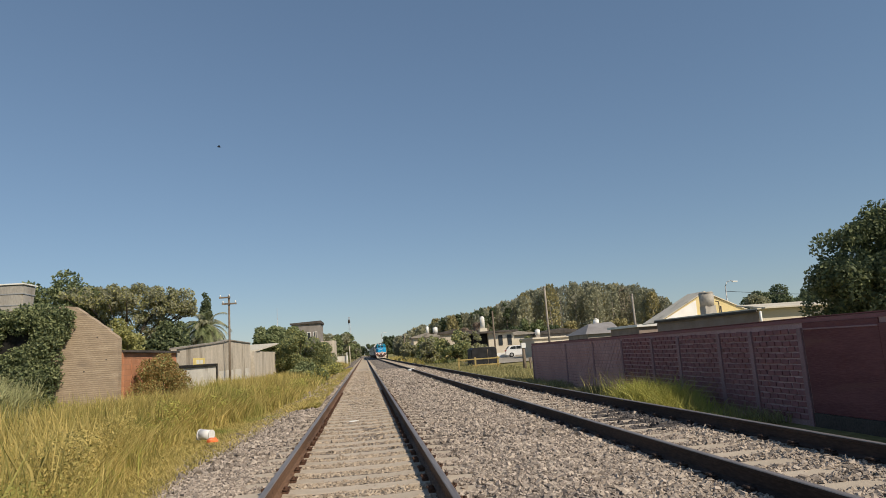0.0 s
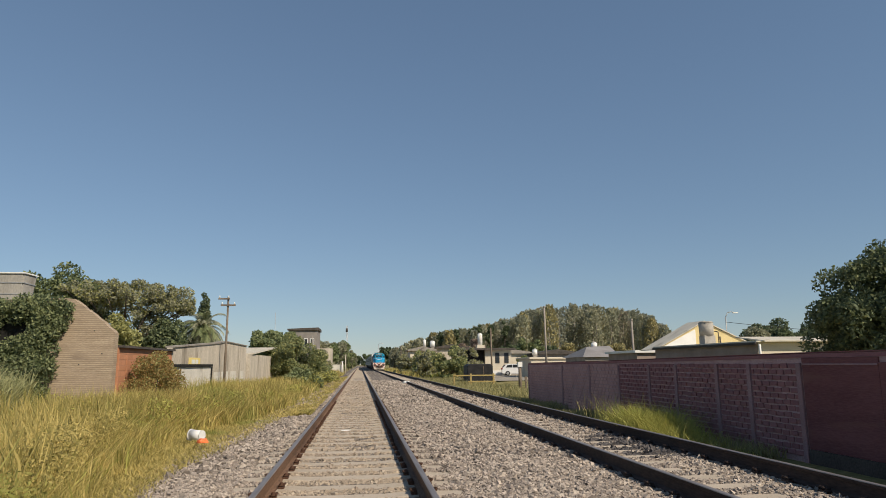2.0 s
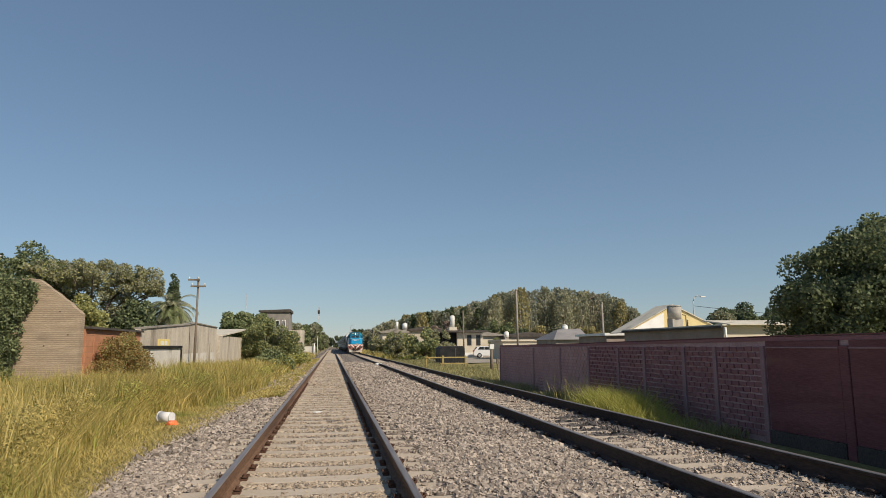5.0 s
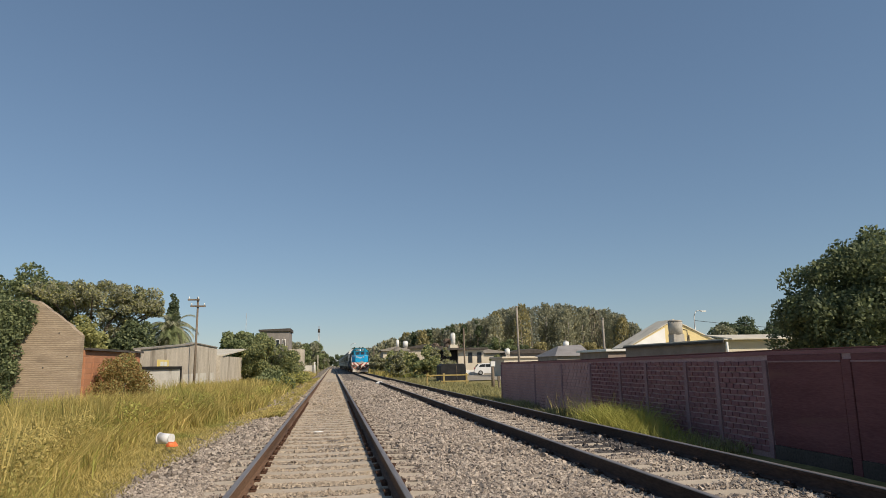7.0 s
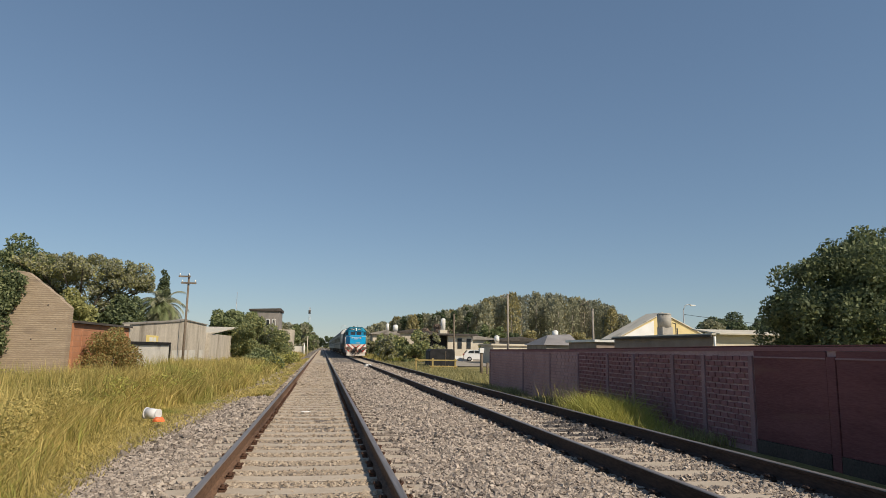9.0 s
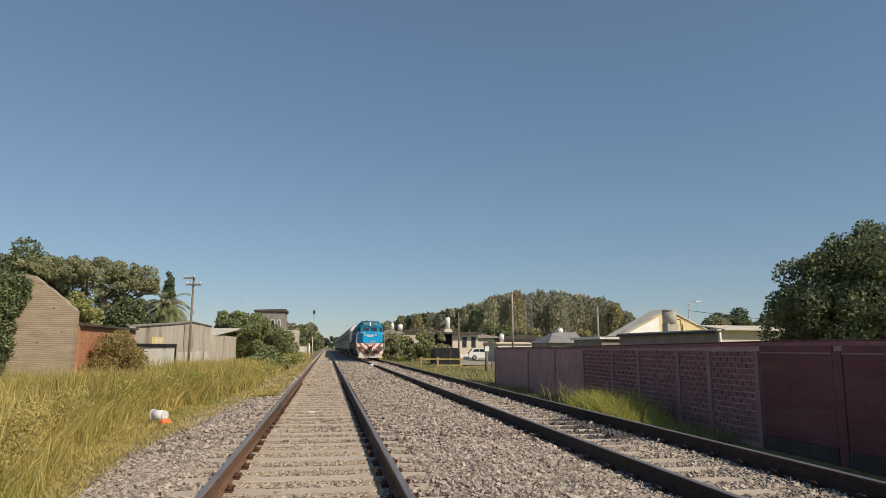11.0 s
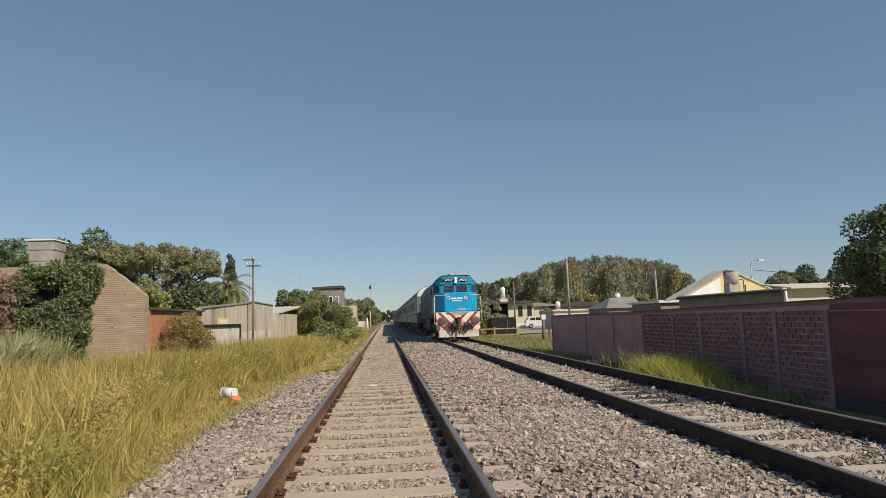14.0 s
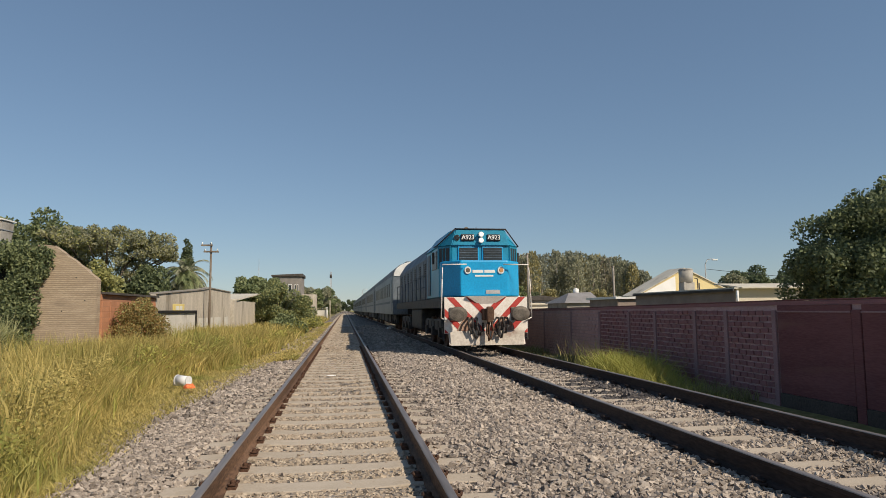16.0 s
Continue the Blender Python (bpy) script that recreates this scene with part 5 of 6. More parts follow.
# dark lower growth before the wood, with thin brown scrub
for i, (x, y, h_, rx, mt) in enumerate(((34, 150, 6.2, 3.6, M_LEAF_DARK), (39, 152, 7.4, 3.8, M_LEAF), (44, 154, 6.0, 3.2, M_LEAF_DARK), (22.5, 150, 6.2, 2.6, M_TWIGS), (26.0, 152, 7.4, 2.8, M_TWIGS), (17.5, 140, 4.9, 2.4, M_LEAF_OLIVE), (28.6, 146, 4.6, 2.2, M_LEAF_YELLOW), (50, 156, 6.2, 3.4, M_LEAF_OLIVE), (57, 158, 6.6, 3.4, M_LEAF_GREY), (64, 160, 6.8, 3.4, M_LEAF_OLIVE))):
    tree("understorey_tree", "low rounded tree before the gum wood", (x, y, LOW), [(0, 0, h_ * 0.55, rx, rx, h_ * 0.42, 34, 0.75)], 0.30, 5200, mt, 0.12, seed=130 + i, group="low trees before the wood")
# spiky crown tips
for i in range(6):
    x, y = ((29, 199), (34, 199), (36, 198), (44, 199), (24.5, 199), (39.5, 199))[i]
    tree("gum_tree", "slender dark tree standing above the wood", (x, y, LOW), [(0, 0, np.interp(x, *HILL) * 0.72, 0.8, 0.8, np.interp(x, *HILL) * 0.36, 16, 0.7)], 0.5, 1500, M_LEAF_DARK, 0.2, seed=90 + i, group="slender trees above the wood")


def palm_and_cypress():
    t = thing("palm_tree", "feathery palm with drooping grey-green fronds", "palm", (-13.22, 58, LOW))
    bm = bmesh.new()
    rod(bm, (0, 0, -0.1), (0.05, 0, 4.75), 0.28, 0.2, 12)
    part("trunk", bm, M_BARK, t)
    r = np.random.default_rng(8)
    for i in range(120):
        az, up = r.uniform(0, 2 * math.pi), r.uniform(-0.6, 1.45)
        ln = r.uniform(1.9, 2.6)
        bm = bmesh.new()
        p = Vector((0.05, 0, 4.75))
        d = Vector((math.cos(az) * math.cos(up), math.sin(az) * math.cos(up), math.sin(up)))
        pts = [p.copy()]
        for k in range(8):
            d = (d + Vector((0, 0, -0.27))).normalized()
            p = p + d * ln / 8
            pts.append(p.copy())
        for a, b in zip(pts, pts[1:]):
            side = (b - a).cross(Vector((0, 0, 1))).normalized()
            for s in (-1, 1):
                for q in (0.0, 0.2, 0.4, 0.6, 0.8):
                    o = a.lerp(b, q)
                    tip = o + side * s * 0.36 + (b - a) * 1.1 + Vector((0, 0, -0.22))
                    w = (b - a) * 0.2
                    bm.faces.new([bm.verts.new(c) for c in (o, o + w, tip)])
        part("frond", bm, M_LEAF_GREY if i % 3 else M_LEAF, t)
    c = thing("cypress", "narrow dark green cypress behind the palm", "tree", (-14.1, 62, LOW))
    bm = bmesh.new()
    rod(bm, (0, 0, -0.1), (0, 0, 6.6), 0.15, 0.04, 8)
    part("trunk", bm, M_BARK, c)
    zs = np.linspace(1.2, 8.1, 26)
    rad = 0.66 * np.clip((8.5 - zs) / 2.6, 0.25, 1) ** 0.7
    v, f = leaves(r, np.stack([r.normal(0, 0.08, 26), r.normal(0, 0.08, 26), zs], 1), rad, 12000, 0.12)
    bulk("crown", v, f, M_LEAF_DARK, c)


palm_and_cypress()


# ---- left side: old brick house end, shed, pale wall, pole ----
def old_house():
    h = thing("old_brick_house", "windowless old tan brick house end with sloping top", "house", (0, 20, 0))
    bm = bmesh.new()
    prism(bm, [(-11.6, -0.6), (-6.98, -0.6), (-6.97, 2.20), (-7.05, 2.29), (-7.17, 2.37), (-7.30, 2.52), (-7.48, 2.64), (-7.62, 2.77), (-7.82, 2.90), (-7.95, 3.02), (-8.16, 3.17), (-8.4, 3.20), (-11.6, 3.1)], "y", 0.0, 0.30)
    part("end_wall", bm, M_OLDBRICK, h, "tan brick wall in thin courses")
    # flat dark sheet painting the unlit inside of the opening
    bm = bmesh.new()
    box(bm, -10.4, -8.95, -0.02, 0.02, 1.1, 2.7)
    part("doorway", bm, M_DARK, h, "dark overgrown doorway")
    # bumps where a brick is missing
    for x, z in ((-7.55, 2.25), (-7.3, 1.6), (-7.9, 1.3)):
        bm = bmesh.new()
        box(bm, x, x + 0.035, -0.012, 0.0, z, z + 0.03, 0.004)
        part("broken_brick", bm, M_DARKROOF, h)
    iv = thing("ivy", "dense dark green ivy over the old brick house", "creeper", (0, 20, 0))
    r = np.random.default_rng(14)
    n = 300
    cx = r.uniform(-11.8, -8.25, n)
    cz = r.uniform(0.2, 3.12, n)
    keep = ~((cx > -10.1) & (cx < -9.1) & (cz > 1.95) & (cz < 2.6)) & (cx < -8.22 - 0.20 * (3.1 - cz)) & ~((cx < -10.4 + 0.12 * np.sin(cz * 7)) & (cz > 0.9))
    cs = np.stack([cx, np.full(n, -0.12) - 0.2 * r.uniform(0, 1, n), cz], 1)[keep]
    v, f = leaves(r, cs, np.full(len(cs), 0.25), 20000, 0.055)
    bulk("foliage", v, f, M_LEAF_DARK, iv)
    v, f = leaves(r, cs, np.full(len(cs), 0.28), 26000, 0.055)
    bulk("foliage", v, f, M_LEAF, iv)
    dx_, dz_ = r.uniform(-12.3, -10.25, 90), r.uniform(0.8, 2.9, 90)
    v, f = leaves(r, np.stack([dx_, np.full(90, -0.30), dz_], 1), np.full(90, 0.22), 13000, 0.055)
    bulk("withered_foliage", v, f, M_DEADIVY, iv)
    bm = bmesh.new()
    for k in range(9):
        x = -11.7 + 0.17 * k
        tube(bm, [(x, -0.06, -0.5), (x + 0.1, -0.05, 0.8), (x - 0.05, -0.05, 1.9), (x + 0.12, -0.04, 2.9)], 0.025, 5)
    part("stems", bm, M_BARK, iv)
    # roof tank behind
    tk = thing("water_tank", "square pale stained water tank on a masonry tower", "water tank", (-11.74, 24.0, 3.25))
    bm = bmesh.new()
    # drawn in a little towards its foot
    tv = [bm.verts.new((x * q, y * q + 0.05, z)) for z, q in ((0.12, 0.82), (1.12, 1.0)) for x, y in ((-0.46, -0.45), (0.46, -0.45), (0.46, 0.45), (-0.46, 0.45))]
    for q in ((3, 2, 1, 0), (4, 5, 6, 7), (0, 1, 5, 4), (1, 2, 6, 5), (2, 3, 7, 6), (3, 0, 4, 7)):
        bm.faces.new([tv[i] for i in q])
    bmesh.ops.bevel(bm, geom=list(bm.edges), offset=0.03, segments=2, affect="EDGES")
    part("body", bm, M_TANK, tk)
    bm = bmesh.new()
    for z, q in ((0.42, 0.885), (0.80, 0.955)):
        box(bm, -0.475 * q, 0.475 * q, -0.46 * q + 0.05, 0.46 * q + 0.05, z, z + 0.03)
    part("band", bm, M_TIN, tk, "flat metal band")
    bm = bmesh.new()
    box(bm, -0.50, 0.50, -0.44, 0.54, 1.12, 1.17, 0.01)
    part("lid", bm, M_WHITE, tk)
    bm = bmesh.new()
    box(bm, -0.44, 0.44, -0.36, 0.44, -3.75, 0.12)
    part("stand", bm, M_CONCRETE, tk, "masonry tower under the tank")


old_house()


def shed_and_wall():
    s = thing("brick_shed", "low orange brick shed with dark flat roof edge", "shed", (-6.95, 0, 0))
    bm = bmesh.new()
    box(bm, -3.0, 0.0, 20.32, 25.84, -0.6, 1.79)
    part("wall", bm, M_ORANGE, s, "orange hollow-brick wall")
    bm = bmesh.new()
    prism(bm, [(-3.1, 1.90), (0.12, 1.792), (0.12, 1.86), (-3.1, 1.97)], "y", 20.33, 25.9)
    part("roof", bm, M_DARKROOF, s, "dark corrugated roof edge")
    for y in (20.36, 21.05, 25.7):
        bm = bmesh.new()
        box(bm, -0.1, 0.022, y, y + 0.13, -0.6, 1.598, 0.01)
        part("pier", bm, M_ORANGE, s)
    w = thing("wall_west", "stained pale cement wall beside the line", "wall", (-6.95, 0, 0), kind="structure")
    bm = bmesh.new()
    prism(bm, [(25.9, -0.6), (42.0, -0.6), (42.0, 2.42), (35.6, 2.46), (34.2, 2.34), (25.9, 1.93)], "x", -0.2, 0.0)
    part("wall_face", bm, M_RENDER, w, "pale cement face, rain streaked")
    bm = bmesh.new()
    box(bm, -1.2, 0.0, 42.004, 42.2, -0.6, 2.42)
    part("return_wall", bm, M_RENDER, w)
    bm = bmesh.new()
    prism(bm, [(25.9, 1.932), (34.2, 2.342), (35.6, 2.462), (42.2, 2.422), (42.2, 2.47), (35.6, 2.52), (34.2, 2.40), (25.9, 1.99)], "x", -0.26, 0.06)
    part("coping", bm, M_CONCRETE, w)
    bm = bmesh.new()
    box(bm, 0.002, 0.03, 26.4, 32.4, -0.5, 1.20, 0.004)
    dr = part("gate", bm, M_WHITEWASH, w, "pale painted gate panel")
    bm = bmesh.new()
    box(bm, 0.0, 0.10, 26.2, 32.5, 1.205, 1.32, 0.01)
    box(bm, 0.0, 0.08, 32.4, 32.55, -0.5, 1.20)
    part("gate_lintel", bm, M_DARK, w, "dark iron lintel")
    for a, b in ((33.2, 34.6), (34.9, 36.7), (37.2, 39.0), (40.2, 41.4)):
        bm = bmesh.new()
        box(bm, 0.001, 0.012, a, b, 0.3, 0.95, 0.003)
        part("whitewash_patch", bm, M_WHITEWASH, w)
    e = thing("wall_end", "grey cement walls of a lower yard beyond", "wall", (-6.9, 0, 0), kind="structure")
    bm = bmesh.new()
    box(bm, -0.2, 0.0, 43.4, 55.0, -0.6, 1.95)
    box(bm, -5, -0.2, 43.4, 43.6, -0.6, 1.95)
    part("wall_face", bm, M_RENDER, e, "tan weathered cement wall")
    bm = bmesh.new()
    prism(bm, [(44.2, 1.96), (56.0, 2.62), (56.0, 2.70), (44.2, 2.04)], "x", -5, 0.1)
    part("roof_sheet", bm, M_SHEETROOF, e, "pale sloping sheet roof")
    # square yellow warning sign on the wall
    g = thing("yellow_sign", "square yellow and white sign board on the pale wall", "sign", (-6.95, 29.3, 1.42))
    bm = bmesh.new()
    box(bm, 0.0, 0.03, -0.95, 0.95, -0.16, 0.17, 0.008)
    brd = part("board", bm, M_SIGN, g)
    for a, b in ((-0.55, -0.05), (0.08, 0.55)):
        bm = bmesh.new()
        box(bm, 0.028, 0.036, a, b, -0.08, 0.09)
        part("lettering_bar", bm, M_SIGNWHITE, brd)
    # telegraph pole with two cross arms
    p = thing("telegraph_pole", "slim old telegraph pole with two crossarms", "pole", (-6.6, 34.0, LOW))
    bm = bmesh.new()
    rod(bm, (0, 0, -0.1), (0.02, 0, 5.12), 0.065, 0.045, 10)
    part("shaft", bm, M_WOOD, p)
    for z, a, b in ((5.0, -0.45, 0.1), (4.68, -0.32, 0.40)):
        bm = bmesh.new()
        box(bm, a, b, -0.1, -0.03, z - 0.04, z + 0.04, 0.006)
        ca = part("crossarm", bm, M_WOOD, p)
        for q in (a + 0.06, b - 0.06):
            bm = bmesh.new()
            rod(bm, (q, -0.065, z + 0.04), (q, -0.065, z + 0.15), 0.03, 0.022, 8)
            part("insulator", bm, M_WHITE, ca)
    # two-storey grey house far off, mast, far white wall, posts
    h = thing("grey_house", "grey two-storey house with flat dark roof", "house", (-9.25, 110, LOW))
    bm = bmesh.new()
    box(bm, -2.3, 2.3, 0, 8, 0, 7.3)
    wl = part("wall", bm, M_GREYBLOCK, h)
    bm = bmesh.new()
    prism(bm, [(-2.5, 7.3), (2.5, 7.3), (2.5, 7.75), (-2.5, 7.55)], "y", -0.3, 8.2)
    part("roof", bm, M_DARKROOF, h, "dark overhanging roof")
    for x in (0.2, 1.2):
        bm = bmesh.new()
        box(bm, x, x + 0.6, -0.03, 0.02, 4.6, 6.0, 0.02)
        win = part("window", bm, M_WHITE, wl, "white-framed window")
        bm = bmesh.new()
        box(bm, x + 0.08, x + 0.52, -0.045, -0.028, 4.7, 5.9)
        part("pane", bm, M_GLASS, win)
    bm = bmesh.new()
    box(bm, 2.3, 4.6, 1.5, 6, 0, 4.4)
    part("annex", bm, M_RENDER, h)
    m = thing("lattice_mast", "thin lattice mast above the trees", "mast", (-6.0, 300, LOW))
    bm = bmesh.new()
    for k in range(3):
        a = 2.094 * k
        rod(bm, (0.5 * math.cos(a), 0.5 * math.sin(a), 0), (0.3 * math.cos(a), 0.3 * math.sin(a), 19), 0.09, 0.09, 5)
    for k in range(18):
        rod(bm, (0.5, 0, k), (-0.25, 0.4, k + 1), 0.05, 0.05, 4)
    part("lattice", bm, M_TIN, m)
    bm = bmesh.new()
    rod(bm, (0, 0, 16.2), (0, 0, 17.8), 0.5, 0.5, 8)
    part("antenna", bm, M_DARKROOF, m)
    m = thing("thin_mast", "very thin aerial mast far behind the trees", "mast", (-17.5, 140, LOW))
    bm = bmesh.new()
    rod(bm, (0, 0, 0), (0, 0, 12.5), 0.06, 0.04, 6)
    part("shaft", bm, M_TIN, m)
    f = thing("wall_far", "low whitewashed wall far along the line", "wall", (0, 125, LOW), kind="structure")
    bm = bmesh.new()
    box(bm, -6.8, -3.0, 0, 0.2, -0.1, 1.75)
    part("wall_face", bm, M_WHITEWASH, f)
    for x, y, hh, mt, nm in ((-2.6, 124, 3.4, M_CREAM, "cream"), (-3.0, 118, 2.2, M_WHITE, "white"), (-7.4, 105, 6.0, M_CONCRETE, "grey")):
        q = thing("marker_post", f"slim {nm} post far along the line", "post", (x, y, LOW))
        bm = bmesh.new()
        rod(bm, (0, 0, -0.1), (0, 0, hh), 0.1, 0.08, 8)
        part("shaft", bm, mt, q)
        bm = bmesh.new()
        box(bm, -0.14, 0.14, -0.12, 0.12, hh - 0.02, hh + 0.12, 0.02)
        part("cap", bm, mt, q)


shed_and_wall()


# ---- right side ----
def yellow_house():
    h = thing("yellow_house", "yellow and white gabled house with flat-roofed front", "house", (0, 0, 0))
    bm = bmesh.new()
    box(bm, 20.4, 31.0, 32.0, 44.0, -0.6, 2.186)
    lw = part("wall", bm, M_CREAM, h, "cream painted wall")
    bm = bmesh.new()
    box(bm, 20.2, 31.2, 31.8, 44.0, 2.19, 2.27, 0.01)
    part("roof_slab", bm, M_SHEETROOF, h, "pale weathered flat roof edge")
    # shallow sheet roof over the lit front, its eave towards the line
    bm = bmesh.new()
    prism(bm, [(31.55, 2.275), (34.2, 2.56), (34.2, 2.50), (31.55, 2.21)], "x", 20.5, 31.3)
    part("front_roof", bm, M_SHEETROOF, h, "pale weathered sheet roof over the front")
    bm = bmesh.new()
    box(bm, 20.14, 20.198, 31.8, 44.0, 2.06, 2.19, 0.01)
    part("fascia", bm, M_DARKROOF, h, "dark fascia board")
    # thin panel painting the shade on the cream block's track side
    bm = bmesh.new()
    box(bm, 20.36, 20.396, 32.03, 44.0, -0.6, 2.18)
    part("side_wall", bm, M_SHADEWALL, h, "side wall browned for its shade")
    bm = bmesh.new()
    prism(bm, [(20.75, 2.2), (28.0, 2.2), (24.1, 3.97)], "y", 44.01, 44.25)
    part("gable", bm, M_YELLOW, h, "yellow gable wall")
    bm = bmesh.new()
    prism(bm, [(20.95, 2.275), (23.4, 2.275), (23.4, 3.48)], "y", 43.96, 44.0)
    part("gable_patch", bm, M_WHITE, h, "white gable wall")
    for x0, z0, x1, z1 in ((20.35, 2.1, 24.1, 4.08), (28.3, 2.1, 24.1, 4.08)):
        bm = bmesh.new()
        prism(bm, [(x0, z0), (x1, z1), (x1, z1 - 0.06), (x0, z0 - 0.06)], "y", 43.9, 46.4)
        part("roof", bm, M_SHEETROOF, h, "pale corrugated sheet roof")
    bm = bmesh.new()
    rod(bm, (20.3, 31.7, 2.1), (20.3, 31.7, 1.0), 0.06)
    part("drainpipe", bm, M_WHITE, h)
    bm = bmesh.new()
    rod(bm, (25.0, 43.6, 2.3), (25.0, 43.6, 2.95), 0.05, 0.05, 8)
    part("vent_pipe", bm, M_DARKROOF, h)
    t = thing("roof_tank", "round grey fibre-cement water tank on the roof", "water tank", (22.2, 40.3, 2.26))
    bm = bmesh.new()
    rod(bm, (0, 0, 0.62), (0, 0, 1.42), 0.43, 0.46, 28)
    rod(bm, (0, 0, 1.42), (0, 0, 1.52), 0.48, 0.38, 28)
    part("body", bm, M_TANK, t)
    bm = bmesh.new()
    box(bm, -0.34, 0.40, -0.36, 0.36, 0.0, 0.62, 0.02)
    part("stand", bm, M_TANK, t, "square masonry stand")
    bm = bmesh.new()
    tube(bm, [(0.5, -0.1, 0.9), (0.75, -0.1, 0.85), (0.75, -0.1, 0.0)], 0.03)
    part("pipe", bm, M_DARKROOF, t)
    # low neighbours behind the wall
    for x0, x1, y0, y1, z, mt, lb in ((21.6, 25.0, 50, 56, 1.95, M_WHITE, "small house with a white roof edge"), (21.2, 24.4, 61, 67, 1.75, M_CONCRETE, "low plain grey house"), (19.6, 26.0, 75, 81, 1.7, M_CREAM, "low cream house with parapet")):
        n = thing("low_house", lb + " behind the red wall", "house", (0, 0, 0), group="low houses behind the wall")
        bm = bmesh.new()
        box(bm, x0, x1, y0, y1, -0.6, z)
        # under the white roof the wall takes the shade-brown colour
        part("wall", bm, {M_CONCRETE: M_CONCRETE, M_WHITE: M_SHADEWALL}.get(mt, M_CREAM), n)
        bm = bmesh.new()
        if mt is M_CONCRETE:
            hip = [bm.verts.new(p) for p in ((x0 - 0.3, y0 - 0.3, z), (x1 + 0.3, y0 - 0.3, z), (x1 + 0.3, y1 + 0.3, z), (x0 - 0.3, y1 + 0.3, z), (x0 + 1.1, y0 + 2.6, z + 1.02), (x1 + 0.25, y0 + 2.6, z + 1.12))]
            for q in ((0, 1, 5, 4), (1, 2, 5), (2, 3, 4, 5), (3, 0, 4), (3, 2, 1, 0)):
                bm.faces.new([hip[i] for i in q])
            part("roof", bm, M_GREYROOF, n, "dull grey hipped sheet roof")
            continue
        box(bm, x0 - 0.25, x1 + 0.25, y0 - 0.25, y1 + 0.25, z + 0.002, z + 0.2, 0.02)
        part("roof", bm, mt, n)
    for x, y, z, s in ((23.6, 65.0, 2.3, 0.3), (20.6, 77, 1.9, 0.3)):
        t = thing("roof_tank", "small pale water tank on a low roof", "water tank", (x, y, z), group="small roof tanks")
        bm = bmesh.new()
        rod(bm, (0, 0, 0.3), (0, 0, 0.3 + 2 * s), s, s, 18)
        rod(bm, (0, 0, 0.3 + 2 * s), (0, 0, 0.42 + 2 * s), s * 0.8, s * 0.4, 18)
        part("body", bm, M_WHITE, t)
        bm = bmesh.new()
        box(bm, -s * 0.8, s * 0.8, -s * 0.8, s * 0.8, 0, 0.3)
        part("stand", bm, M_CONCRETE, t)


yellow_house()


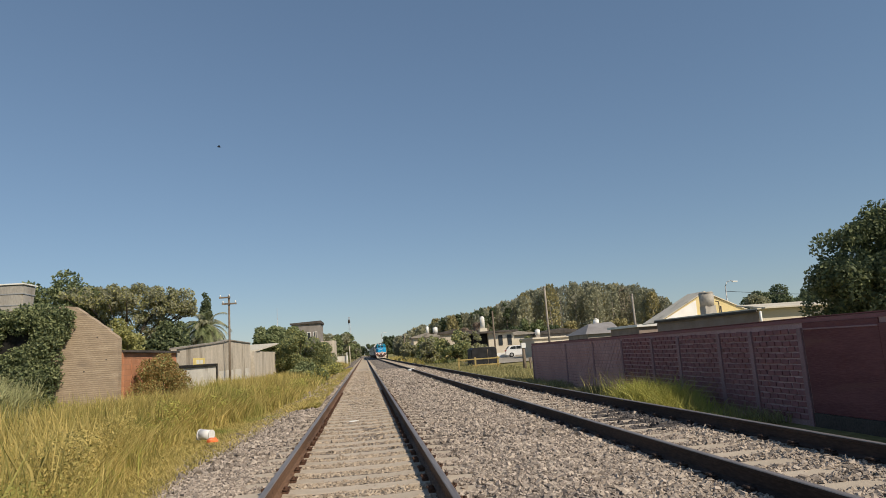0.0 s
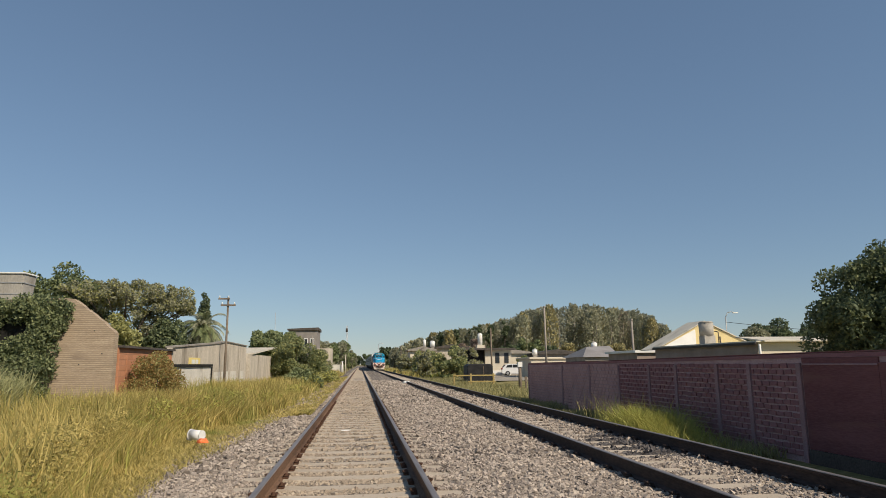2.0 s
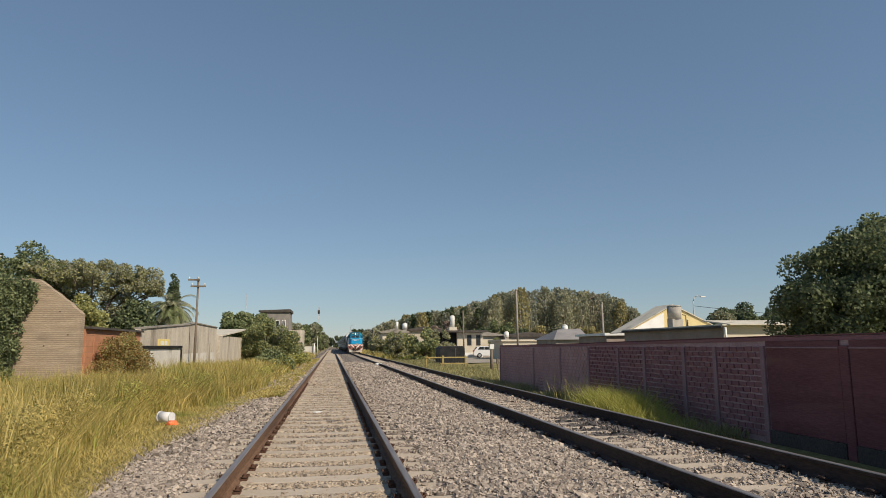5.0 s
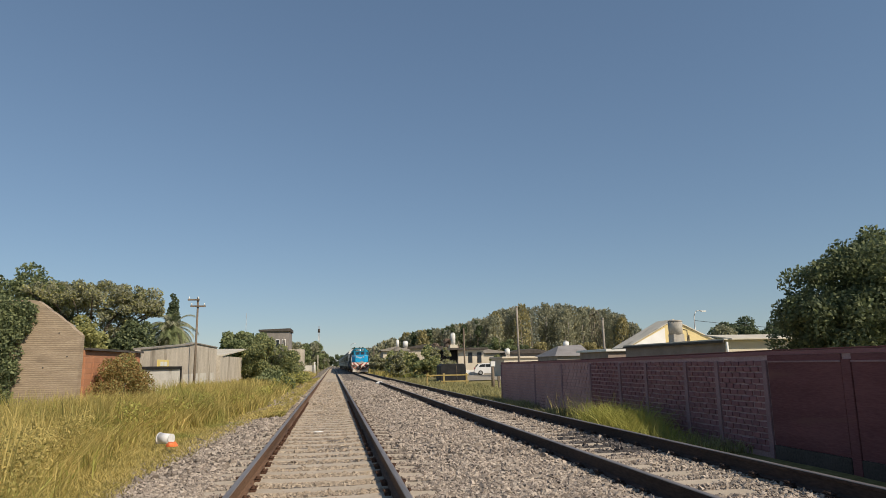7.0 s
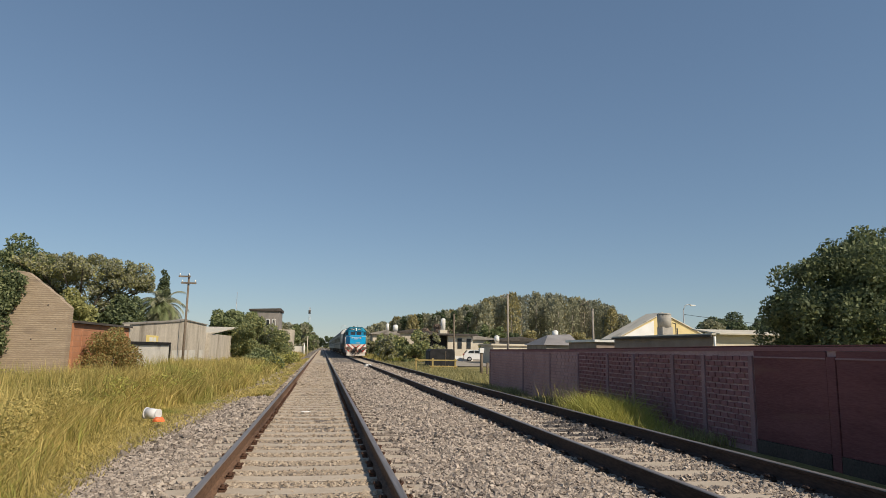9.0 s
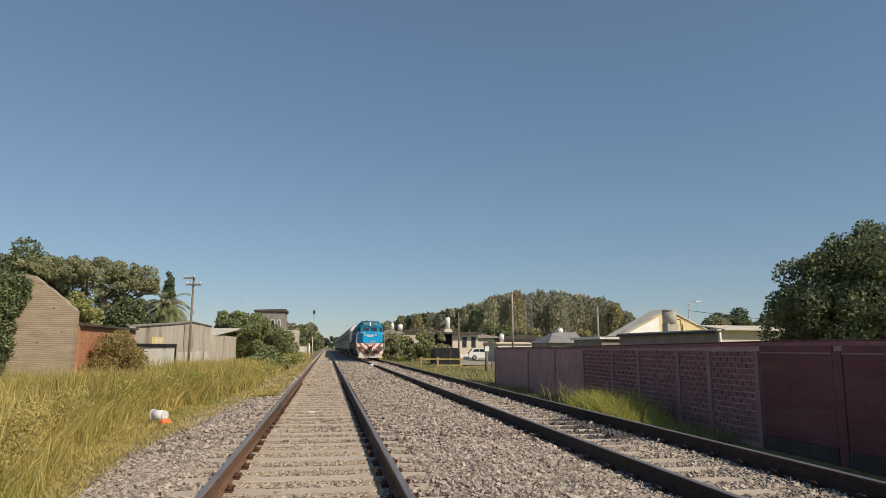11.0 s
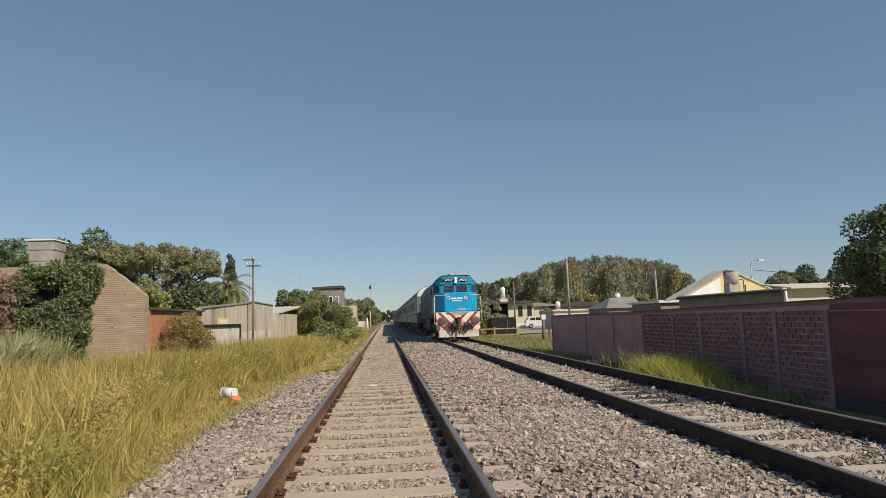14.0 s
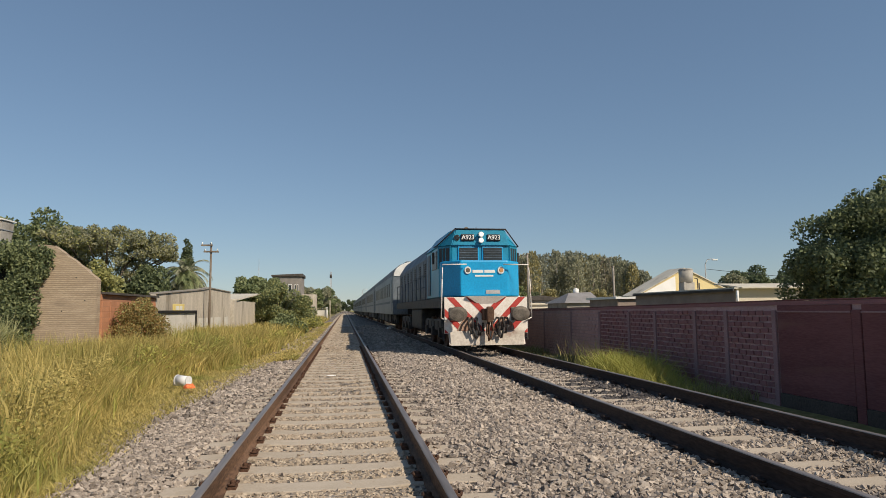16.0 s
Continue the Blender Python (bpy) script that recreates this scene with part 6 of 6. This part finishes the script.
def crossing_side():
    rd = thing("dirt_road", "pale dirt road beyond the red wall", "road", (0, 0, 0), kind="structure")
    bm = bmesh.new()
    vs = [bm.verts.new(p) for p in ((9.2, 60, LOW + 0.10), (40, 66, LOW + 0.10), (40, 99, LOW + 0.10), (12, 99, LOW + 0.10))]
    bm.faces.new(vs)
    part("surface", bm, M_EARTHROAD, rd)
    h = thing("cream_house", "small cream house with dark flat roof and porch", "house", (16.7, 88, LOW))
    bm = bmesh.new()
    box(bm, 0, 3.5, 0, 7, 0, 3.45)
    wl = part("wall", bm, M_CREAM, h, "cream painted wall")
    for x in (1.35, 2.6):
        bm = bmesh.new()
        box(bm, x, x + 0.6, -0.04, 0.02, 1.7, 3.1, 0.02)
        wf = part("window", bm, M_DARKROOF, wl, "tall shuttered window")
        bm = bmesh.new()
        box(bm, x + 0.08, x + 0.52, -0.055, -0.038, 1.8, 3.0)
        part("pane", bm, M_GLASS, wf)
    bm = bmesh.new()
    box(bm, -3.4, 4.0, -0.8, 7.2, 3.46, 3.72, 0.02)
    part("roof", bm, M_DARKROOF, h, "dark overhanging roof slab")
    # the open porch's shade, painted as a solid dark block
    bm = bmesh.new()
    box(bm, -3.3, -0.004, 0.6, 7, 0, 3.45)
    part("porch_wall", bm, M_DARK, h, "porch block coloured dark for its shade")
    bm = bmesh.new()
    rod(bm, (-3.2, -0.6, 0), (-3.2, -0.6, 3.46), 0.08)
    part("porch_post", bm, M_WOOD, h)
    bm = bmesh.new()
    box(bm, -0.2, 3.5, -0.05, -0.004, 0, 0.75, 0.01)
    part("dado", bm, M_WHITE, h, "white painted base")
    t = thing("white_tank_tower", "tall white water tank on a roof stand", "water tank", (18.4, 101, LOW))
    bm = bmesh.new()
    rod(bm, (0, 0, 4.5), (0, 0, 6.2), 0.36, 0.36, 22)
    rod(bm, (0, 0, 6.2), (0, 0, 6.35), 0.3, 0.2, 22)
    part("body", bm, M_WHITE, t)
    bm = bmesh.new()
    box(bm, -0.6, 0.6, -0.6, 0.6, 0, 4.5, 0.03)
    part("stand", bm, M_CREAM, t)
    # row of low houses among the shrubs
    for x0, x1, y, z, mt in ((8.4, 12.5, 112, 3.9, M_CREAM), (12.8, 18.5, 114, 4.3, M_RENDER), (20.4, 27, 104, 3.2, M_CREAM), (27, 34, 100, 3.0, M_GREYBLOCK)):
        n = thing("roadside_house", "low pale house with a dark roof among shrubs", "house", (0, y, LOW), group="houses by the road")
        bm = bmesh.new()
        box(bm, x0, x1, 0, 6, 0, z)
        part("wall", bm, mt, n)
        bm = bmesh.new()
        prism(bm, [(x0 - 0.4, z + 0.002), (x1 + 0.4, z + 0.002), (x1 + 0.4, z + 0.2), (x0 + (x1 - x0) * 0.5, z + 0.75), (x0 - 0.4, z + 0.2)], "y", -0.5, 6.4)
        part("roof", bm, M_CONCRETE if mt is M_CREAM else M_DARKROOF, n)
        bm = bmesh.new()
        box(bm, x0 + 0.7, x0 + 1.7, -0.03, 0.02, 1.0, 2.3, 0.02)
        part("window", bm, M_DARKROOF, n)
    for x, y, s, z0, zt in ((12.3, 113, 0.42, 3.9, 1.4), (10.9, 112.6, 0.24, 3.9, 1.6)):
        t = thing("roof_tank", "pale water tank above the low houses", "water tank", (x, y, LOW + z0 + 0.2), group="tanks above the houses")
        bm = bmesh.new()
        rod(bm, (0, 0, 0.5), (0, 0, zt), s, s, 16)
        rod(bm, (0, 0, zt), (0, 0, zt + 0.12), s * 0.8, s * 0.4, 16)
        part("body", bm, M_WHITE, t)
        bm = bmesh.new()
        box(bm, -s * 0.7, s * 0.7, -s * 0.7, s * 0.7, 0, 0.5)
        part("stand", bm, M_CONCRETE, t)
    # black covered stack by the fence
    b = thing("covered_stack", "bulky stack under black plastic sheeting", "tarpaulin", (10.1, 56.2, LOW))
    bm = bmesh.new()
    prism(bm, [(-1.12, 0), (1.12, 0), (1.10, 1.5), (0.9, 1.66), (-0.85, 1.66), (-1.08, 1.5)], "y", -0.6, 1.6, 0.06)
    part("sheeting", bm, M_TARP, b)
    bm = bmesh.new()
    for x in (0.3,):
        tube(bm, [(x, -0.63, 0.1), (x, -0.64, 1.4), (x, -0.4, 1.70)], 0.02, 5)
    part("cord", bm, M_WOOD, b)
    # wooden rail fence
    fz = thing("rail_fence", "low ochre wooden rail fence beside the stack", "fence", (0, 48, LOW))
    for x in (6.8, 8.02, 9.7):
        bm = bmesh.new()
        box(bm, x - 0.06, x + 0.06, -0.06, 0.06, -0.1, 0.98, 0.012)
        part("post", bm, M_OCHRE_WOOD, fz)
    for x0, x1, z in ((6.7, 9.85, 0.80), (7.8, 9.85, 0.36)):
        bm = bmesh.new()
        box(bm, x0, x1, -0.10, -0.062, z, z + 0.09, 0.01)
        part("rail", bm, M_OCHRE_WOOD, fz)
    # posts and poles
    for nm, lb, x, y, hh, r0, mt in (
            ("wooden_post", "stout dark wooden post by the wall's end", 10.1, 41.5, 1.75, 0.12, M_WOOD),
            ("wooden_post", "thin grey wooden post by the wall's end", 9.6, 38.0, 0.9, 0.06, M_WOOD),
            ("utility_pole", "leaning thin wooden pole beside the stack", 12.0, 60, 4.9, 0.09, M_WOOD),
            ("utility_pole", "tall pale wooden utility pole behind the wall", 20.0, 70, 7.6, 0.13, M_PALEBARK),
            ("utility_pole", "pale concrete utility pole behind the wall", 29.9, 70, 6.2, 0.14, M_CONCRETE),
            ("utility_pole", "thin pole far along the second track", 6.9, 112, 4.8, 0.09, M_WOOD)):
        p = thing(nm, lb, "pole" if hh > 2 else "post", (x, y, LOW))
        bm = bmesh.new()
        rod(bm, (0, 0, -0.1), (-0.05 if hh > 4 else 0, 0, hh), r0, r0 * 0.75, 10)
        part("shaft", bm, mt, p)
        if hh > 5.5 or nm == "wooden_post":
            bm = bmesh.new()
            if nm == "wooden_post":
                box(bm, -r0 * 1.15, r0 * 1.15, -r0 * 1.15, r0 * 1.15, hh - 0.3, hh + 0.02, 0.01)
                part("cap", bm, M_WHITE if hh > 1 else M_WOOD, p, "white painted top" if hh > 1 else "")
            else:
                rod(bm, (-0.05, 0, hh - 0.1), (-0.05, 0, hh + 0.18), 0.05, 0.16, 8)
                part("cap", bm, M_CONCRETE, p)
    # street lamps
    for x, y, hh, s in ((41.0, 70, 6.6, -1), (5.6, 205, 7.6, -1)):
        p = thing("street_lamp", "thin street lamp with a curved arm", "street lamp", (x, y, LOW))
        bm = bmesh.new()
        rod(bm, (0, 0, -0.1), (0, 0, hh), 0.08, 0.06, 8)
        part("shaft", bm, M_TIN, p)
        bm = bmesh.new()
        tube(bm, [(0, 0, hh), (0.25, 0, hh + 0.5), (0.7, 0, hh + 0.62), (1.1, 0, hh + 0.55)], 0.045)
        part("arm", bm, M_TIN, p)
        bm = bmesh.new()
        box(bm, 0.9, 1.5, -0.13, 0.13, hh + 0.44, hh + 0.58, 0.03)
        part("lamp_head", bm, M_WHITE, p)
    bm = bmesh.new()
    pts = [(41.0 + 20 * q, 70 - 22 * q, 5.6 - 1.6 * q - 1.0 * math.sin(math.pi * q)) for q in [k / 10 for k in range(11)]]
    tube(bm, pts, 0.025, 5)
    cb = thing("overhead_cable", "black overhead cable running from the street lamp", "cable")
    part("wire", bm, M_BLACKIRON, cb)


crossing_side()


def white_car():
    c = thing("parked_car", "small white hatchback parked on the dirt road", "car", (20.45, 86.0, LOW + 0.10), turn=-8)
    prof = [(-1.95, 0.32), (-1.95, 0.75), (-1.80, 1.02), (-1.45, 1.42), (-0.9, 1.52), (0.1, 1.50), (0.75, 1.06), (1.55, 0.92), (1.9, 0.78), (1.95, 0.35), (1.6, 0.24), (-1.6, 0.24)]
    bm = bmesh.new()
    prism(bm, prof, "y", -0.82, 0.82, 0.06)
    body = part("body", bm, M_CARWHITE, c)
    for s in (-1, 1):
        for pts in ([(-1.42, 1.06), (-1.2, 1.36), (-0.62, 1.42), (-0.62, 1.05)], [(-0.54, 1.05), (-0.54, 1.42), (0.05, 1.40), (0.50, 1.05)]):
            bm = bmesh.new()
            prism(bm, pts, "y", s * 0.825 - 0.01, s * 0.825 + 0.012)
            part("side_window", bm, M_GLASS, body)
        for x in (-1.2, 1.22):
            bm = bmesh.new()
            rod(bm, (x, s * 0.66, 0.31), (x, s * 0.85, 0.31), 0.31, 0.30, 22)
            w = part("tyre", bm, M_RUBBER, c)
            bm = bmesh.new()
            rod(bm, (x, s * 0.84, 0.31), (x, s * 0.86, 0.31), 0.19, 0.17, 16)
            part("rim", bm, M_TIN, w)
        bm = bmesh.new()
        box(bm, -1.98, -1.86, s * 0.62 - 0.13, s * 0.62 + 0.13, 0.78, 1.0, 0.02)
        part("tail_light", bm, M_REDLAMP, body)
        bm = bmesh.new()
        box(bm, 1.82, 1.955, s * 0.6 - 0.16, s * 0.6 + 0.16, 0.62, 0.78, 0.03)
        part("headlight", bm, M_TIN, body)
        bm = bmesh.new()
        box(bm, 0.35, 0.5, s * 0.92 - 0.08, s * 0.92 + 0.08, 1.02, 1.14, 0.03)
        part("mirror", bm, M_CARWHITE, body)
    bm = bmesh.new()
    prism(bm, [(0.14, 1.46), (0.72, 1.09), (0.74, 1.10), (0.17, 1.49)], "y", -0.7, 0.7)
    part("windscreen", bm, M_GLASS, body)
    bm = bmesh.new()
    prism(bm, [(-1.80, 1.08), (-1.50, 1.40), (-1.53, 1.43), (-1.84, 1.09)], "y", -0.66, 0.66)
    part("rear_window", bm, M_GLASS, body)


white_car()


# ---- small things ----
def litter():
    b = thing("plastic_bucket", "white plastic bucket lying on its side in the grass", "bucket", (-3.36, 14.75, -0.30), turn=-24)
    bm = bmesh.new()
    rod(bm, (-0.145, 0, 0.12), (0.135, 0, 0.11), 0.112, 0.10, 24)
    rod(bm, (-0.155, 0, 0.12), (-0.135, 0, 0.12), 0.121, 0.121, 24)
    rod(bm, (0.12, 0, 0.11), (0.14, 0, 0.11), 0.104, 0.104, 24)
    part("body", bm, M_BUCKET, b)
    bm = bmesh.new()
    tube(bm, [(-0.145, 0.12, 0.12), (-0.18, 0.09, 0.04), (-0.20, 0, 0.01), (-0.18, -0.09, 0.04), (-0.145, -0.12, 0.12)], 0.008, 5)
    part("handle", bm, M_TIN, b)
    o = thing("orange_scrap", "crumpled orange-red plastic scrap beside the bucket", "litter", (-3.12, 14.2, -0.28))
    r = np.random.default_rng(2)
    bm = bmesh.new()
    bmesh.ops.create_icosphere(bm, subdivisions=2, radius=0.11)
    for v in bm.verts:
        v.co *= 0.75 + 0.5 * float(r.uniform())
        v.co.z = abs(v.co.z) * 0.75
    part("scrap", bm, M_ORANGERED, o)
    for x, y, z, sx, sy, sz, m, nm, lb in ((-0.27, 14.8, -0.158, 0.11, 0.05, 0.015, M_WHITE, "paper_scrap", "flat white scrap lying between the rails"),
                                        (3.45, 49.5, -0.13, 0.30, 0.20, 0.16, M_WHITE, "white_stone", "whitewashed stone beside the second track"),
                                        (-0.62, 5.05, -0.158, 0.06, 0.05, 0.05, M_WHITE, "pale_stone", "pale rounded stone between the rails")):
        q = thing(nm, lb, "litter" if "paper" in nm else "stone", (x, y, z), turn=17)
        bm = bmesh.new()
        bmesh.ops.create_icosphere(bm, subdivisions=2, radius=1.0)
        for v in bm.verts:
            v.co *= 0.85 + 0.3 * float(r.uniform())
            v.co = Vector((v.co.x * sx, v.co.y * sy, max(-0.2, v.co.z) * sz))
        part("piece", bm, m, q)


litter()


# ---- birds ----
def small_bird(span, group):
    b = thing("bird", "small dark bird in flight, wings spread", "bird", group=group)
    bm = bmesh.new()
    s = span
    rod(bm, (0, -0.30 * s, 0), (0, 0.05 * s, 0.01 * s), 0.03 * s, 0.085 * s, 8)
    rod(bm, (0, 0.05 * s, 0.01 * s), (0, 0.24 * s, 0.03 * s), 0.085 * s, 0.05 * s, 8)
    rod(bm, (0, 0.24 * s, 0.03 * s), (0, 0.32 * s, 0.03 * s), 0.05 * s, 0.008 * s, 8)
    part("body", bm, M_BIRD, b)
    for side in (-1, 1):
        bm = bmesh.new()
        lo_ = [(0.04, -0.10, 0.02), (0.04, 0.12, 0.03), (0.28, 0.14, 0.12), (0.52, -0.06, 0.05), (0.26, -0.10, 0.11)]
        up = [bm.verts.new((side * x * s, y * s, z * s + 0.012 * s)) for x, y, z in lo_]
        dn = [bm.verts.new((side * x * s, y * s, z * s)) for x, y, z in lo_]
        bm.faces.new(up)
        bm.faces.new(dn[::-1])
        for i in range(5):
            bm.faces.new((dn[i], dn[(i + 1) % 5], up[(i + 1) % 5], up[i]))
        part("wing", bm, M_BIRD, b)
    return b


birds = [small_bird(0.40, "birds"), small_bird(0.26, "birds"), small_bird(0.22, "birds"), small_bird(0.24, "birds")]

# ---- the wall's blocks, one by one ----
def wall_blocks():
    def one(dy, dz):
        bm = bmesh.new()
        box(bm, -0.012, 0.011, -dy / 2, dy / 2, -dz / 2, dz / 2)
        bmesh.ops.bevel(bm, geom=[e for e in bm.edges if all(v.co.x < 0 for v in e.verts)], offset=0.006, segments=1, affect="EDGES")
        return mesh_of("brick", bm, M_BRICK)
    shapes = [one(0.188, 0.076), one(0.178, 0.080), one(0.193, 0.072)]
    # bricks beyond 18.3 m are paler and browner
    rest, far_pale = bmesh.new(), bmesh.new()
    cols = sorted(wall_cols)
    made = 0
    for a, b in zip(cols, cols[1:]):
        if a < 10:
            continue
        y0, y1 = a + 0.065, b - 0.065
        rows = 17
        for k in range(rows):
            z = -0.28 + k * 0.102
            n = max(1, round((y1 - y0) / 0.222))
            st = (y1 - y0) / n
            off = 0.5 * (k % 2)
            if k % 2 and z < 1.245 - (y1 - 10.2) * 0.0085:
                for y in (y0 + 0.045, y1 - 0.045):
                    box(far_pale if y > 18.3 else rest, -0.010, 0.011, y - 0.042, y + 0.042, z - 0.037, z + 0.037)
            for j in range(n - k % 2):
                y = y0 + (j + 0.5 + off) * st
                if y > y1 - 0.04 or random.random() < 0.01 or z > 1.245 - (y - 10.2) * 0.0085:
                    continue
                jx, jz = random.uniform(-0.004, 0.005), random.uniform(-0.006, 0.006)
                if made < 300:
                    o = new("brick", shapes[(j * 7 + k * 3) % 3])
                    o.parent = wall_east
                    o.matrix_basis = pose(jx, y, z + jz, random.uniform(-1.5, 1.5), 0, 0)
                    made += 1
                else:
                    w, d = 0.094, 0.038
                    box(far_pale if y > 18.3 else rest, -0.011 + jx, 0.011, y - w, y + w, z + jz - d, z + jz + d)
    tagged(part("far_bricks", rest, M_BRICK, wall_east), kind="stuff")
    tagged(part("far_bricks", far_pale, M_BRICK_PALE, wall_east, "paler brownish bricks"), kind="stuff")


wall_blocks()


# ---- what moves ----
# seconds and metres from the camera to the front of the locomotive
RUN = [(0, 172.0), (2, 153.2), (4, 134.3), (6.5, 110.6), (9, 86.7), (11.5, 62.9), (12.5, 53.3), (13.5, 43.8), (14.5, 34.2), (15.5, 24.7), (16, 20.0)]


BIRD_ROWS = [
    [(0, -7.61, 37.3, 13.5, 102), (0.3, -10.57, 36.8, 12.87, 102), (0.6, -13.43, 36.06, 12.2, 102), (3, -36, 31, 8, 100), (16, -160, 5, 9, 100)],
    [(0, 14.9, 15.4, 3.2, -60), (12.6, 14.9, 15.4, 3.2, -60), (13.4, 14.78, 18.02, 6.96, -30), (13.8, 14.85, 17.58, 8.06, -30), (14.4, 16.2, 16.9, 9.8, -80), (16, 26, 14, 15, -100)],
    [(0, 15.2, 15.0, 3.0, -60), (12.6, 15.2, 15.0, 3.0, -60), (13.4, 14.86, 18.0, 6.83, -60), (13.8, 15.05, 17.56, 7.66, -60), (14.4, 16.6, 16.9, 9.2, -80), (16, 27, 13, 14, -100)],
    [(0, 14.5, 15.6, 3.1, -60), (12.6, 14.5, 15.6, 3.1, -60), (13.4, 14.37, 18.38, 6.88, -50), (13.8, 14.88, 17.73, 7.59, -50), (14.4, 16.3, 17.0, 9.0, -80), (16, 26, 14, 13, -100)],
]


def run_at(t):
    for (a, p), (b, q) in zip(RUN, RUN[1:]):
        if t <= b:
            return p + (q - p) * (t - a) / (b - a)
    return RUN[-1][1]


def motions():
    walk(loco, [(t, pose(TRACKS[1], y, 0)) for t, y in RUN])
    for k, c in enumerate(coaches):
        walk(c, [(t, pose(TRACKS[1], y + LOCO_LENGTH + 0.4 + k * (COACH_LENGTH + 0.3), 0)) for t, y in RUN])
    # small birds: one crosses at the start, a few leave the tree late on
    for b, rows in zip(birds, BIRD_ROWS):
        walk(b, [(t, pose(x, y, z, 0, 0, turn)) for t, x, y, z, turn in rows])
    # the wheels roll towards the camera
    steps = [16.0 * k / 240 for k in range(241)]
    for w in loco_wheels:
        x, y, z = w.location
        walk(w, [(t, pose(x, y, z, math.degrees((run_at(0) - run_at(t)) / 0.5))) for t in steps])


motions()
